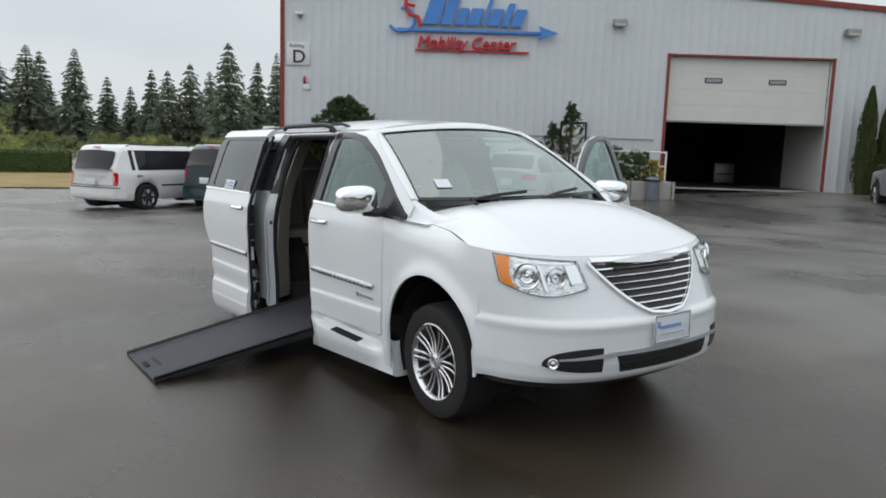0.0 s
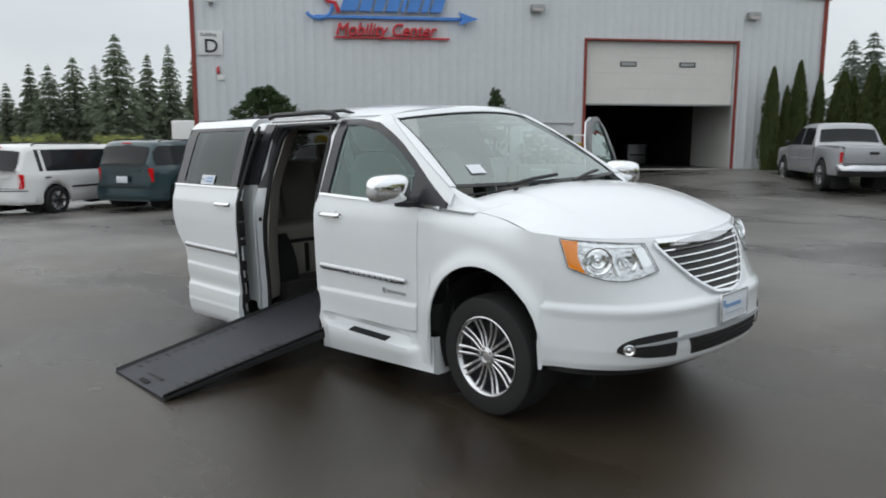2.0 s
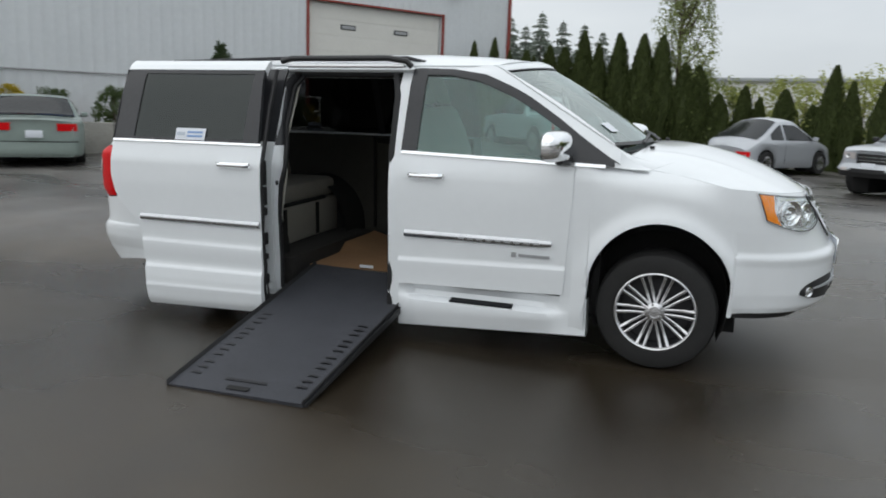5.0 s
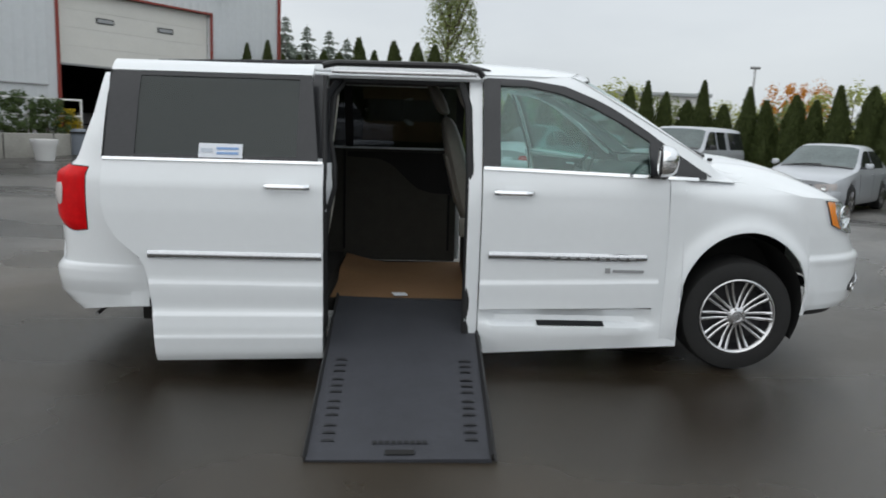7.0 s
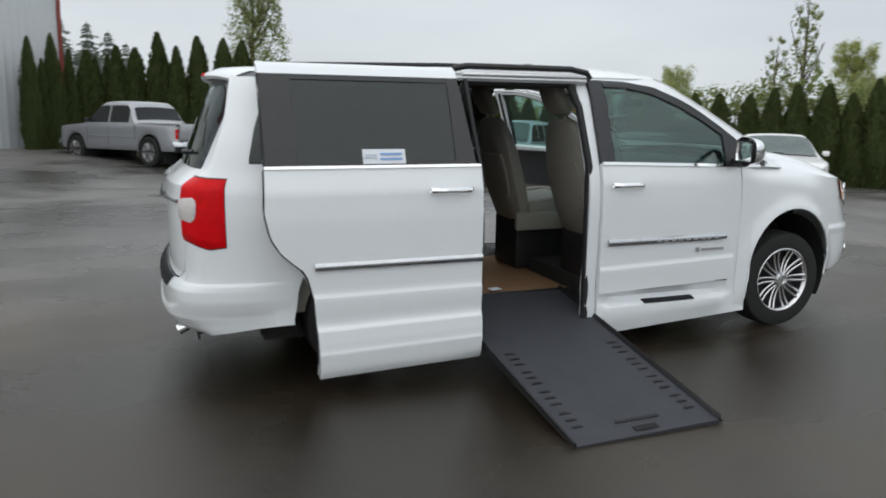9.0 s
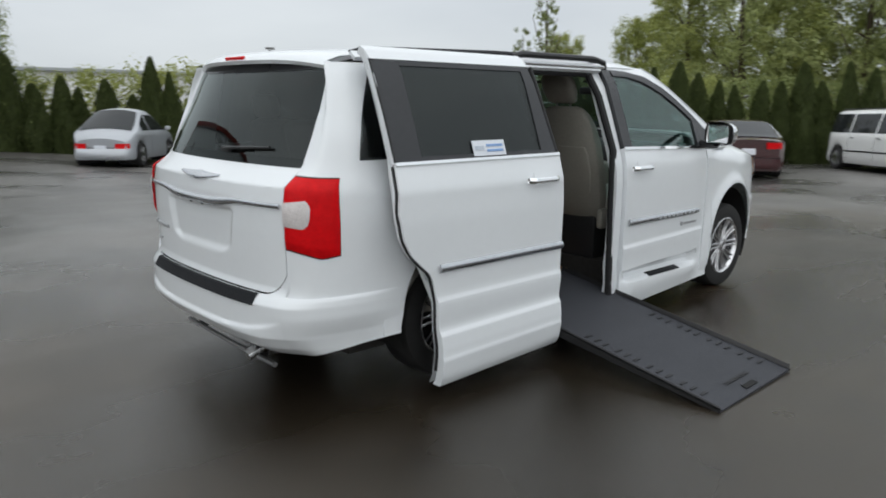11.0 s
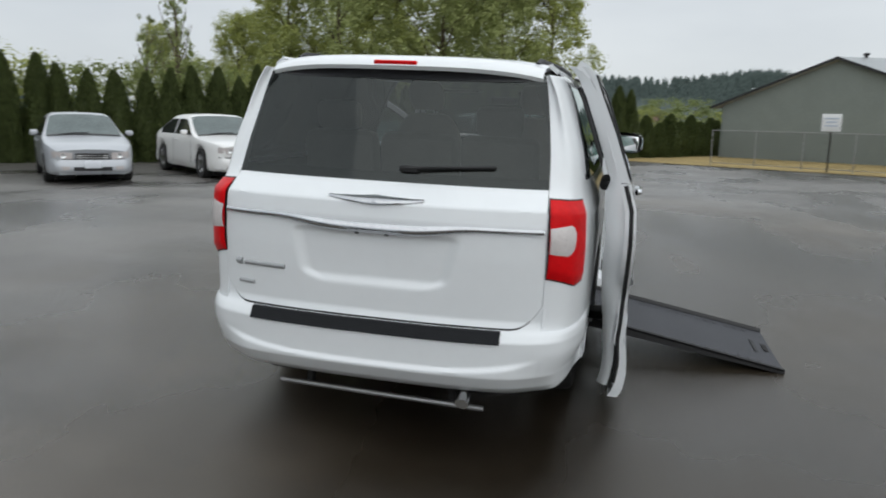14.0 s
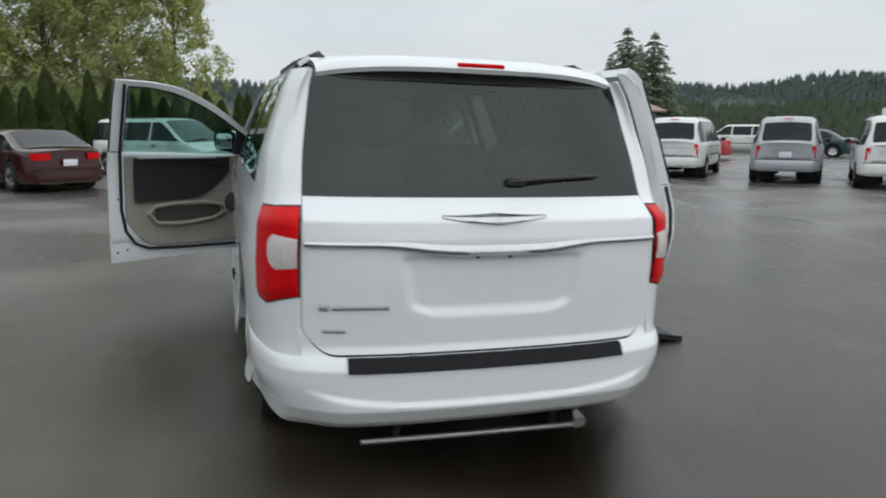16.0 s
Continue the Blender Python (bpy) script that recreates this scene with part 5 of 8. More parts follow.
    part("dark_band", grid(lambda x, v: side(x, dark_lo(x) + (1.165 - dark_lo(x)) * v, sg, -0.088), span(0.12, 0.87, 14), span(0, 1, 4), 0.010), M_BLACK, lining, "black upper band")
    part("band_lip", tube([side(x, 1.168, sg, -0.098) for x in span(0.14, 0.74, 8)], 0.010, 6), M_GREYPRINT, lining)
    part("inner_handle", tube([side(x, 1.125, sg, -0.106) for x in span(0.68, 0.80, 4)], 0.012, 8), M_CHROME, lining, "chrome inner handle")
    rim = [(0.22, 0.74), (0.27, 0.795), (0.42, 0.815), (0.66, 0.815), (0.80, 0.79), (0.83, 0.735), (0.72, 0.685), (0.45, 0.655), (0.28, 0.67)]
    part("map_pocket", tube([side(x, z, sg, -0.088) for x, z in rim + rim[:2]], 0.016, 7), M_BEIGE, lining, "pale pocket rim")
    part("pocket_back", grid(lambda x, v: side(x, 0.68 + 0.11 * v, sg, -0.083), span(0.27, 0.79, 6), (0, 1), 0.004), M_SIDECARPET, lining)
    part("speaker", lathe([(0.002, 0.012), (0.07, 0.010), (0.085, 0.0)], 20, Matrix.Translation(side(0.92, 0.80, sg, -0.066)) @ (pose(0, 0, 0, 0, 0, 180) if sg > 0 else Matrix())), M_SIDECARPET, lining)
    seal = [(0.02, 1.69), (0.025, 1.2), (0.03, 0.78), (0.055, 0.62), (0.12, 0.52), (0.22, 0.478), (0.45, 0.468), (0.98, 0.46)]
    part("edge_seal", tube([side(x, z, sg, -0.060) for x, z in seal], 0.011, 6), M_SEAL, root, "black rubber seal")
    for x, z in ((0.012, 0.86), (0.06, 0.475), (-0.01, 0.46)):
        part("door_plug", lathe([(0.002, 0.004), (0.008, 0.0)], 8, Matrix.Translation(side(x, z, sg, -0.053)) @ (pose(0, 0, 0, 0, 0, 180) if sg > 0 else Matrix())), M_DARK, root)
    return root


fd_r = new("front_door")
fd_r.parent = van
front_door(-1, fd_r)
part("lettering", column_panel(span(0.735, 0.92, 6), lambda x: 0.625, lambda x: 0.642, -1, 0.004, 1, 0.002), M_GREYPRINT, fd_r, "grey maker lettering as plain bars")
part("lettering", column_panel(span(0.69, 0.72, 2), lambda x: 0.62, lambda x: 0.65, -1, 0.004, 1, 0.002), M_GREYPRINT, fd_r)
# raised lettering band on the moulding, as plain bars
for k in range(9):
    x = 0.36 + 0.058 * k
    part("moulding_print", column_panel([x, x + 0.036], lambda x: 0.707, lambda x: 0.719, -1, 0.0205, 1, 0.002), M_GREYPRINT, fd_r)
fd_l = new("front_door")
fd_l.parent = van
fd_l["label"] = "driver's door swung wide open"
hinge = Vector((1.03, 0.86, 0))
fd_l.matrix_local = Matrix.Translation(hinge + Vector((0.0, -0.05, 0))) @ pose(0, 0, 0, 0, 0, -66) @ Matrix.Translation(-hinge)
front_door(1, fd_l)

# lower step cladding under the front doors
def sill_prof(sg):
    prof = [(0.40, 0.900), (0.388, 0.905), (0.375, 0.895), (0.345, 0.880), (0.315, 0.892), (0.305, 0.93), (0.292, 0.953), (0.26, 0.958), (0.19, 0.950), (0.115, 0.93), (0.10, 0.90), (0.105, 0.80)]
    def f(x, k):
        z, y = prof[k]
        e = max(0.0, (x - 0.86) / 0.16) if x > 0.86 else 0.0
        e = max(e, (0.06 - x) / 0.08 if x < 0.06 else 0.0)
        e = min(1, e)
        y2 = 0.925 if 0.11 < z < 0.43 and k < 9 else y
        lift = 0.06 * (x + 0.02) / 1.1 if k > 7 else 0.0
        return Vector((x, sg * (y * (1 - e) + y2 * e), z + lift))
    bm = grid(f, sorted(span(-0.045, 1.15, 27) + [0.02, 0.06, 0.90, 0.95]), range(len(prof)), 0.01 * sg)
    for x in (-0.045, 1.15):
        grid(lambda k, w: f(x, k).lerp(Vector((x, sg * 0.80, f(x, k).z)), w), range(len(prof) - 1), (0, 1), bm=bm)
    return bm
for sg in (-1, 1):
    step = vp("step_sill", sill_prof(sg), M_PAINT, "white moulded step sill")
    part("step_pad", box((0.505, sg * 0.925, 0.309), (0.40, 0.055, 0.008), 0.003, pose(0, 0, 0, sg * -14, 0, 0)), M_PAD, step, "black tread pad")

# sliding door pushed back along the side
SL = 0.17
sd = new("sliding_door")
sd.parent = van
sd["label"] = "white sliding door pushed fully back"
SD_LEFT = lerp([0.09, 0.33, 0.55, 0.66, 0.70, 0.74, 0.80, 0.88, 1.0, 1.25], [-1.862, -1.870, -1.890, -1.92, -1.945, -1.995, -2.058, -2.104, -2.130, -2.12])
SD_HALF = 0.942
def sd_body(u, z):
    x0 = SD_LEFT(z)
    x = x0 + (-0.935 - x0) * u
    return Vector((x, -(SD_HALF - D_SIDE(z) + SL + (ridge(z + 0.016) if z < 0.60 else -0.004)), z - 0.03 * (1 - u) * max(0, (0.6 - z) / 0.5)))
SD_ZS = sorted(span(0.125, 1.222, 44) + [0.255, 0.265, 0.275, 0.375, 0.385, 0.395, 0.545, 0.555, 0.565])
bm = grid(sd_body, span(0, 1, 24), SD_ZS)
inward = Vector((0, 0.05, 0))
for u in (0, 1):
    grid(lambda z, k: sd_body(u, z) + inward * k, SD_ZS, (0, 1), bm=bm)
grid(lambda u, k: sd_body(u, 0.125) + inward * k, span(0, 1, 24), (0, 1), bm=bm)
part("door_skin", bm, M_PAINT, sd)
part("inner_skin", grid(lambda u, z: Vector((sd_body(u, z).x, -(SD_HALF - D_SIDE(z) + SL - 0.05), sd_body(u, z).z)), span(0, 1, 12), span(0.125, 1.222, 20)), M_PAINT, sd)
for x, z in ((-1.86, 0.98), (-1.83, 0.93), (-1.86, 0.88), (-1.82, 0.86)):
    part("door_plug", box((x, -(SD_HALF + SL - 0.045), z), (0.018, 0.012, 0.018), 0.004), M_DARK, sd)
def sd_out(z, back):
    return -(SD_HALF - D_SIDE(z) + SL - back)
def sd_strip(name, xa, xb, za, zb, mat, out=0.0, thick=0.03, n=8, label="", rows=6):
    def f(x, v):
        z = za + (zb - za) * v
        return Vector((x, -(SD_HALF - D_SIDE(z) + SL + out), z))
    return part(name, grid(f, span(xa, xb, n), span(0, 1, rows), thick), mat, sd, label)
sd_strip("door_frame", -2.120, -1.955, 1.228, 1.704, M_GLOSSBLACK)
front_edge = lambda z: -0.965 - 0.055 * (z - 1.228) / 0.476
part("door_frame", grid(lambda u, z: Vector((-1.085 + (front_edge(z) + 1.085) * u, -(SD_HALF - D_SIDE(z) + SL), z)), (0, 0.5, 1), span(1.228, 1.704, 6), 0.03), M_GLOSSBLACK, sd)
sd_strip("door_frame", -1.955, -1.085, 1.675, 1.704, M_GLOSSBLACK)
sd_strip("door_frame", -1.955, -1.085, 1.228, 1.255, M_GLOSSBLACK)
sd_strip("door_glass", -1.955, -1.085, 1.255, 1.675, G_TINT, -0.006, 0.004, label="dark tinted window")
sd_strip("inner_frame", -2.115, -1.965, 1.228, 1.70, M_PAINT, -0.034, 0.012)
sd_strip("inner_frame", -1.965, -1.085, 1.68, 1.72, M_PAINT, -0.034, 0.012)
sd_strip("door_top", -2.120, -1.015, 1.702, 1.763, M_PAINT, 0.006, 0.04, rows=6)
part("upper_edge", grid(lambda z, v: Vector((-2.124 + 0.03 * v * v, sd_out(z, 0.002 + 0.088 * v), z)), span(1.225, 1.735, 12), span(0, 1, 5), 0.003), M_PAINT, sd)
sd_strip("chrome_sill", -2.12, -0.94, 1.222, 1.236, M_CHROME, 0.006, 0.01, 10)
part("side_moulding", grid(lambda x, v: Vector((x, -(SD_HALF - D_SIDE(0.714) + SL + 0.006 + 0.013 * (1 - v * v)), 0.714 + 0.022 * v)), span(-1.885, -0.94, 10), (-1, -0.8, -0.4, 0, 0.4, 0.8, 1), 0.006), M_CHROME_DIM, sd, "chrome side moulding")
part("door_handle", grid(lambda x, a: Vector((x, -(SD_HALF + SL + 0.034 + 0.010 * math.cos(a) - 0.03 * (abs(x + 1.127) / 0.125) ** 6), 1.098 + 0.016 * math.sin(a))), span(-1.25, -1.004, 12), span(0, 2 * math.pi, 8)), M_CHROME, sd, "chrome handle")
sd_strip("handle_cup", -1.19, -1.07, 1.105, 1.135, M_PAINT, 0.003, 0.002, 3)
bumper_sticker = sd_strip("window_sticker", -1.61, -1.375, 1.243, 1.318, M_STICKER, 0.004, 0.002, 3, "white and blue dealer sticker on the glass")
part("sticker_print", grid(lambda x, z: Vector((x, -(SD_HALF - D_SIDE(z) + SL + 0.0075), z)), (-1.515, -1.395), (1.287, 1.299), 0.001), M_BLUEPRINT, bumper_sticker)
part("sticker_print", grid(lambda x, z: Vector((x, -(SD_HALF - D_SIDE(z) + SL + 0.0075), z)), (-1.515, -1.395), (1.262, 1.274), 0.001), M_BLUEPRINT, bumper_sticker)
part("sticker_print", grid(lambda x, z: Vector((x, -(SD_HALF - D_SIDE(z) + SL + 0.0075), z)), (-1.598, -1.535), (1.272, 1.292), 0.001), M_STICKERPRINT, bumper_sticker)
part("inner_panel", grid(lambda x, z: Vector((x, -(SD_HALF - D_SIDE(z) + SL - 0.06), z)), span(-1.82, -0.97, 8), span(0.16, 1.2, 10), 0.012), M_PAINT, sd)
part("inner_trim", grid(lambda x, z: Vector((x, -(SD_HALF - D_SIDE(z) + SL - 0.078), z)), span(-1.78, -1.02, 8), span(0.42, 1.16, 8), 0.012), M_BEIGE_PLASTIC, sd)
part("edge_seal", tube([(-0.934 + 0.004 * math.sin(17 * z), sd_out(z, 0.024), z) for z in span(0.15, 1.20, 22)] + [(-0.945, sd_out(1.45, 0.035), 1.45), (-0.95, sd_out(1.70, 0.035), 1.70)], 0.013, 8), M_SEAL, sd)
part("edge_seal", tube([(SD_LEFT(z) + 0.004, sd_out(z, 0.026), z - 0.03 * max(0, (0.6 - z) / 0.5)) for z in span(0.20, 1.215, 26)], 0.0115, 8), M_SEAL, sd)
part("edge_seal", tube([(-2.121, sd_out(1.235, 0.0), 1.235), (-2.122, sd_out(1.45, 0.0), 1.45), (-2.12, sd_out(1.70, 0.0), 1.70)], 0.006, 6), M_SEAL, sd)
for z, tall in ((0.22, 0.05), (0.35, 0.07), (0.50, 0.04), (0.62, 0.08), (0.80, 0.05), (0.90, 0.12), (1.05, 0.16)):
    part("door_latch", box((-0.934, -1.062, z), (0.022, 0.045, tall), 0.008), M_DARK, sd)
SD_EDGE = lerp([0.13, 0.5, 0.72, 0.92, 1.2, 1.45, 1.74], [-1.845, -1.858, -1.955, -2.092, -2.118, -2.112, -2.09])
SD_DEEP = lerp([0.15, 0.45, 0.6, 0.8, 1.15, 1.25, 1.7], [0.05, 0.06, 0.085, 0.10, 0.095, 0.035, 0.02])
part("door_edge", grid(lambda z, v: Vector((SD_EDGE(z) - 0.006 + 0.05 * v * v, -(SD_HALF - D_SIDE(z) + SL - 0.046 - SD_DEEP(z) * v), z)), span(0.15, 1.71, 26), span(0, 1, 5), 0.004), M_PAINT, sd)
for k, z in enumerate((0.90, 0.935, 0.985, 1.01)):
    part("latch_hole", box((SD_EDGE(z) + 0.012, -(SD_HALF - D_SIDE(z) + SL - 0.055 - 0.022 * (k % 2)), z), (0.010, 0.014 + 0.012 * (k % 2), 0.010), 0.003), M_DARK, sd)
part("hinge_arm", box((-1.83, -0.975, 1.20), (0.34, 0.10, 0.05), 0.02), M_DARK, sd)
part("lower_arm", box((-1.2, -0.98, 0.36), (0.16, 0.22, 0.05), 0.015), M_DARK, sd)

# opening: posts, seals, track, floor
vp("post_front", column_panel(span(-0.125, -0.05, 4), lambda x: 0.20, lambda x: 1.72, -1, -0.03, 14, 0.06), M_PAINT)
vp("post_rear", column_panel(span(-1.02, -0.955, 3), lambda x: 0.20, lambda x: 1.72, -1, -0.025, 14, 0.06), M_PAINT)
seal_r = [(-0.955, 0.24), (-0.955, 0.42), (-0.955, 0.75), (-0.935, 0.95), (-0.90, 1.08), (-0.905, 1.2), (-0.935, 1.35), (-0.92, 1.60), (-0.86, 1.685)]
vp("opening_seal", tube([side(x, z, -1, -0.088) for x, z in seal_r], 0.017, 8), M_SEAL)
JAMB = lerp([z for x, z in seal_r], [x for x, z in seal_r])
def jamb(z, w):
    return side(JAMB(z) - 0.012 - 0.045 * (1 - w) ** 2 + 0.006 * w * math.sin(23 * z) * math.sin(9 * z), z, -1, -0.012 - 0.080 * w)
vp("rear_jamb", grid(jamb, span(0.24, 1.215, 30), span(0, 1, 6), 0.004), M_PAINT, "white door jamb")
vp("rear_jamb", grid(jamb, span(1.215, 1.685, 10), span(0, 1, 6), 0.004), M_GLOSSBLACK, "black upper door jamb")
for z, w in ((0.46, 0.4), (0.62, 0.6), (0.80, 0.35), (0.97, 0.55)):
    vp("jamb_plug", box(jamb(z, w) + Vector((0.006, 0, 0)), (0.012, 0.022, 0.030), 0.004), M_DARK)
vp("opening_seal", tube([side(x, z, -1, -0.04) for x, z in ((-0.118, 0.22), (-0.118, 1.2), (-0.13, 1.55), (-0.17, 1.685))], 0.024, 8), M_SEAL)
vp("opening_seal", tube([side(-0.18, 1.685, -1, -0.05), side(-0.86, 1.685, -1, -0.05)], 0.014, 8), M_SEAL)
vp("door_track", box((-0.51, -0.725, 1.735), (0.84, 0.05, 0.022), 0.006), M_ALLOY, "bright sliding door track")
vp("roof_edge_trim", tube([(-0.98, -0.73, 1.765), (-0.90, -0.735, 1.782), (-0.2, -0.735, 1.784), (-0.08, -0.728, 1.765), (-0.05, -0.715, 1.73)], 0.019, 8), M_BLACK, "black roof edge trim")
vp("pillar_trim", grid(lambda t, w: side(lerp([0, 0.3, 0.55, 0.7, 1], [-0.97, -0.96, -0.90, -0.93, -0.90])(t), 0.30 + 1.38 * t, -1, -0.105) + Vector((-0.10 * w, 0.14 * w, 0)), span(0, 1, 16), (0, 0.3, 1), 0.012), M_BEIGE_PLASTIC)
vp("cabin_floor", box((-0.465, 0.19, 0.262), (1.05, 1.24, 0.086)), M_CARPET, "lowered floor behind the ramp")
vp("cabin_floor", box((0.57, 0.0, 0.302), (1.02, 1.62, 0.196)), M_CARPET)
vp("cabin_floor", box((-1.545, 0.0, 0.302), (1.11, 1.30, 0.196)), M_CARPET)
vp("floor_edge", box((-0.475, -0.438, 0.296), (0.93, 0.024, 0.036), 0.006), M_BLACK)
vp("underbody", box((-0.2, 0.14, 0.250), (4.2, 1.0, 0.09), 0.03), M_DARK)
vp("firewall", box((1.18, 0.0, 0.72), (0.04, 1.6, 0.9)), M_DARK)
# far lining takes the shade-darkened beige, the near one the plain beige
inner_l = vp("inner_side", grid(lambda x, z: side(x, z, 1, -0.10), span(-2.1, -0.1, 10), span(0.30, 1.21, 6), 0.01), M_SIDECARPET, "beige inner side lining with cabin shade in its colour")
part("door_line", box((-1.0, 0.79, 0.80), (0.02, 0.02, 0.8), 0.005), M_DARK, inner_l)
SWEEP = lerp([-0.98, -0.72, -0.62, -0.52, -0.42, -0.30, -0.12], [1.150, 1.135, 1.09, 0.99, 0.90, 0.865, 0.86])
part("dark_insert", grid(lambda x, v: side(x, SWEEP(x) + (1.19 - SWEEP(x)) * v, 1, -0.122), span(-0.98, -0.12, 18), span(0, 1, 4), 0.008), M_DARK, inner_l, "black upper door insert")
part("door_line", box((-0.16, 0.79, 0.63), (0.02, 0.02, 0.46), 0.005), M_DARK, inner_l)
vp("inner_side", grid(lambda x, z: side(x, z, -1, -0.10), span(-2.1, -1.0, 8), span(0.40, 1.21, 6), 0.01), M_BEIGE_PLASTIC)
vp("tailgate_trim", box((-2.33, 0, 0.85), (0.03, 1.4, 0.72), 0.01), M_BEIGE_PLASTIC)

# cabin: seats, dash, wheel
def cushion(rings, n=20):
    """A padded form: (x, y, z, half depth, half width) rings from one end to the other, closed at both."""
    def f(a, k):
        x, y, z, hd, hw = rings[k]
        ca, sa = math.cos(a), math.sin(a)
        return Vector((x + math.copysign(abs(ca) ** 0.65, ca) * hd, y + math.copysign(abs(sa) ** 0.65, sa) * hw, z))
    bm = grid(f, [2 * math.pi * i / n for i in range(n)], range(len(rings)), closed=True)
    for k in (0, len(rings) - 1):
        bm.faces.new([bm.verts.new(f(2 * math.pi * i / n, k)) for i in range(n)])
    bmesh.ops.remove_doubles(bm, verts=bm.verts, dist=0.0005)
    return bm


def seat(x, y, name="front_seat", wide=0.50):
    s = vp(name, box((x + 0.06, y, 0.80), (0.46, wide, 0.15), 0.05, pose(0, 0, 0, 0, -5, 0), seg=3), M_BEIGE, "beige leather seat")
    hw = wide / 2
    back = [(x - 0.20 - 0.17 * t, y, 0.82 + 0.66 * t, d, hw * w) for t, d, w in ((-0.24, 0.03, 0.66), (-0.20, 0.06, 0.82), (0.0, 0.08, 0.94), (0.10, 0.085, 0.97), (0.35, 0.085, 1.0), (0.62, 0.075, 0.97), (0.80, 0.065, 0.88), (0.92, 0.052, 0.72), (0.98, 0.035, 0.56), (1.0, 0.015, 0.42))]
    part("seat_back", cushion(back), M_BEIGE, s)
    shell_back = [(x - 0.265 - 0.17 * t, y, 0.82 + 0.66 * t, 0.028, hw * w) for t, w in ((0.06, 0.60), (0.10, 0.74), (0.30, 0.80), (0.50, 0.78), (0.58, 0.70))]
    part("back_pocket", cushion(shell_back), M_BEIGE_PLASTIC, s)
    part("headrest", cushion([(x - 0.385 - 0.10 * t, y, 1.50 + 0.21 * t, d, w) for t, d, w in ((0.0, 0.02, 0.085), (0.08, 0.040, 0.115), (0.4, 0.052, 0.135), (0.75, 0.048, 0.130), (0.94, 0.034, 0.105), (1.0, 0.015, 0.08))]), M_BEIGE, s)
    for k in (-0.06, 0.06):
        part("headrest_post", tube([(x - 0.372, y + k, 1.44), (x - 0.388, y + k, 1.53)], 0.008, 6), M_STEEL, s)
    part("side_trim", box((x - 0.04, y - hw * 0.98, 0.70), (0.46, 0.05, 0.14), 0.02), M_BEIGE_PLASTIC, s)
    part("belt_buckle", box((x - 0.20, y + hw * 0.9, 0.92), (0.05, 0.03, 0.10), 0.01), M_BLACK, s)
    part("pedestal", box((x - 0.02, y, 0.515), (0.42, wide * 0.75, 0.41), 0.03), M_BLACK, s)
    return s
seat(0.32, -0.40, wide=0.54)
seat(0.16, 0.40, wide=0.54)
bench = vp("rear_bench", box((-1.55, 0.0, 0.78), (0.50, 1.25, 0.16), 0.05), M_BEIGE, "beige rear bench seat")
for k in (-0.42, 0.0, 0.42):
    part("seat_back", box((-1.84, k, 1.10), (0.14, 0.40, 0.60), 0.05, pose(0, 0, 0, 0, -12, 0)), M_BEIGE, bench)
for k in (-0.42, 0.42):
    part("headrest", box((-1.93, k, 1.47), (0.09, 0.24, 0.15), 0.04, pose(0, 0, 0, 0, -10, 0)), M_BEIGE, bench)
part("bench_front", box((-1.42, 0.0, 0.55), (0.30, 1.2, 0.30), 0.02), M_BEIGE_PLASTIC, bench)
part("bench_gap", box((-1.29, -0.05, 0.69), (0.03, 0.9, 0.06), 0.01), M_DARK, bench)
part("bench_strap", box((-1.262, -0.28, 0.55), (0.01, 0.04, 0.26)), M_DARK, bench)
part("bench_strap", box((-1.262, 0.22, 0.55), (0.01, 0.04, 0.26)), M_DARK, bench)
vp("dashboard", grid(lambda y, a: Vector((1.12 + 0.20 * math.cos(a), y, 1.02 + 0.19 * math.sin(a) - 0.03 * abs(y))), span(-0.78, 0.78, 12), span(0, 2 * math.pi, 16)), M_BLACK)
vp("console", box((0.95, 0.0, 0.72), (0.25, 0.34, 0.62), 0.04), M_BEIGE_PLASTIC)
wheel_c = Vector((0.80, 0.40, 1.08))
wm = Matrix.Translation(wheel_c) @ pose(0, 0, 0, 0, -62, 0) @ pose(0, 0, 0, 90, 0, 0)
steer = vp("steering_wheel", lathe([(0.19 + 0.015 * math.cos(a), 0.015 * math.sin(a)) for a in span(0, 2 * math.pi, 8)], 28, wm), M_BLACK, "black steering wheel")
part("wheel_hub", box(wheel_c, (0.06, 0.26, 0.10), 0.02, pose(0, 0, 0, 0, 28, 0)), M_BLACK, steer)
part("column", tube([wheel_c, wheel_c + Vector((0.25, 0, -0.12))], 0.035, 8), M_BLACK, steer)
vp("inside_mirror", box((0.80, 0.0, 1.60), (0.03, 0.22, 0.06), 0.015), M_BLACK)
vp("sun_visor", box((0.55, -0.36, 1.665), (0.16, 0.40, 0.02), 0.008), M_HEAD)
vp("sun_visor", box((0.55, 0.36, 1.665), (0.16, 0.40, 0.02), 0.008), M_HEAD)
card = tagged(part("cardboard_sheet", grid(lambda x, y: Vector((x, y, 0.314 + 0.012 * noise.noise((x * 2, y * 2, 0)) + (0.05 * max(0, (-0.72 - x)) / 0.2 if y > 0.1 else 0))), span(-0.97, 0.02, 10), span(-0.43, 0.72, 12), 0.006), M_CARD), "brown protective cardboard sheet on the van floor", "cardboard")
card.matrix_world = VAN_M
paper = tagged(part("paper_tag", box((-0.52, -0.40, 0.331), (0.10, 0.05, 0.008), 0.004, pose(0, 0, 0, 8, 5, 25)), M_STICKER), "small white paper packet lying on the van floor", "paper")
paper.matrix_world = VAN_M

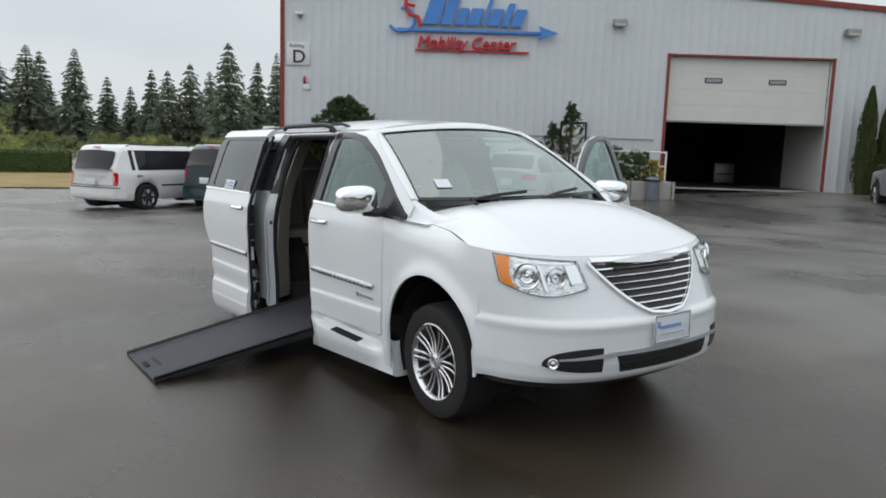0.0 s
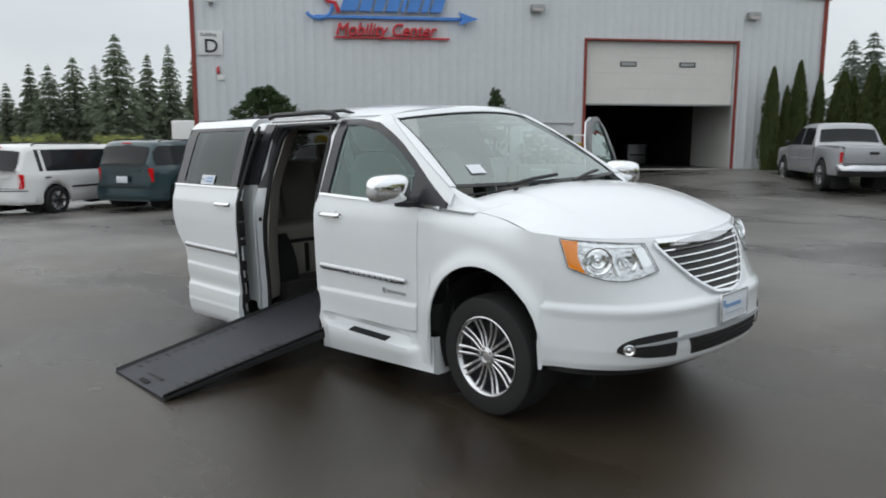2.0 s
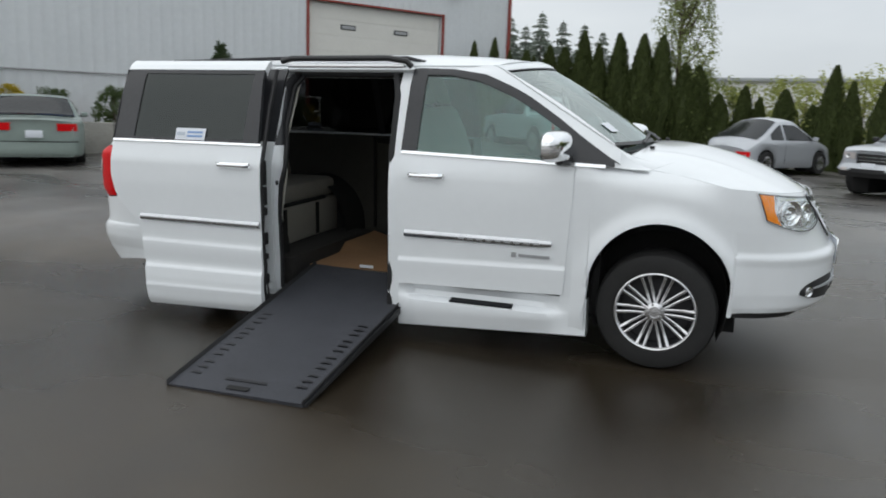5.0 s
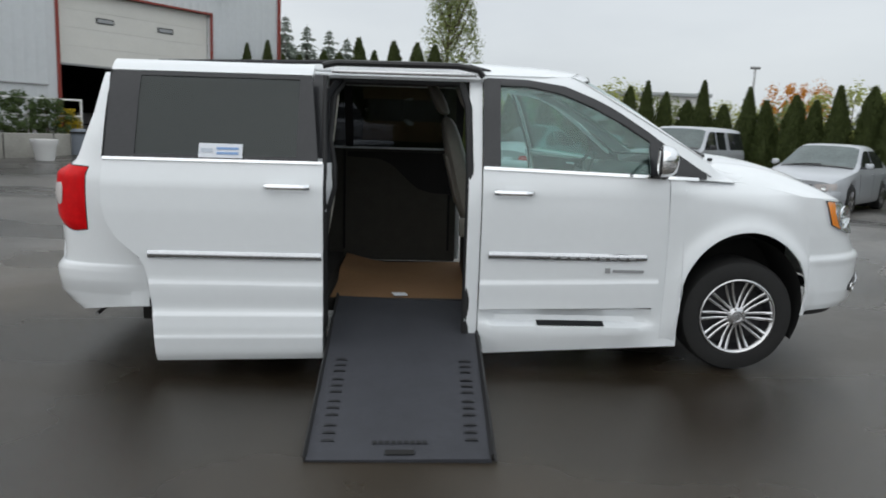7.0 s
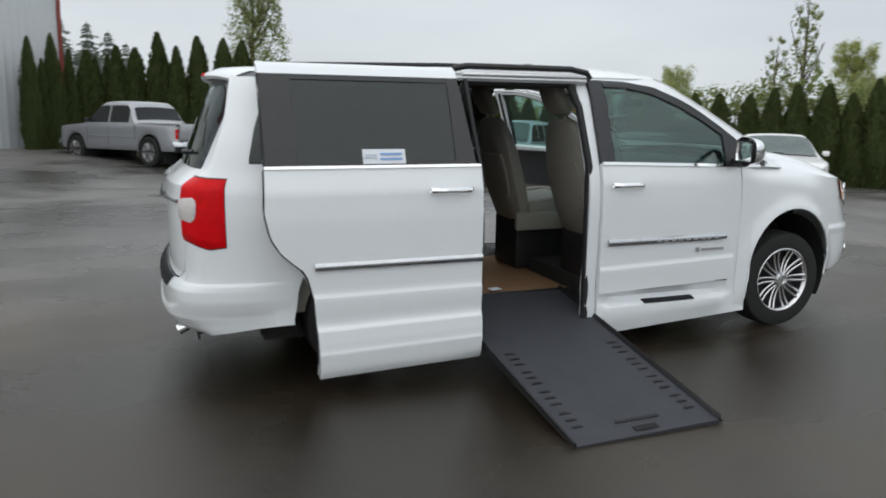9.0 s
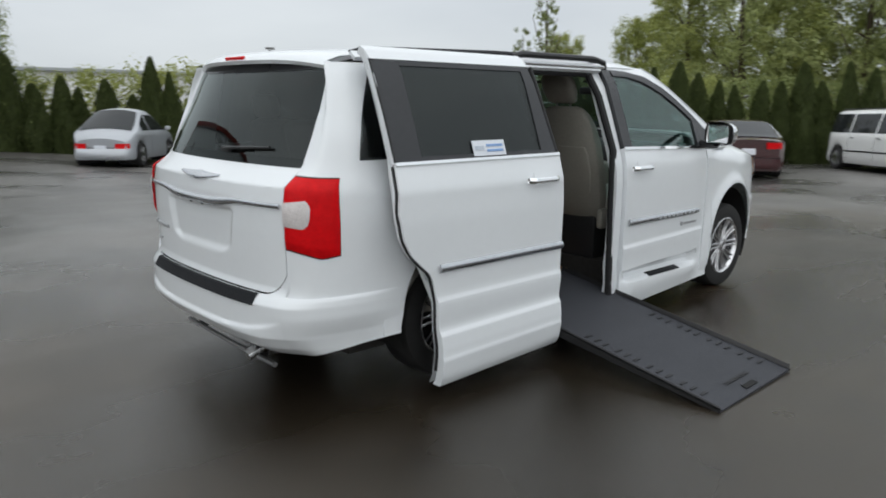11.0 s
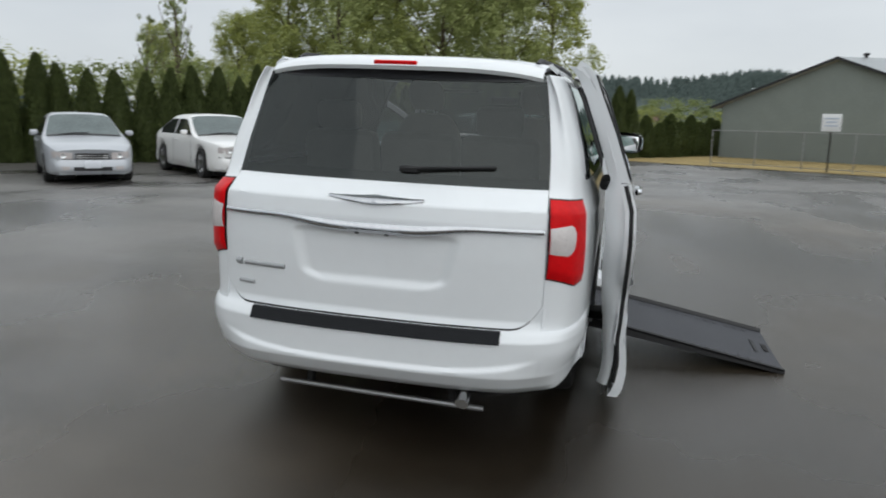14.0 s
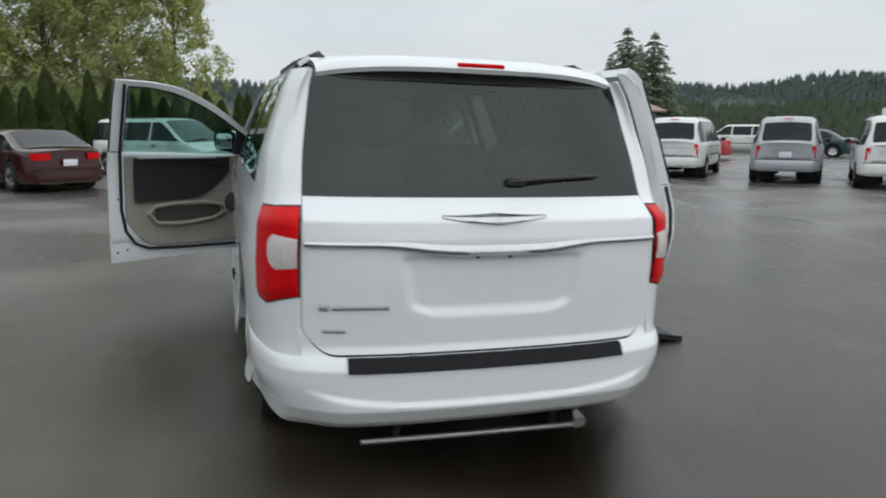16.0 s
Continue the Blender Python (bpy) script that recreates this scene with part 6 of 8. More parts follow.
# wheels
def wheel(x, y, sg):
    w = vp("wheel", lathe([(0.225, -0.10), (0.24, -0.118), (0.30, -0.122), (0.332, -0.112), (0.345, -0.085), (0.348, 0.0), (0.345, 0.085), (0.332, 0.112), (0.30, 0.122), (0.24, 0.118), (0.225, 0.10)], 48, Matrix.Translation((x, y, 0.355))), M_RUBBER, "multi-spoke alloy wheel with black tyre")
    c = Matrix.Translation((x, y, 0.355)) @ (Matrix() if sg > 0 else pose(0, 0, 0, 0, 0, 180))
    part("rim", lathe([(0.232, 0.118), (0.226, 0.121), (0.216, 0.112), (0.208, 0.09), (0.20, -0.09)], 48, c), M_ALLOY, w)
    part("brake_disc", lathe([(0.20, 0.02), (0.15, 0.03), (0.002, 0.03)], 32, c), M_ALLOYDARK, w)
    bm = bmesh.new()
    for k in range(20):
        a, o = 2 * math.pi * (k // 2) / 10, (1 if k % 2 else -1)
        def sp(t, v, a=a, o=o):
            r = 0.046 + 0.170 * t
            cross, deep = ((-1, -0.020), (-1, -0.002), (-0.45, 0.002), (0.45, 0.002), (1, -0.002), (1, -0.020))[v]
            off = o * (0.0125 + 0.0085 * t) + (0.0072 + 0.0018 * t) * cross
            lift = 0.100 - 0.014 * math.sin(math.pi * t) + deep + 0.012 * t
            return c @ Vector((r * math.cos(a) - off * math.sin(a), lift, r * math.sin(a) + off * math.cos(a)))
        grid(sp, span(0, 1, 6), range(6), 0.0, bm)
    part("spokes", bm, M_ALLOY, w)
    part("hub_cap", lathe([(0.058, 0.085), (0.055, 0.108), (0.034, 0.116), (0.032, 0.108), (0.002, 0.11)], 24, c), M_ALLOY, w)
    for k in range(5):
        a = 2 * math.pi * k / 5
        part("lug_nut", box(c @ Vector((0.045 * math.cos(a), 0.108, 0.045 * math.sin(a))), (0.014, 0.02, 0.014), 0.004), M_STEEL, w)
for x, y in ((1.535, -0.765), (1.535, 0.765), (-1.55, -0.742), (-1.55, 0.742)):
    wheel(x, y, 1 if y > 0 else -1)

# folding ramp, its foot on the ground
ramp = thing("wheelchair_ramp", "charcoal folding wheelchair ramp resting on the asphalt", "ramp")
RI, RO = VAN_M @ Vector((-0.480, -0.43, 0.312)), Vector((-0.450, -2.165, ground_z(-0.450, -2.165) + 0.016))
def ramp_pt(s, t, up=0.0):
    """s across (-1..1), t from the cabin floor (0) to the foot (1)."""
    p = RI.lerp(RO, t)
    return p + Vector(((0.435 - 0.027 * t) * s, 0.008 * s * t, up + 0.012 * s * t))
part("deck", grid(lambda s, t: ramp_pt(s, t), span(-1, 1, 8), span(0, 1, 12), -0.022), M_RAMP, ramp)
for s in (-1, 1):
    part("side_lip", grid(lambda v, t, s=s: ramp_pt(s, t, 0.0) + Vector((s * 0.012 * v, 0, 0.022 * math.sin(v * math.pi / 2))), (0, 0.5, 1), span(0, 1, 10), 0.008), M_BLACK, ramp)
    part("side_skirt", grid(lambda v, t, s=s: ramp_pt(s, t, -v * (0.060 - 0.046 * t)) + Vector((s * 0.013, 0, 0)), (0, 1), span(0, 1, 10), 0.010), M_BLACK, ramp)
    for k in range(12):
        t = 0.49 + 0.035 * (k % 3) + 0.12 * (k // 3)
        part("grip_cleat", grid(lambda a, b, t=t, s=s: ramp_pt(s * (0.80 + 0.07 * a) - 0.0, t + 0.0045 * b, 0.004 + 0.003 * (1 - a * a)), (-1, 0, 1), (-1, 1), 0.003), M_RAMPMARK, ramp)
part("hand_slot", grid(lambda a, b: ramp_pt(0.16 * a, 0.974 + 0.010 * b, 0.004), (-1, 1), (-1, 1), 0.003), M_DARK, ramp)
for k in range(9):
    part("lettering", grid(lambda a, b, k=k: ramp_pt(-0.28 + 0.07 * k + 0.025 * a, 0.93 + 0.007 * b, 0.004), (-1, 1), (-1, 1), 0.002), M_RAMPMARK, ramp)

# ---- parked vehicles ----
def car_wheel(parent, x, y, r, sg, rim=M_ALLOY):
    c = Matrix.Translation((x, y, r)) @ (Matrix() if sg > 0 else pose(0, 0, 0, 0, 0, 180))
    w = part("wheel", lathe([(r * 0.62, 0.08), (r * 0.70, 0.10), (r * 0.93, 0.10), (r, 0.07), (r, -0.09), (r * 0.62, -0.09)], 24, c), M_RUBBER, parent)
    part("rim", lathe([(r * 0.63, 0.085), (r * 0.56, 0.07), (r * 0.2, 0.055), (0.002, 0.07)], 20, c), rim, w)
    bm = bmesh.new()
    for k in range(6):
        a = 2 * math.pi * k / 6
        grid(lambda t, v, a=a: c @ Vector((r * (0.08 + 0.52 * t) * math.cos(a) - 0.03 * v * math.sin(a), 0.085 - 0.006 * abs(v), r * (0.08 + 0.52 * t) * math.sin(a) + 0.03 * v * math.cos(a))), (0, 1), (-1, 0, 1), 0.02, bm)
    part("spokes", bm, rim, w)


def parked_car(name, label, category, paint, m, L, W, H, belt, nose_z, tail_z, cowl_x, roof_f, roof_r, deck_x, wb, r=0.32, clear=0.2, crown=0.035, windows=((0.02, 0.46), (0.50, 0.96)), bed=None, group="parked vehicles", van_tail=False, axle_shift=0.0, hood_z=None, tumble=0.36, truck=False, grille_h=0.13, chrome_trim=False, rear_plate=True, rim=M_ALLOY):
    """x forward, centre on the ground. cowl_x: windscreen base; roof_f, roof_r: ends of the roof; deck_x: rear screen base."""
    car = thing(name, label, category, m, group)
    h = W / 2
    hood_z = hood_z or belt
    xf, xr = axle_shift + wb / 2, axle_shift - wb / 2
    line = lerp([-L / 2, -L / 2 + 0.05, deck_x, roof_r, (roof_f + roof_r) / 2, roof_f, cowl_x, L / 2 - 0.32, L / 2 - 0.05, L / 2],
                [tail_z - 0.05, tail_z, max(tail_z, belt) + 0.01, H - 0.03, H, H - 0.025, hood_z, nose_z * 0.6 + hood_z * 0.4, nose_z, nose_z - 0.05])
    top = lambda x: sum(line(x + d) for d in (-0.12, -0.06, 0, 0.06, 0.12)) / 5
    belt_at = lambda x: min(belt, top(x) - 0.004)
    clamp = lambda v: max(0.0, min(1.0, v))

    def plan(x):
        return h * (1 - 0.24 * clamp((abs(x) - (L / 2 - 0.80)) / 0.80) ** 2.2)

    def push(x, y, z):
        """Bulge of the two ends: bumpers proud, corners swept back."""
        e = clamp((abs(x) - (L / 2 - 0.40)) / 0.40) ** 1.5
        d = 0.09 * clamp((z - clear + 0.08) / 0.16) * clamp((0.66 * (nose_z if x > 0 else min(tail_z, 1.0)) - z) / 0.10 + 0.5) - 0.16 * (y / h) ** 2
        return x + (1 if x > 0 else -1) * e * d

    def low(x):
        z = clear
        for ax in (xf, xr):
            d = abs(x - ax)
            if d < r * 1.2:
                z = max(z, r * 0.98 + math.sqrt((r * 1.2) ** 2 - d * d) * 0.98)
        return z

    def wside(x, z):
        b = belt_at(x)
        return plan(x) * 0.965 - tumble * max(0.0, z - b) if z > b else plan(x) * (1 - 0.035 * clamp((z - b + 0.09) / 0.09) ** 2)

    def upper(x, f, out=0.0):
        t = top(x)
        rr = min(0.10, max(0.012, 0.45 * (t - belt_at(x) + 0.03)))
        ye = wside(x, t - rr)
        y, z = ye * f, t + crown * (1 - f * f) - rr * max(0.0, (abs(f) - 0.80) / 0.20) ** 2
        return Vector((push(x, y, z) + out * 0.5, y, z + out))

    FS = (1, 0.96, 0.9, 0.8, 0.5, 0.25, 0.0)

    def sect(x, k):
        sg, kk = (1, k) if k < 16 else (-1, 30 - k)
        w, lo, b, t = plan(x), low(x), belt_at(x), top(x)
        if kk < 9:
            rr = min(0.10, max(0.012, 0.45 * (t - b + 0.03)))
            hi = max(lo, min(b, t - rr))
            z = [lo, lo + 0.05 * clamp((hi - lo) / 0.2), lo + (hi - lo) * 0.30, lo + (hi - lo) * 0.55, lo + (hi - lo) * 0.75, hi - 0.05 * clamp((hi - lo) / 0.2), hi, hi + (t - rr - hi) * 0.5, t - rr][kk]
            y = wside(x, z) * (0.94, 0.985, 1, 1.004, 1, 1, 1, 1, 1)[kk]
            return Vector((push(x, y, z), sg * y, z))
        p = upper(x, FS[min(kk - 9, 6)])
        p.y *= sg
        return p

    xs = sorted(set(span(-L / 2, L / 2, 56) + [ax + s * r * 1.2 * q for ax in (xf, xr) for s in (-1, 1) for q in (1.0, 0.985, 0.94, 0.85)]))
    bm = grid(sect, xs, range(31))
    for x in (xs[0], xs[-1]):
        bm.faces.new([bm.verts.new(sect(x, k)) for k in range(31)])
    part("body", bm, paint, car)
    part("underside", box((0, 0, clear + 0.12), (L * 0.90, W * 0.78, 0.2), 0.04), M_DARK, car)
    for s in (-1, 1):
        for ax in (xf, xr):
            # black boxes fill the arches in place of the shade inside them
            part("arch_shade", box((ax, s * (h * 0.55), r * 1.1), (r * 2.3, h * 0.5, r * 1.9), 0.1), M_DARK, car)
            car_wheel(car, ax, s * (h - 0.10), r, s, rim)

    def end_pt(end, s, z, out):
        """A point on the nose (end 1) or tail (-1): s 0..1 across to the corner, 1..2 half a metre along the flank."""
        x = end * L / 2 if abs(s) <= 1 else end * (L / 2 - 0.5 * (abs(s) - 1))
        z2 = min(z, top(x) - 0.01)
        y = (1 if s > 0 else -1) * min(abs(s), 1) * wside(x, z2)
        n = Vector((end * (1.2 - min(abs(s), 1) ** 3 - 0.3 * max(0, abs(s) - 1)), (1 if s > 0 else -1) * min(abs(s), 1.4) ** 3, 0)).normalized()
        return Vector((push(x, y, z2), y, z2)) + n * out

    def band(nm, end, s0, s1, z0, z1, out, mat, parent=car, n=10, skew=0.0, thick=0.02):
        f = lambda s, v: end_pt(end, s, z0 + (z1 - z0) * v + skew * (s - s0) / (s1 - s0), out)
        bm2 = grid(f, span(s0, s1, n), (0, 0.12, 0.5, 0.88, 1))
        f2 = lambda s, v: end_pt(end, s, z0 + (z1 - z0) * v + skew * (s - s0) / (s1 - s0), out - thick)
        grid(lambda s, v: (f, f2)[v](s, 1), span(s0, s1, n), (0, 1), bm=bm2)
        grid(lambda s, v: (f, f2)[v](s, 0), span(s0, s1, n), (0, 1), bm=bm2)
        for se in (s0, s1):
            grid(lambda a, v: (f, f2)[a](se, v), (0, 1), (0, 1), bm=bm2)
        return part(nm, bm2, mat, parent)

    # glass
    xa, xb = cowl_x - 0.12, deck_x + 0.10
    head = lambda x: max(belt + 0.045, min(top(x) - 0.085, H - 0.11))
    for a, b in windows:
        for s in (-1, 1):
            x0, x1 = xa + (xb - xa) * a, xa + (xb - xa) * b
            f = lambda x, v, s=s: Vector((x, s * (wside(x, belt + 0.035 + (head(x) - belt - 0.035) * v) + 0.006), belt + 0.035 + (head(x) - belt - 0.035) * v))
            part("side_window", grid(f, span(x0, x1, 8), (0, 0.5, 1), 0.004 * s), M_CARGLASS, car)
    part("windscreen", grid(lambda x, f: upper(x, f, 0.010), span(cowl_x - 0.01, roof_f + 0.06, 8), span(-0.90, 0.90, 10), -0.004), M_SCREEN, car)
    part("rear_window", grid(lambda x, f: upper(x, f, 0.010) + Vector((-0.014, 0, 0)), span(deck_x - 0.0, roof_r - 0.05, 8), span(-0.86, 0.86, 10), -0.004), M_CARGLASS, car)
    part("wiper", tube([upper(cowl_x + 0.02, -0.6, 0.02), upper(cowl_x - 0.03, -0.25, 0.025), upper(cowl_x - 0.05, 0.1, 0.022)], 0.010, 5), M_BLACK, car)
    part("cowl_strip", grid(lambda x, f: upper(x, f, 0.013), (cowl_x - 0.02, cowl_x + 0.05), span(-0.88, 0.88, 8), -0.004), M_BLACK, car)
    # door seams, sill, moulding
    for a in [windows[0][0]] + [(p[1] + q[0]) / 2 for p, q in zip(windows, windows[1:])]:
        x = xa + (xb - xa) * max(a, 0.015)
        if abs(x - xr) > r * 1.25 and abs(x - xf) > r * 1.25:
            for s in (-1, 1):
                part("door_seam", grid(lambda d, v, s=s: Vector((x + d, s * (wside(x, clear + 0.12 + (belt - clear - 0.13) * v) + 0.003), clear + 0.12 + (belt - clear - 0.13) * v)), (-0.005, 0.005), span(0, 1, 5), 0.002 * s), M_SEAL, car)
    for s in (-1, 1):
        for x in [xa + (xb - xa) * w[1] + 0.16 for w in windows[:2]]:
            part("door_handle", box((x, s * (wside(x, belt - 0.10) + 0.012), belt - 0.10), (0.16, 0.03, 0.03), 0.010), M_BLACK if van_tail else paint, car)
        if van_tail or truck:
            part("side_strip", box(((xf + xr) / 2, s * (h * 1.0 + 0.003), clear + 0.36), (wb - 2.6 * r, 0.016, 0.045), 0.006), M_BLACK if van_tail else paint, car)
        mirror = part("mirror", box((cowl_x - 0.30, s * (h + 0.10), belt + 0.09), (0.08, 0.16, 0.12), 0.035), paint if not (van_tail or truck) else M_BLACK, car)
        part("mirror_arm", box((cowl_x - 0.27, s * (h - 0.02), belt + 0.05), (0.06, 0.14, 0.04), 0.012), M_BLACK, mirror)
        lamp = band("headlamp", 1, s * 0.56, s * 1.28, nose_z - 0.19, nose_z - 0.06, 0.008, M_WHITELENS, skew=0.03, n=8)
        part("bulb", lathe([(0.05, 0.0), (0.05, 0.012), (0.02, 0.004), (0.002, 0.006)], 14, Matrix.Translation(end_pt(1, s * 0.80, nose_z - 0.12, 0.010)) @ pose(0, 0, 0, 0, 0, -90)), M_CHROME, lamp)
        if van_tail:
            tl = band("tail_lamp", -1, s * 0.93, s * 1.10, belt - 0.34, belt - 0.03, 0.012, M_REDLENS, n=5)
        elif truck:
            tl = band("tail_lamp", -1, s * 0.93, s * 1.12, tail_z - 0.42, tail_z - 0.10, 0.010, M_REDLENS, n=5)
        else:
            tl = band("tail_lamp", -1, s * 0.58, s * 1.22, tail_z - 0.22, tail_z - 0.07, 0.010, M_REDLENS, n=8)
    g = band("grille", 1, -0.48, 0.48, nose_z - 0.07 - grille_h, nose_z - 0.07, 0.008, M_BLACK)
    for z in (0.33, 0.67):
        band("grille_bar", 1, -0.46, 0.46, nose_z - 0.07 - grille_h * z - 0.008, nose_z - 0.07 - grille_h * z + 0.008, 0.016, M_CHROME, g)
    if truck:
        for e in (1, -1):
            band("bumper_valance", e, -1.2, 1.2, clear - 0.02, clear + 0.125, 0.03, M_BLACK, n=16, thick=0.05)
            band("chrome_bumper", e, -1.25, 1.25, clear + 0.12, clear + 0.26, 0.045, M_CHROME_DIM if e < 0 else M_SILVER_LIGHT, n=20, thick=0.06)
        band("grille_rim", 1, -0.54, 0.54, nose_z - 0.05, nose_z - 0.02, 0.02, M_CHROME)
    else:
        for e in (1, -1):
            band("bumper", e, -1.55, 1.55, clear + 0.05, clear + 0.30, 0.016, paint, n=24)
            band("bumper_step", e, -1.3, 1.3, clear + 0.305, clear + 0.325, 0.004, M_BLACK, n=20)
    band("air_intake", 1, -0.55, 0.55, clear + 0.08, clear + 0.16, 0.052 if truck else 0.022, M_BLACK)
    for s in (-1, 1):
        band("fog_lamp", 1, s * 0.66, s * 0.86, clear + 0.10, clear + 0.17, 0.052 if truck else 0.022, M_WHITELENS, n=3)
    part("plate", box(end_pt(1, 0, clear + 0.21, 0.062 if truck else 0.03), (0.012, 0.31, 0.15), 0.004), M_STICKER, car)
    if rear_plate:
        part("plate", box(end_pt(-1, 0, (tail_z * 0.62 + clear * 0.38), 0.012), (0.012, 0.31, 0.15), 0.004), M_STICKER, car)
    if van_tail:
        band("hatch_seam", -1, -0.90, 0.90, clear + 0.36, clear + 0.37, 0.003, M_SEAL)
        band("hatch_strip", -1, -0.6, 0.6, belt - 0.10, belt - 0.075, 0.010, paint)
        part("high_brake_lamp", box((roof_r - 0.04, 0, H - 0.055), (0.03, 0.24, 0.025), 0.008), M_REDLENS, car)
        for s in (-1, 1):
            part("roof_rail", tube([(roof_r + 0.25, s * h * 0.66, H - 0.03), (roof_r + 0.35, s * h * 0.66, H + 0.025), (roof_f - 0.5, s * h * 0.66, H + 0.025), (roof_f - 0.4, s * h * 0.66, H - 0.03)], 0.016, 6), M_BLACK, car)
    if chrome_trim:
        for s in (-1, 1):
            part("window_trim", tube([Vector((x, s * (wside(x, head(x) + 0.012) + 0.008), head(x) + 0.012)) for x in span(xa - 0.25, xb + 0.15, 12)], 0.008, 5), M_CHROME, car)
    if bed:
        # load bed behind the cab: floor well, rails, tailgate seam
        x0, x1 = bed
        part("bed_well", box(((x0 + x1) / 2, 0, tail_z + 0.006), (x1 - x0 - 0.10, W * 0.74, 0.05), 0.01), M_DARK, car)
        for s in (-1, 1):
            part("bed_rail", box(((x0 + x1) / 2, s * h * 0.86, tail_z + 0.035), (x1 - x0, 0.09, 0.06), 0.02), paint, car)
            part("bed_seam", box((x1 - 0.01, s * (h * 0.995), (tail_z + clear) / 2 + 0.12), (0.014, 0.02, (tail_z - clear) * 0.62), 0.002), M_SEAL, car)
        part("tailgate", box((x0 + 0.0, 0, tail_z - 0.17), (0.07, W * 0.76, 0.40), 0.025), paint, car)
        part("gate_handle", box((x0 - 0.04, 0, tail_z - 0.12), (0.02, 0.22, 0.07), 0.01), M_BLACK, car)
    return car


M_CARGLASS = material("car_window_glass", (0.018, 0.020, 0.022), 0.06, var=0.15, scale=3, spec=0.3)
M_SCREEN = material("windscreen_dark", (0.10, 0.125, 0.125), 0.08, var=0.25, scale=2.5)


def at_axle(x, y, heading, shift, z=None):
    """Pose of a car whose axle centre, shift metres ahead of its middle, stands at x, y."""
    a = radians(heading)
    cx, cy = x - shift * math.cos(a), y - shift * math.sin(a)
    return pose(cx, cy, ground_z(x, y) if z is None else z, 0, 0, heading)


MINI = dict(L=4.95, W=1.94, H=1.73, belt=1.04, nose_z=0.84, tail_z=1.05, cowl_x=1.62, roof_f=0.72, roof_r=-2.12, deck_x=-2.40, wb=3.0, r=0.335, windows=((0.0, 0.30), (0.32, 0.63), (0.65, 0.97)), van_tail=True, hood_z=1.03, tumble=0.30)
parked_car("minivan", "white long minivan parked facing the building", "minivan", M_PAINT_FAR, at_axle(-15.0, 0.25, 122, -1.62), **{**MINI, "L": 4.75, "clear": 0.27, "H": 1.61, "belt": 0.98, "tail_z": 0.98, "hood_z": 0.97, "windows": ((0.0, 0.27), (0.31, 0.90))})
parked_car("minivan", "dark teal minivan parked beside the white one", "minivan", M_TEAL, at_axle(-13.6, 2.75, 120, -1.45), **{**MINI, "L": 4.75, "H": 1.63, "clear": 0.25})
SEDAN = dict(L=4.6, W=1.76, H=1.43, belt=0.92, nose_z=0.70, tail_z=0.95, cowl_x=0.98, roof_f=0.14, roof_r=-0.92, deck_x=-1.66, wb=2.65, r=0.31, windows=((0.0, 0.46), (0.49, 0.86)), hood_z=0.93, tumble=0.42)
parked_car("sedan", "sage green sedan parked against the retaining wall", "sedan", M_SAGE, at_axle(-11.9, 6.65, 138, -1.4), **{**SEDAN, "L": 5.1, "W": 1.88, "wb": 2.85})
parked_car("estate_car", "silver estate car parked against the retaining wall", "estate car", M_SILVER_LIGHT, at_axle(-10.0, 9.4, 118, -1.3), **{**SEDAN, "H": 1.47, "roof_r": -1.75, "deck_x": -2.12, "L": 4.45, "tail_z": 0.98, "rim": M_GOLD, "windows": ((0.0, 0.33), (0.36, 0.63), (0.66, 0.95))})
PICKUP = dict(L=5.26, W=1.76, H=1.73, belt=1.13, nose_z=1.0, tail_z=1.10, cowl_x=1.12, roof_f=0.50, roof_r=-0.78, deck_x=-1.02, wb=3.2, r=0.385, clear=0.36, windows=((0.0, 0.48), (0.52, 0.94)), hood_z=1.14, truck=True, grille_h=0.20, tumble=0.26)
parked_car("pickup_truck", "silver crew-cab pickup parked by the conifers", "pickup truck", M_SILVER, at_axle(-2.5, 16.45, 129, -1.65), bed=(-2.62, -1.08), **{**PICKUP, "r": 0.40, "clear": 0.43})
parked_car("compact_car", "silver rounded compact car parked by the hedge", "compact car", M_SILVER_LIGHT, at_axle(2.55, 17.35, 52, -1.25), L=4.08, W=1.72, H=1.50, belt=0.93, nose_z=0.62, tail_z=0.70, cowl_x=1.02, roof_f=0.16, roof_r=-0.62, deck_x=-1.60, wb=2.51, r=0.325, crown=0.09, windows=((0.0, 0.56), (0.60, 0.84)), hood_z=0.97, tumble=0.45)
parked_car("pickup_truck", "silver pickup with a canopy parked nose-out at the hedge", "pickup truck", M_SILVER_LIGHT, at_axle(5.55, 13.15, 229, 1.6), **{**PICKUP, "L": 5.1, "clear": 0.46, "roof_r": -2.25, "deck_x": -2.46, "windows": ((0.0, 0.27), (0.30, 0.48), (0.56, 0.95))})
parked_car("sedan", "silver compact sedan parked nose-out at the hedge", "sedan", M_SILVER_LIGHT, at_axle(7.75, 10.1, 226, 1.35), **{**SEDAN, "L": 4.45, "W": 1.70})
parked_car("sedan", "white modern sedan parked nose-out at the hedge", "sedan", M_PAINT_FAR, at_axle(10.25, 7.95, 232, 1.45), **{**SEDAN, "L": 4.85, "W": 1.85, "H": 1.46, "roof_r": -1.0, "deck_x": -2.05, "wb": 2.85, "r": 0.34, "belt": 0.95, "hood_z": 0.95, "nose_z": 0.78, "tail_z": 1.02})
parked_car("coupe", "maroon low four-door coupe parked nose-in at the hedge", "coupe", M_MAROON, at_axle(13.95, 5.0, 35, -1.45), **{**SEDAN, "L": 4.9, "W": 1.87, "H": 1.40, "roof_r": -0.9, "deck_x": -1.95, "wb": 2.85, "r": 0.34, "chrome_trim": True})
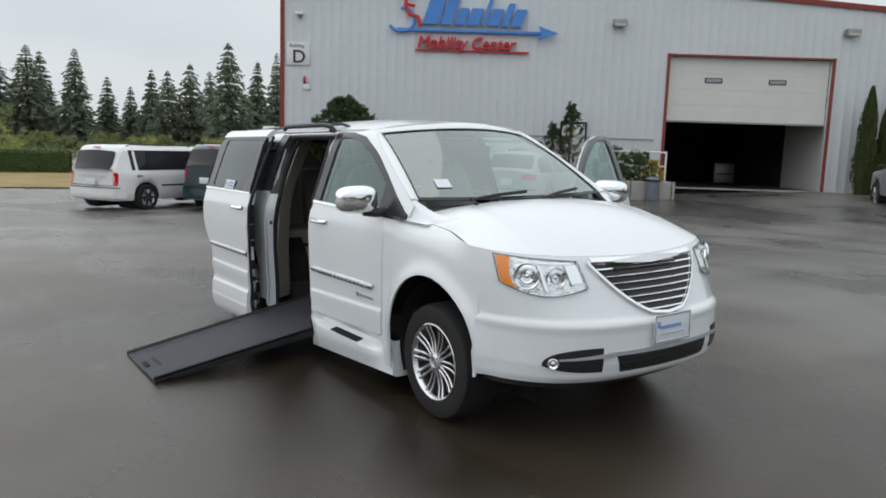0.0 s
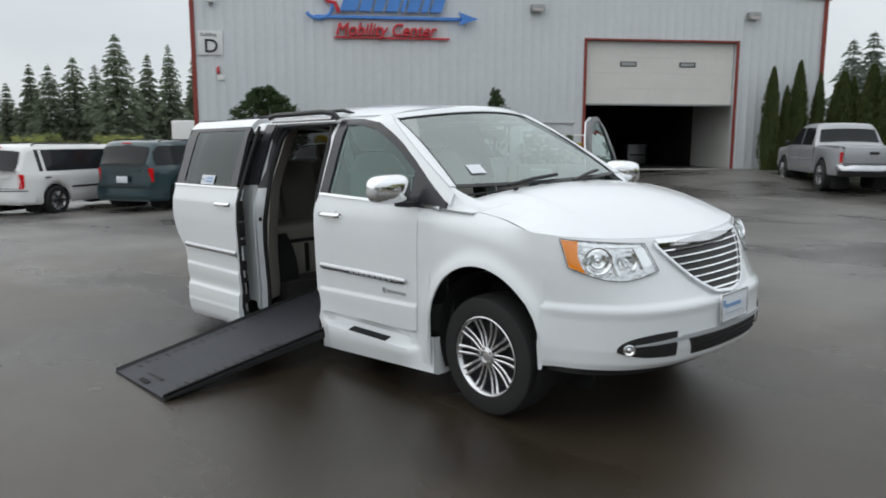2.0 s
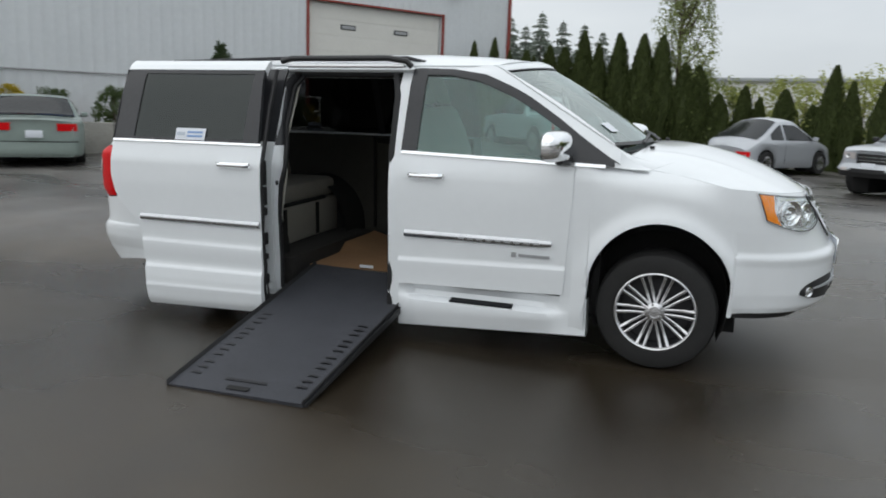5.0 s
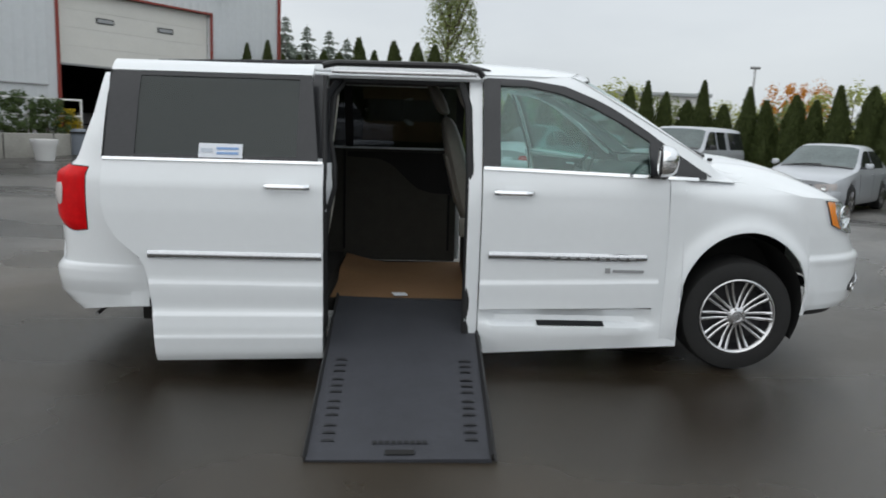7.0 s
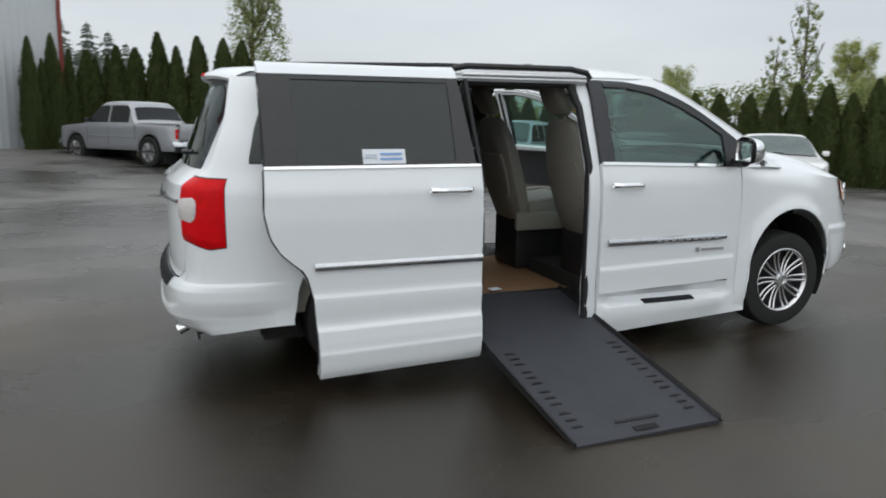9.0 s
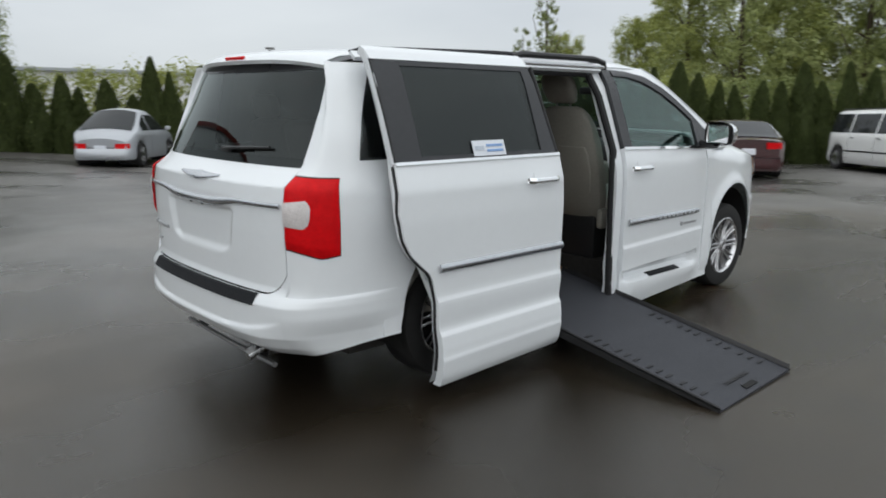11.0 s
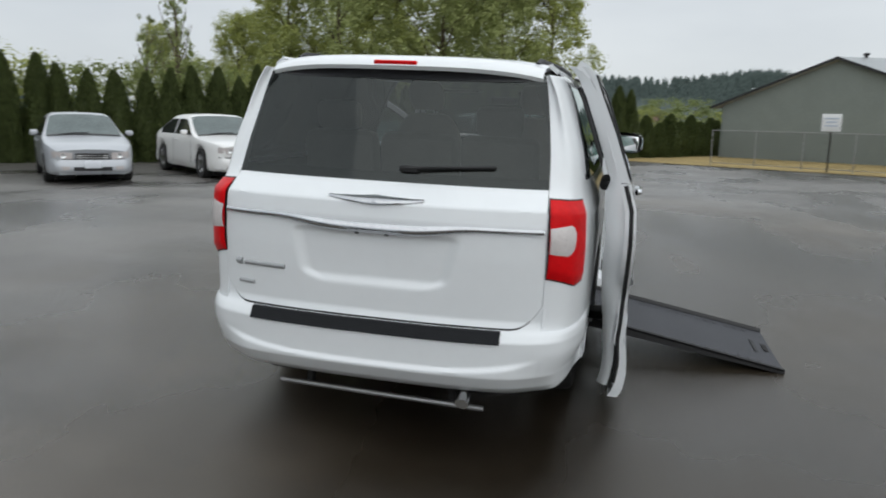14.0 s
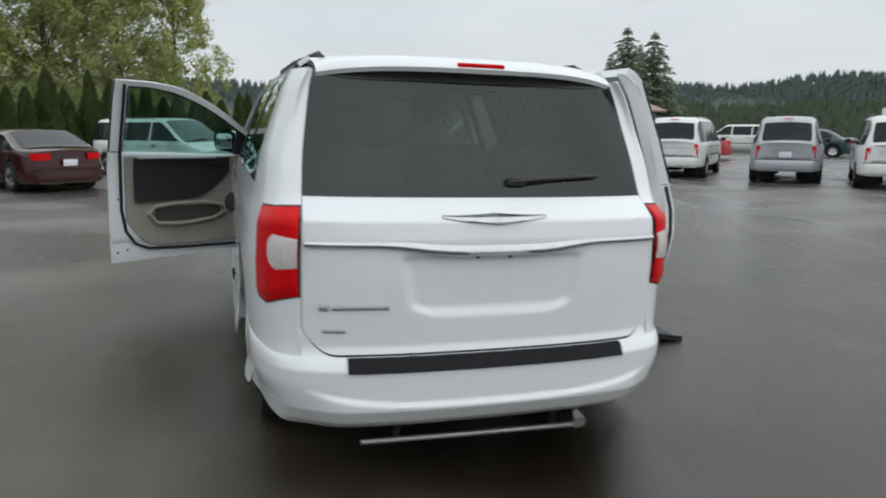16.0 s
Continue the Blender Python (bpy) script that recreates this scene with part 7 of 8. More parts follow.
parked_car("minivan", "white older minivan parked at the end of the hedge", "minivan", M_PAINT_FAR, at_axle(17.9, 1.75, 229, 1.45), **{**MINI, "L": 4.73, "H": 1.72, "nose_z": 0.80})
for (x, y), paint, lab in (((16.95, -10.0), M_PAINT_FAR, "cream white minivan in the row by the low building"), ((14.45, -12.25), M_PAINT_FAR, "white minivan in the row by the low building"), ((11.8, -14.0), M_SILVER_LIGHT, "silver minivan in the row of parked vans"), ((9.25, -15.1), M_PAINT_FAR, "white minivan at the end of the row")):
    parked_car("minivan", lab, "minivan", paint, at_axle(x, y, -43, -1.5), **{**MINI, "L": 4.9, "W": 1.83, "H": 1.79, "clear": 0.33})
parked_car("sedan", "red sedan parked beyond the row of vans", "sedan", M_MAROON_BRIGHT, pose(26.6, -20.6, 0, 0, 0, 60), **{**SEDAN, "L": 4.5})
parked_car("minivan", "white minivan far across the road", "minivan", M_PAINT_FAR, pose(35.5, -31.0, 0, 0, 0, 35), **{**MINI, "L": 4.8})
parked_car("sedan", "dark teal sedan far across the road", "sedan", M_TEAL, pose(27.5, -29.0, 0, 0, 0, 40), **{**SEDAN, "L": 4.5})
trailer = thing("box_trailer", "white box trailer with a red stripe behind the vans", "trailer", pose(-24, 9.5, -0.1, 0, 0, 140))
part("box", box((0, 0, 1.35), (5.5, 2.2, 2.0), 0.05), M_SIGNWHITE, trailer)
part("stripe", box((0, -1.105, 1.9), (3.0, 0.02, 0.35), 0.01), M_SIGNRED, trailer)
for s in (-1, 1):
    car_wheel(trailer, -0.6, s * 1.0, 0.34, s)
part("hitch", tube([(2.7, 0, 0.5), (3.8, 0, 0.45)], 0.05, 6), M_STEEL, trailer)

# ---- plants ----
RNG = random.Random(7)


def leaf(bm, p, n, size, long=1.0):
    """One small leaf or spray: a bent quad round p that faces n."""
    n = n.normalized()
    a = n.orthogonal().normalized()
    a.rotate(Matrix.Rotation(RNG.uniform(0, 6.28), 3, n))
    b = n.cross(a)
    vs = [bm.verts.new(p + a * size * long), bm.verts.new(p + b * size * 0.6 + n * size * 0.15), bm.verts.new(p - a * size * long * 0.7), bm.verts.new(p - b * size * 0.6)]
    bm.faces.new(vs)


def spray(bm, p, up, n, size):
    """A narrow upright spray: its long side runs along up, its face looks along n."""
    b = n.cross(up).normalized()
    bm.faces.new([bm.verts.new(q) for q in (p + up * size * 1.5, p + b * size * 0.42, p - up * size * 0.9, p - b * size * 0.42)])


def rand_dir():
    v = Vector((RNG.gauss(0, 1), RNG.gauss(0, 1), RNG.gauss(0, 1)))
    return v.normalized()


def mesh_of(bm, name, mat):
    me = bpy.data.meshes.new(name)
    bm.to_mesh(me)
    bm.free()
    me.materials.append(mat)
    return me


def thuja_meshes(h, w, count, mat):
    """A column-shaped conifer: an uneven core and upright sprays on it."""
    def radius(t):
        return w * (0.84 + 0.16 * math.sin(min(1, t * 2.2) * math.pi / 2)) * (1 - t ** 2.2) ** 0.85 + 0.005
    ph = [RNG.uniform(0, 6.28) for _ in range(4)]
    def lump(a, t):
        return 1 + 0.16 * math.sin(3 * a + ph[0] + 5 * t) + 0.12 * math.sin(5 * a - 9 * t + ph[1]) + 0.08 * math.sin(11 * t + ph[2])
    core = grid(lambda a, t: Vector((0.82 * radius(t) * lump(a, t) * math.cos(a), 0.82 * radius(t) * lump(a, t) * math.sin(a), h * t)), [2 * math.pi * i / 14 for i in range(14)], [i / 12 for i in range(13)], closed=True)
    for _ in range(count):
        t = RNG.random() ** 0.8 * 0.99
        a = RNG.uniform(0, 2 * math.pi)
        r = radius(t) * lump(a, t) * RNG.uniform(0.84, 1.10)
        p = Vector((r * math.cos(a), r * math.sin(a), h * t))
        up = (Vector((0, 0, 1)) + Vector((math.cos(a), math.sin(a), 0)) * RNG.uniform(0.0, 0.6) + rand_dir() * 0.25).normalized()
        spray(core, p, up, Vector((math.cos(a), math.sin(a), 0)) + rand_dir() * 0.9, RNG.uniform(0.010, 0.026))
    trunk = tube([(0, 0, -0.1), (0, 0, h * 0.25)], 0.07, 6)
    return mesh_of(core, "crown", mat), mesh_of(trunk, "trunk", M_BARK)


def plant(name, label, category, m, meshes, group=""):
    ob = thing(name, label, category, m, group)
    for nm, me in meshes:
        o = new(nm, me)
        o.parent = ob
    return ob


HEDGE_KINDS = [thuja_meshes(1.0, w, 4000, M_LEAF_HEDGE) for w in (0.175, 0.20, 0.215, 0.16)]
HEDGE_LINE = [(-5.0, 22.6), (-2.0, 22.0), (1.5, 22.3), (5.0, 21.5), (8.2, 19.4), (11.2, 16.2), (15.7, 11.2), (20.2, 7.2), (25.0, 1.8), (27.4, -1.0)]


def along(line, step):
    out, left = [], 0.0
    for (x0, y0), (x1, y1) in zip(line, line[1:]):
        d = math.hypot(x1 - x0, y1 - y0)
        while left < d:
            out.append((x0 + (x1 - x0) * left / d, y0 + (y1 - y0) * left / d))
            left += step
        left -= d
    return out


for k, (x, y) in enumerate(along(HEDGE_LINE, 0.70)):
    core, trunk = HEDGE_KINDS[RNG.randrange(4)]
    hh = RNG.choice((2.55, 2.7, 2.85, 2.95, 3.1, 3.3)) * (1.2 if k < 10 else 0.80 if k < 15 else 1.0)
    wd = RNG.uniform(2.15, 2.6) * (1.2 if k < 10 else 1.0)
    ob = plant("arborvitae", "dark green column-shaped hedge conifer", "hedge tree", pose(x + RNG.uniform(-0.12, 0.12), y + RNG.uniform(-0.12, 0.12), ground_z(x, y) - 0.03, RNG.uniform(-2, 2), RNG.uniform(-2, 2), RNG.uniform(0, 360)) @ Matrix.Diagonal((wd, wd, hh, 1)), [("crown", core), ("trunk", trunk)], "hedge conifers")
for k, (x, y, h) in enumerate(((28.1, -1.7, 1.9), (28.8, -2.3, 1.6), (29.4, -2.8, 2.0), (30.2, -3.3, 1.7), (31.0, -3.8, 2.0), (31.8, -4.3, 1.7), (32.6, -4.8, 1.9), (33.4, -5.2, 1.8))):
    core, trunk = HEDGE_KINDS[k % 4]
    plant("arborvitae", "short dark conifer beyond the hedge end", "conifer", pose(x, y, -0.03, 0, 0, 50 * k) @ Matrix.Diagonal((h * 1.6, h * 1.6, h, 1)), [("crown", core), ("trunk", trunk)], "hedge conifers")
for u, h in ((13.05, 3.4), (13.55, 2.8), (13.98, 3.6), (14.7, 3.2), (15.3, 2.9), (15.9, 3.1), (16.5, 3.2)):
    core, trunk = HEDGE_KINDS[RNG.randrange(4)]
    p = wall_at(u, 0.75)
    plant("arborvitae", "tall green column-shaped conifer beside the shop wall", "conifer", pose(p.x, p.y, 0.55, 0, 0, RNG.uniform(0, 360)) @ Matrix.Diagonal((h * 0.47, h * 0.47, h, 1)), [("crown", core), ("trunk", trunk)], "wall conifers")


def fir_meshes(h, w, tiers, count, mat, gap=0.1):
    """A fir: whorls of drooping branches that shorten to a thin leader, uneven, with sky between them."""
    bm = bmesh.new()
    sides = [RNG.uniform(0.62, 1.22) for _ in range(7)]
    for i in range(tiers):
        t = max(gap, min(0.99, gap + (1 - gap) * max(0.0, (i + RNG.uniform(-0.6, 0.6)) / tiers) ** 0.92))
        reach = w * (1 - t) ** 0.78 * RNG.uniform(0.72, 1.10) + 0.006 * h
        turn = RNG.uniform(0, 6.28)
        for k in range(7):
            a = turn + 0.9 * k + RNG.uniform(-0.25, 0.25)
            rr = reach * RNG.uniform(0.55, 1.12) * sides[int(a / 0.9) % 7]
            d, s = Vector((math.cos(a), math.sin(a), 0)), Vector((-math.sin(a), math.cos(a), 0))
            for j in range(max(3, int(count * rr / w) + 2)):
                q = RNG.random() ** 0.7
                droop = 0.12 * rr * q - 0.34 * rr * q * q
                p = d * rr * q + s * RNG.uniform(-0.26, 0.26) * rr * (1.2 - q) + Vector((0, 0, h * t + droop + RNG.uniform(-0.10, 0.05) * rr))
                spray(bm, p, (d * 0.9 + s * RNG.uniform(-0.7, 0.7) + Vector((0, 0, RNG.uniform(-0.9, 0.2)))).normalized(), rand_dir() + Vector((0, 0, 0.5)), 0.026 * h * RNG.uniform(0.6, 1.3) * (1.15 - 0.7 * t))
    trunk = tube([(0, 0, -0.3), (0, 0, h * 0.5), (0, 0, h)], 0.1, 7, taper=[h * 0.016, h * 0.010, h * 0.0015])
    return mesh_of(bm, "crown", mat), mesh_of(trunk, "trunk", M_BARK)


FIRS = [fir_meshes(10, w, 52, n, M_LEAF_FIR, g) for w, n, g in ((3.0, 34, 0.05), (2.4, 32, 0.08), (3.4, 36, 0.04), (2.1, 32, 0.08))]


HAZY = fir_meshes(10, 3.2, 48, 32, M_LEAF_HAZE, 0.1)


def fir_at(eye, az, dist, el, kind, wide=1.0):
    a = radians(az)
    x, y = eye[0] + dist * math.cos(a), eye[1] + dist * math.sin(a)
    h = 1.5 + dist * math.tan(radians(el)) + 0.8
    crown, trunk = FIRS[kind] if kind < 4 else HAZY
    plant("fir_tree", "tall dark fir tree beyond the lot", "fir tree", pose(x, y, -0.6, 0, 0, RNG.uniform(0, 360)) @ Matrix.Diagonal((h / 10 * wide, h / 10 * wide, h / 10, 1)), [("crown", crown), ("trunk", trunk)], "far firs")


E0 = (5.0, -3.2)
for az, dist, el, kind, wide in ((179, 118, 5.2, 0, 1.2), (177.2, 112, 5.0, 2, 1.2), (175.4, 110, 5.9, 0, 1.3), (174.6, 122, 5.6, 1, 1.2), (172.5, 108, 5.9, 0, 1.15), (170.5, 120, 4.2, 1, 1.2), (169.0, 125, 3.6, 1, 1.2), (167.6, 118, 4.9, 1, 1.1), (166.5, 112, 4.9, 2, 1.0), (165.0, 112, 5.5, 2, 1.0), (163.6, 120, 5.0, 0, 1.1), (162.3, 105, 7.2, 2, 1.05), (160.2, 116, 5.9, 3, 1.0), (158.8, 110, 6.6, 0, 0.9), (157.0, 118, 6.2, 1, 1.0), (155.2, 118, 6.8, 0, 1.0)):
    fir_at(E0, az, dist, el, kind, wide)
E7 = (-0.4, -5.2)
E4 = (2.74, -4.88)
for az, dist, el, kind in ((107.6, 57, 6.6, 4), (106.4, 56, 7.0, 4), (105.2, 58, 6.4, 4), (104.1, 55, 7.4, 4), (102.5, 56, 6.8, 4), (100.9, 55, 6.6, 4), (99.5, 56, 6.1, 4), (98.2, 58, 5.4, 4)):
    fir_at(E4, az, dist, el, kind, 0.95)
E16 = (-5.2, 0.85)
for az, dist, el, kind in ((-29.8, 78, 7.3, 2), (-31.7, 80, 6.9, 2), (-30.7, 84, 6.0, 0), (-28.6, 84, 5.4, 1)):
    fir_at(E16, az, dist, el, kind, 1.15)


def broadleaf_meshes(h, w, clumps, per, size, mat, limbs=9, bare=0.22, column=False):
    bm = bmesh.new()
    wood = tube([(0, 0, -0.2), (0.02 * h, 0.01 * h, h * 0.3), (0, 0.02 * h, h * 0.62), (0, 0, h * 0.95)], 0.1, 7, taper=[h * 0.022, h * 0.017, h * 0.010, h * 0.002])
    for _ in range(limbs):
        t = RNG.uniform(bare, 0.8)
        a = RNG.uniform(0, 6.28)
        out = w * RNG.uniform(0.5, 0.95) * (1.1 - 0.6 * t)
        base = Vector((0, 0.015 * h, h * t))
        tip = base + Vector((math.cos(a) * out, math.sin(a) * out, h * RNG.uniform(0.12, 0.26)))
        mid = base.lerp(tip, 0.5) + Vector((0, 0, -0.02 * h))
        tube([base, mid, tip], 0.02, 5, wood, [h * 0.006, h * 0.004, h * 0.0015])
    for _ in range(clumps):
        t = RNG.uniform(bare, 1.0)
        ring = math.sin(min(1, (t - bare) / (1 - bare) * 1.25 + 0.12) * math.pi * 0.80) if not column else 0.9 * (1 - 0.6 * t)
        a = RNG.uniform(0, 6.28)
        r = w * ring * RNG.random() ** 0.45
        c = Vector((r * math.cos(a), r * math.sin(a), h * t))
        cr = w * RNG.uniform(0.10, 0.24)
        for _ in range(per):
            d = rand_dir()
            p = c + d * cr * RNG.uniform(0.5, 1.0)
            leaf(bm, p, d + Vector((0, 0, 0.5)), size * RNG.uniform(0.6, 1.25), 1.2)
    return mesh_of(bm, "crown", mat), mesh_of(wood, "trunk", M_BARK)


def tree_at(eye, az, dist, h, meshes, label, wide=1.0, name="broadleaf_tree", ref=10.0):
    a = radians(az)
    plant(name, label, "tree", pose(eye[0] + dist * math.cos(a), eye[1] + dist * math.sin(a), -0.2, 0, 0, RNG.uniform(0, 360)) @ Matrix.Diagonal((h / ref * wide, h / ref * wide, h / ref, 1)), [("crown", meshes[0]), ("trunk", meshes[1])], "trees behind the hedge")


GROVE = [broadleaf_meshes(10, 3.4, 290, 78, 0.082, M_LEAF_GROVE, bare=0.08), broadleaf_meshes(10, 3.0, 260, 78, 0.082, M_LEAF_LIGHT, bare=0.08), broadleaf_meshes(10, 3.8, 310, 78, 0.084, M_LEAF_GROVE, bare=0.08)]
AIRY = broadleaf_meshes(10, 3.0, 460, 44, 0.066, M_LEAF_MID, limbs=34, bare=0.12, column=True)
BIRCH = broadleaf_meshes(10, 1.8, 90, 30, 0.085, M_LEAF_MID, limbs=16, bare=0.2, column=True)
tree_at(E7, 88.4, 28.6, 7.6, AIRY, "pale airy spring-green tree with bare twigs", 0.82)
E9 = (-2.6, -4.7)
tree_at(E9, 43.9, 27, 6.4, BIRCH, "slim young birch tree behind the hedge", 0.8, "birch_tree")
tree_at(E9, 45.6, 27.5, 4.9, BIRCH, "slim young birch tree behind the hedge", 0.9, "birch_tree")
tree_at(E9, 52.4, 44, 5.3, GROVE[0], "round dark green tree behind the hedge", 0.8)
tree_at(E9, 41.0, 45, 6.5, GROVE[1], "light green tree behind the hedge", 0.9)
E14 = (-5.4, -0.5)
for az, dist, h, k, wide in ((33.0, 42, 4.6, 0, 1.1), (29.3, 44, 7.2, 1, 0.9), (25.5, 43, 10.0, 1, 1.0), (21.5, 42, 11.4, 2, 1.0), (17.5, 43, 10.6, 1, 1.0), (13.5, 42, 11.0, 2, 1.0), (9.5, 43, 10.8, 0, 1.0), (5.5, 44, 10.2, 1, 0.95), (11.5, 49, 11.5, 0, 1.1), (19.5, 50, 11.5, 0, 1.1), (27.0, 50, 8.2, 2, 1.0)):
    tree_at(E14, az, dist, h, GROVE[k], "large mixed green broadleaf tree behind the hedge", wide)
# lighter shrubs just behind the hedge
SHRUB = [broadleaf_meshes(2.6, 1.7, 70, 42, 0.060, M_LEAF_LIGHT, limbs=5, bare=0.05), broadleaf_meshes(2.6, 1.7, 70, 42, 0.060, M_LEAF_MID, limbs=5, bare=0.05)]
BACK_LINE = [(x + 1.3, y + 1.4) for x, y in HEDGE_LINE[:-1]]
for k, (x, y) in enumerate(along(BACK_LINE, 1.7)):
    hh = RNG.uniform(2.6, 3.3)
    me = SHRUB[RNG.choice((0, 1, 1))]
    plant("shrub", "light green bushy shrub behind the hedge", "shrub", pose(x, y, -0.1, 0, 0, RNG.uniform(0, 360)) @ Matrix.Diagonal((hh / 2.6, hh / 2.6, hh / 2.6, 1)), [("crown", me[0]), ("stem", me[1])], "shrubs behind the hedge")
for az, dist, h, w in ((64.0, 33, 3.5, 1.0), (62.6, 34, 3.7, 1.0), (57.8, 34, 3.3, 0.8)):
    me = broadleaf_meshes(2.6, 1.5, 60, 50, 0.055, M_LEAF_ORANGE if az > 58 else M_LEAF_YELLOW, limbs=5, bare=0.1)
    a = radians(az)
    plant("autumn_shrub", "orange-yellow shrub behind the hedge", "shrub", pose(E7[0] + dist * math.cos(a), E7[1] + dist * math.sin(a), 0, 0, 0, 0) @ Matrix.Diagonal((w, w, h / 2.6, 1)), [("crown", me[0]), ("stem", me[1])])
for k in range(12):
    a = radians(-9 + 1.35 * k)
    d = 74 + RNG.uniform(-5, 5)
    me = SHRUB[k % 2]
    hh = RNG.uniform(2.6, 4.2)
    plant("shrub", "green bush at the far side of the field", "shrub", pose(E14[0] + d * math.cos(a), E14[1] + d * math.sin(a), -0.2, 0, 0, RNG.uniform(0, 360)) @ Matrix.Diagonal((hh / 1.8, hh / 1.8, hh / 2.6, 1)), [("crown", me[0]), ("stem", me[1])], "far bushes")
# left side: low hedge and light bushes
for k in range(17):
    az = 179.5 - 1.25 * k
    a = radians(az)
    d = 62 + RNG.uniform(-6, 6)
    me = SHRUB[RNG.choice((0, 1, 1))]
    hh = RNG.uniform(1.5, 2.5) * (1.9 if k < 2 else 1.0)
    plant("shrub", "light green bush at the far edge of the lot", "shrub", pose(E0[0] + d * math.cos(a), E0[1] + d * math.sin(a), -0.5, 0, 0, RNG.uniform(0, 360)) @ Matrix.Diagonal((hh / 2.2, hh / 2.2, hh / 2.6, 1)), [("crown", me[0]), ("stem", me[1])], "far bushes")
def box_hedge(length, deep, h, count):
    """A clipped hedge: a leafy block with slightly uneven faces."""
    bm = box((0, 0, h * 0.48), (length - 0.12, deep - 0.12, h * 0.94), 0.05)
    for _ in range(count):
        side_k = RNG.random()
        x, y, z = RNG.uniform(-0.5, 0.5) * length, RNG.uniform(-0.5, 0.5) * deep, RNG.random() * h
        if side_k < 0.4:
            p, n = Vector((x, RNG.choice((-0.5, 0.5)) * deep, z)), Vector((0, 1 if y > 0 else -1, 0.3))
        elif side_k < 0.8:
            p, n = Vector((x, y, h)), Vector((0, 0, 1))
        else:
            p, n = Vector((RNG.choice((-0.5, 0.5)) * length, y, z)), Vector((1, 0, 0.3))
        leaf(bm, p + rand_dir() * 0.05, n + rand_dir() * 0.8, RNG.uniform(0.04, 0.08), 1.3)
    return mesh_of(bm, "foliage", M_LEAF_BUSH)


hedge_mesh = box_hedge(13.0, 1.4, 1.15, 8000)
plant("clipped_hedge", "dark clipped hedge along the grass verge", "hedge", pose(-37, -4.6, -0.33, 0, 0, 88), [("foliage", hedge_mesh)])

# planting by the big building
def pine_meshes(h, w, tufts, needles):
    """A bushy young pine: rising limbs that end in tufts of needles."""
    bm, wood = bmesh.new(), tube([(0, 0, -0.3), (0.02, 0, h * 0.4), (0, 0.02, h * 0.92)], 0.05, 6, taper=[0.06, 0.045, 0.012])
    for k in range(tufts):
        t = RNG.random() ** 0.8
        a = RNG.uniform(0, 6.28)
        r = w * math.sin(math.pi * min(1, 0.22 + 0.72 * t)) * RNG.random() ** 0.4
        tip = Vector((r * math.cos(a), r * math.sin(a), h * (0.10 + 0.86 * t) + RNG.uniform(-0.06, 0.10)))
        up = (Vector((math.cos(a) * 0.6, math.sin(a) * 0.6, 1.0)) + rand_dir() * 0.3).normalized()
        if k % 6 == 0:
            tube([(0, 0, h * t * 0.6), tip * 0.5 + Vector((0, 0, h * t * 0.25)), tip], 0.012, 4, wood)
        long = RNG.uniform(0.12, 0.26)
        for _ in range(needles):
            q = RNG.random()
            d = (up * RNG.uniform(0.4, 1.0) + rand_dir() * 0.9).normalized()
            p = tip + up * long * (q - 0.6) + d * 0.05
            spray(bm, p, d, rand_dir(), RNG.uniform(0.028, 0.05))
    return mesh_of(bm, "crown", M_LEAF_PINE), mesh_of(wood, "trunk", M_BARK)


PINE = pine_meshes(2.5, 1.15, 560, 30)
PINE_THIN = pine_meshes(2.5, 0.62, 120, 26)
for u, out, h, w in ((-3.1, 1.7, 2.35, 1.05), (3.75, 1.1, 2.4, 0.85), (3.2, 1.2, 1.8, 0.75)):
    p = wall_at(u, out)
    plant("pine_bush", "bushy dark pine against the grey siding", "pine", pose(p.x, p.y, 0.7, 0, 0, RNG.uniform(0, 360)) @ Matrix.Diagonal((w, w, h / 2.5, 1)), [("crown", (PINE if u < 0 else PINE_THIN)[0]), ("trunk", (PINE if u < 0 else PINE_THIN)[1])], "pines by the wall")
YEL = broadleaf_meshes(1.0, 0.48, 90, 50, 0.026, M_LEAF_YELLOW, limbs=3, bare=0.05)
LOWB = broadleaf_meshes(1.0, 0.62, 120, 40, 0.030, M_LEAF_BUSH, limbs=3, bare=0.02)
for u, out, me, k, lab in ((-4.1, 1.4, YEL, 1.0, "yellow"), (-1.55, 1.4, YEL, 0.95, "yellow"), (-0.6, 1.3, LOWB, 0.9, "green"), (0.8, 1.5, LOWB, 1.0, "green"), (2.2, 1.4, LOWB, 0.95, "green"), (5.0, 1.5, LOWB, 1.1, "green"), (5.7, 1.6, LOWB, 1.0, "green"), (6.2, 1.6, YEL, 0.75, "yellow"), (-3.0, 1.5, LOWB, 0.8, "green")):
    p = wall_at(u, out)
    plant("low_shrub", f"low {lab} shrub in the bed by the building", "shrub", pose(p.x, p.y, 0.72, 0, 0, RNG.uniform(0, 360)) @ Matrix.Diagonal((k, k, k, 1)), [("crown", me[0]), ("stem", me[1])], "bed shrubs")

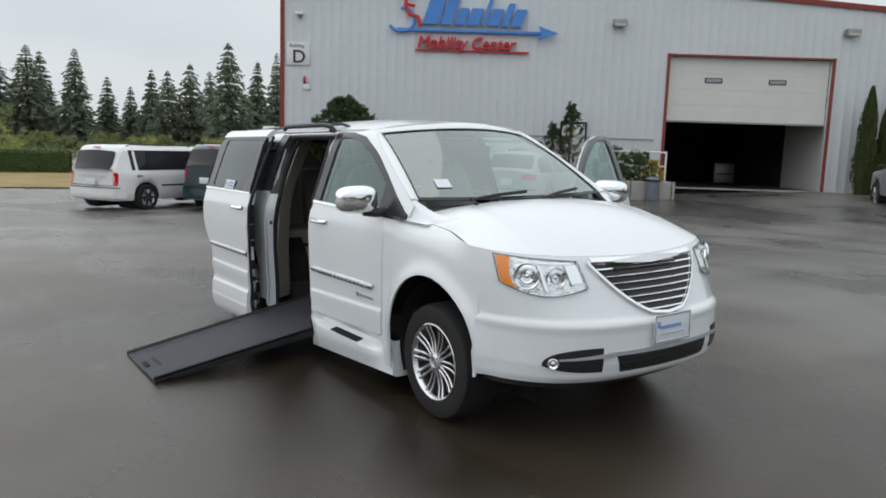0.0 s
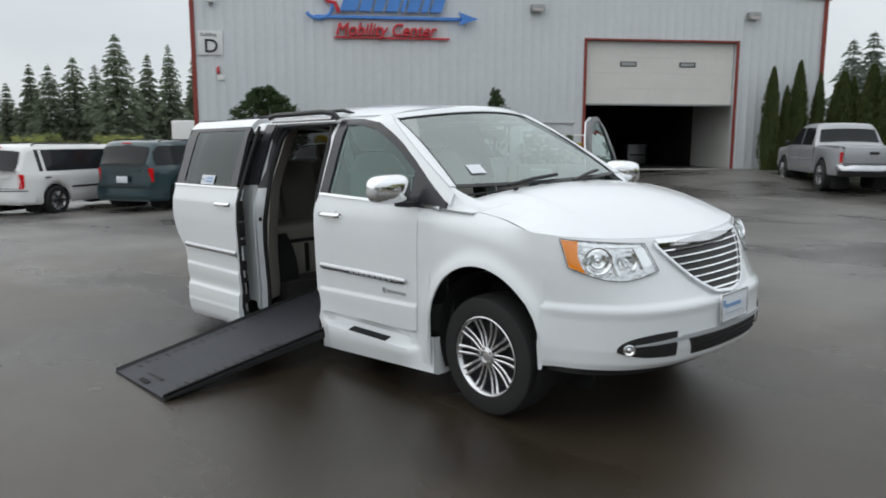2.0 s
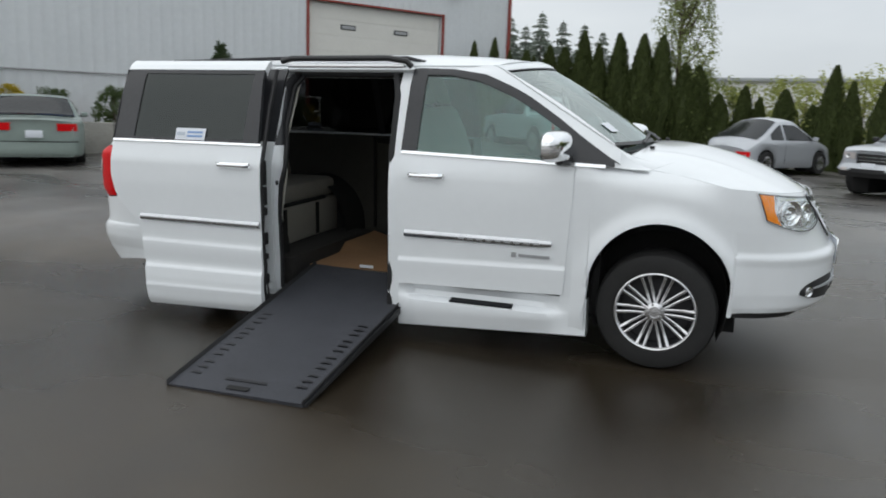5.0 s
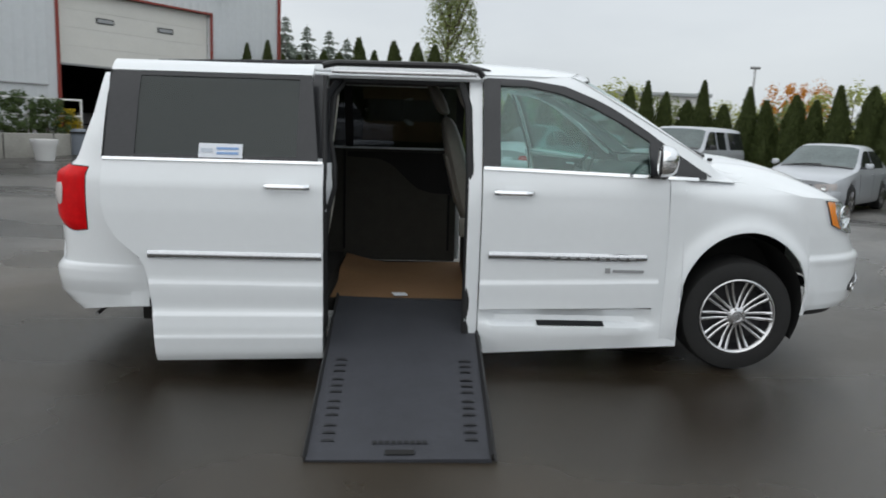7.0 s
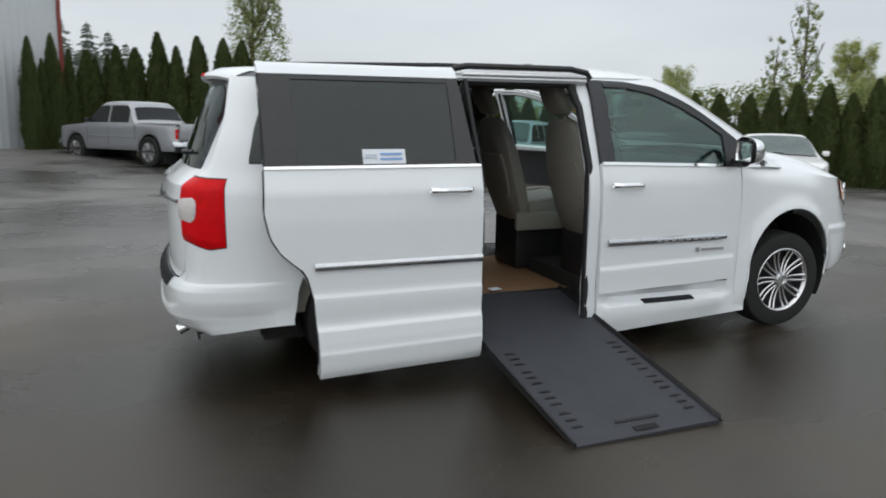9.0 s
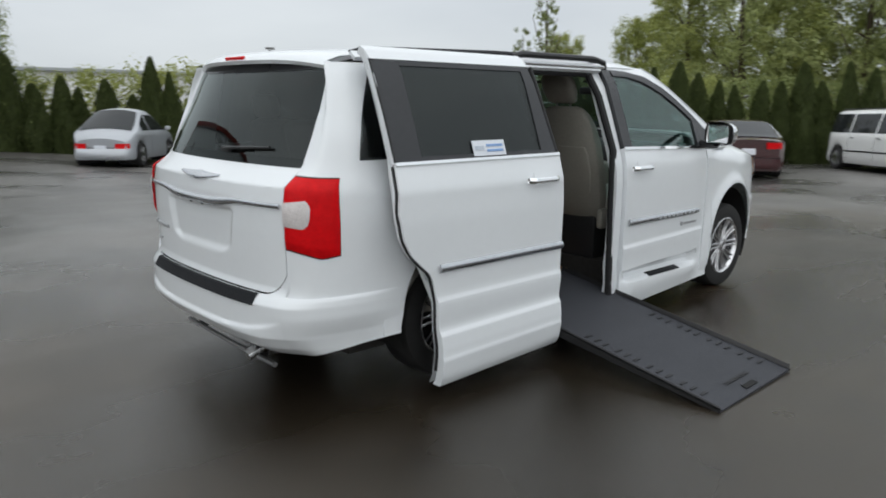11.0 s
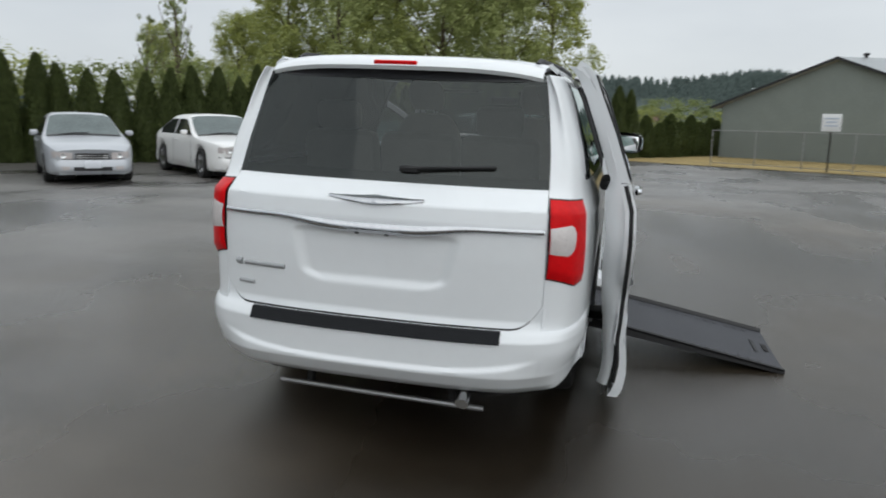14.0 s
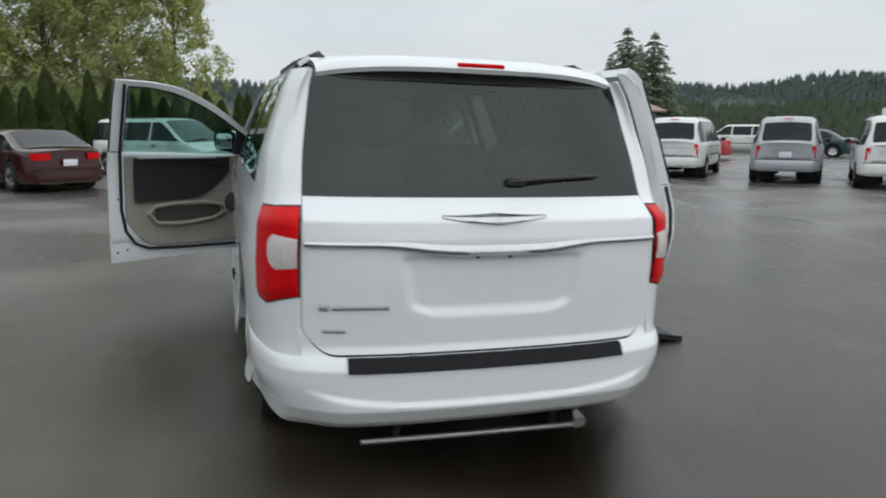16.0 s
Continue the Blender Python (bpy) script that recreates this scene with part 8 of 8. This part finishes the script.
# far wooded hill: ridges of small tree shapes in one sheet of stuff
def wooded_ridge(az0, az1, dist, el_lo, el_hi, n, size, seed, fat=1.0):
    r = random.Random(seed)
    bm = bmesh.new()
    for k in range(n):
        az = radians(r.uniform(az0, az1))
        t = r.random()
        d = dist * (1 + 0.25 * t)
        zt = 1.5 + d * math.tan(radians(el_lo + (el_hi - el_lo) * t * (0.90 + 0.07 * math.sin(az * 9 + seed) + 0.05 * math.sin(az * 31))))
        hgt = size * r.uniform(0.55, 1.25)
        w = hgt * r.uniform(0.16, 0.30) * fat
        c = Vector((E16[0] + d * math.cos(az), E16[1] + d * math.sin(az), zt - hgt))
        turn = r.uniform(0, 1.2)
        for lo, hi, wd in ((0.0, 0.55, 1.0), (0.3, 0.8, 0.74), (0.58, 1.0, 0.46)):
            tip = bm.verts.new(c + Vector((r.uniform(-0.05, 0.05) * w, r.uniform(-0.05, 0.05) * w, hgt * hi)))
            ring = [bm.verts.new(c + Vector((w * wd * r.uniform(0.7, 1.2) * math.cos(q + turn), w * wd * r.uniform(0.7, 1.2) * math.sin(q + turn), hgt * (lo + r.uniform(-0.05, 0.06))))) for q in (0, 1.05, 2.09, 3.14, 4.19, 5.24)]
            for j in range(6):
                bm.faces.new((ring[j], ring[(j + 1) % 6], tip))
            turn += 0.5
    return bm


def hill_sheet(az0, az1, dist, z_lo, el_hi):
    return grid(lambda a, v: Vector((E16[0] + dist * (0.98 + 0.25 * v) * math.cos(a), E16[1] + dist * (0.98 + 0.25 * v) * math.sin(a), z_lo + (1.5 - z_lo) * min(1, v * 3) + dist * 1.2 * math.tan(radians(el_hi)) * v * 0.72)), [radians(q) for q in span(az0, az1, 30)], span(0, 1, 6))


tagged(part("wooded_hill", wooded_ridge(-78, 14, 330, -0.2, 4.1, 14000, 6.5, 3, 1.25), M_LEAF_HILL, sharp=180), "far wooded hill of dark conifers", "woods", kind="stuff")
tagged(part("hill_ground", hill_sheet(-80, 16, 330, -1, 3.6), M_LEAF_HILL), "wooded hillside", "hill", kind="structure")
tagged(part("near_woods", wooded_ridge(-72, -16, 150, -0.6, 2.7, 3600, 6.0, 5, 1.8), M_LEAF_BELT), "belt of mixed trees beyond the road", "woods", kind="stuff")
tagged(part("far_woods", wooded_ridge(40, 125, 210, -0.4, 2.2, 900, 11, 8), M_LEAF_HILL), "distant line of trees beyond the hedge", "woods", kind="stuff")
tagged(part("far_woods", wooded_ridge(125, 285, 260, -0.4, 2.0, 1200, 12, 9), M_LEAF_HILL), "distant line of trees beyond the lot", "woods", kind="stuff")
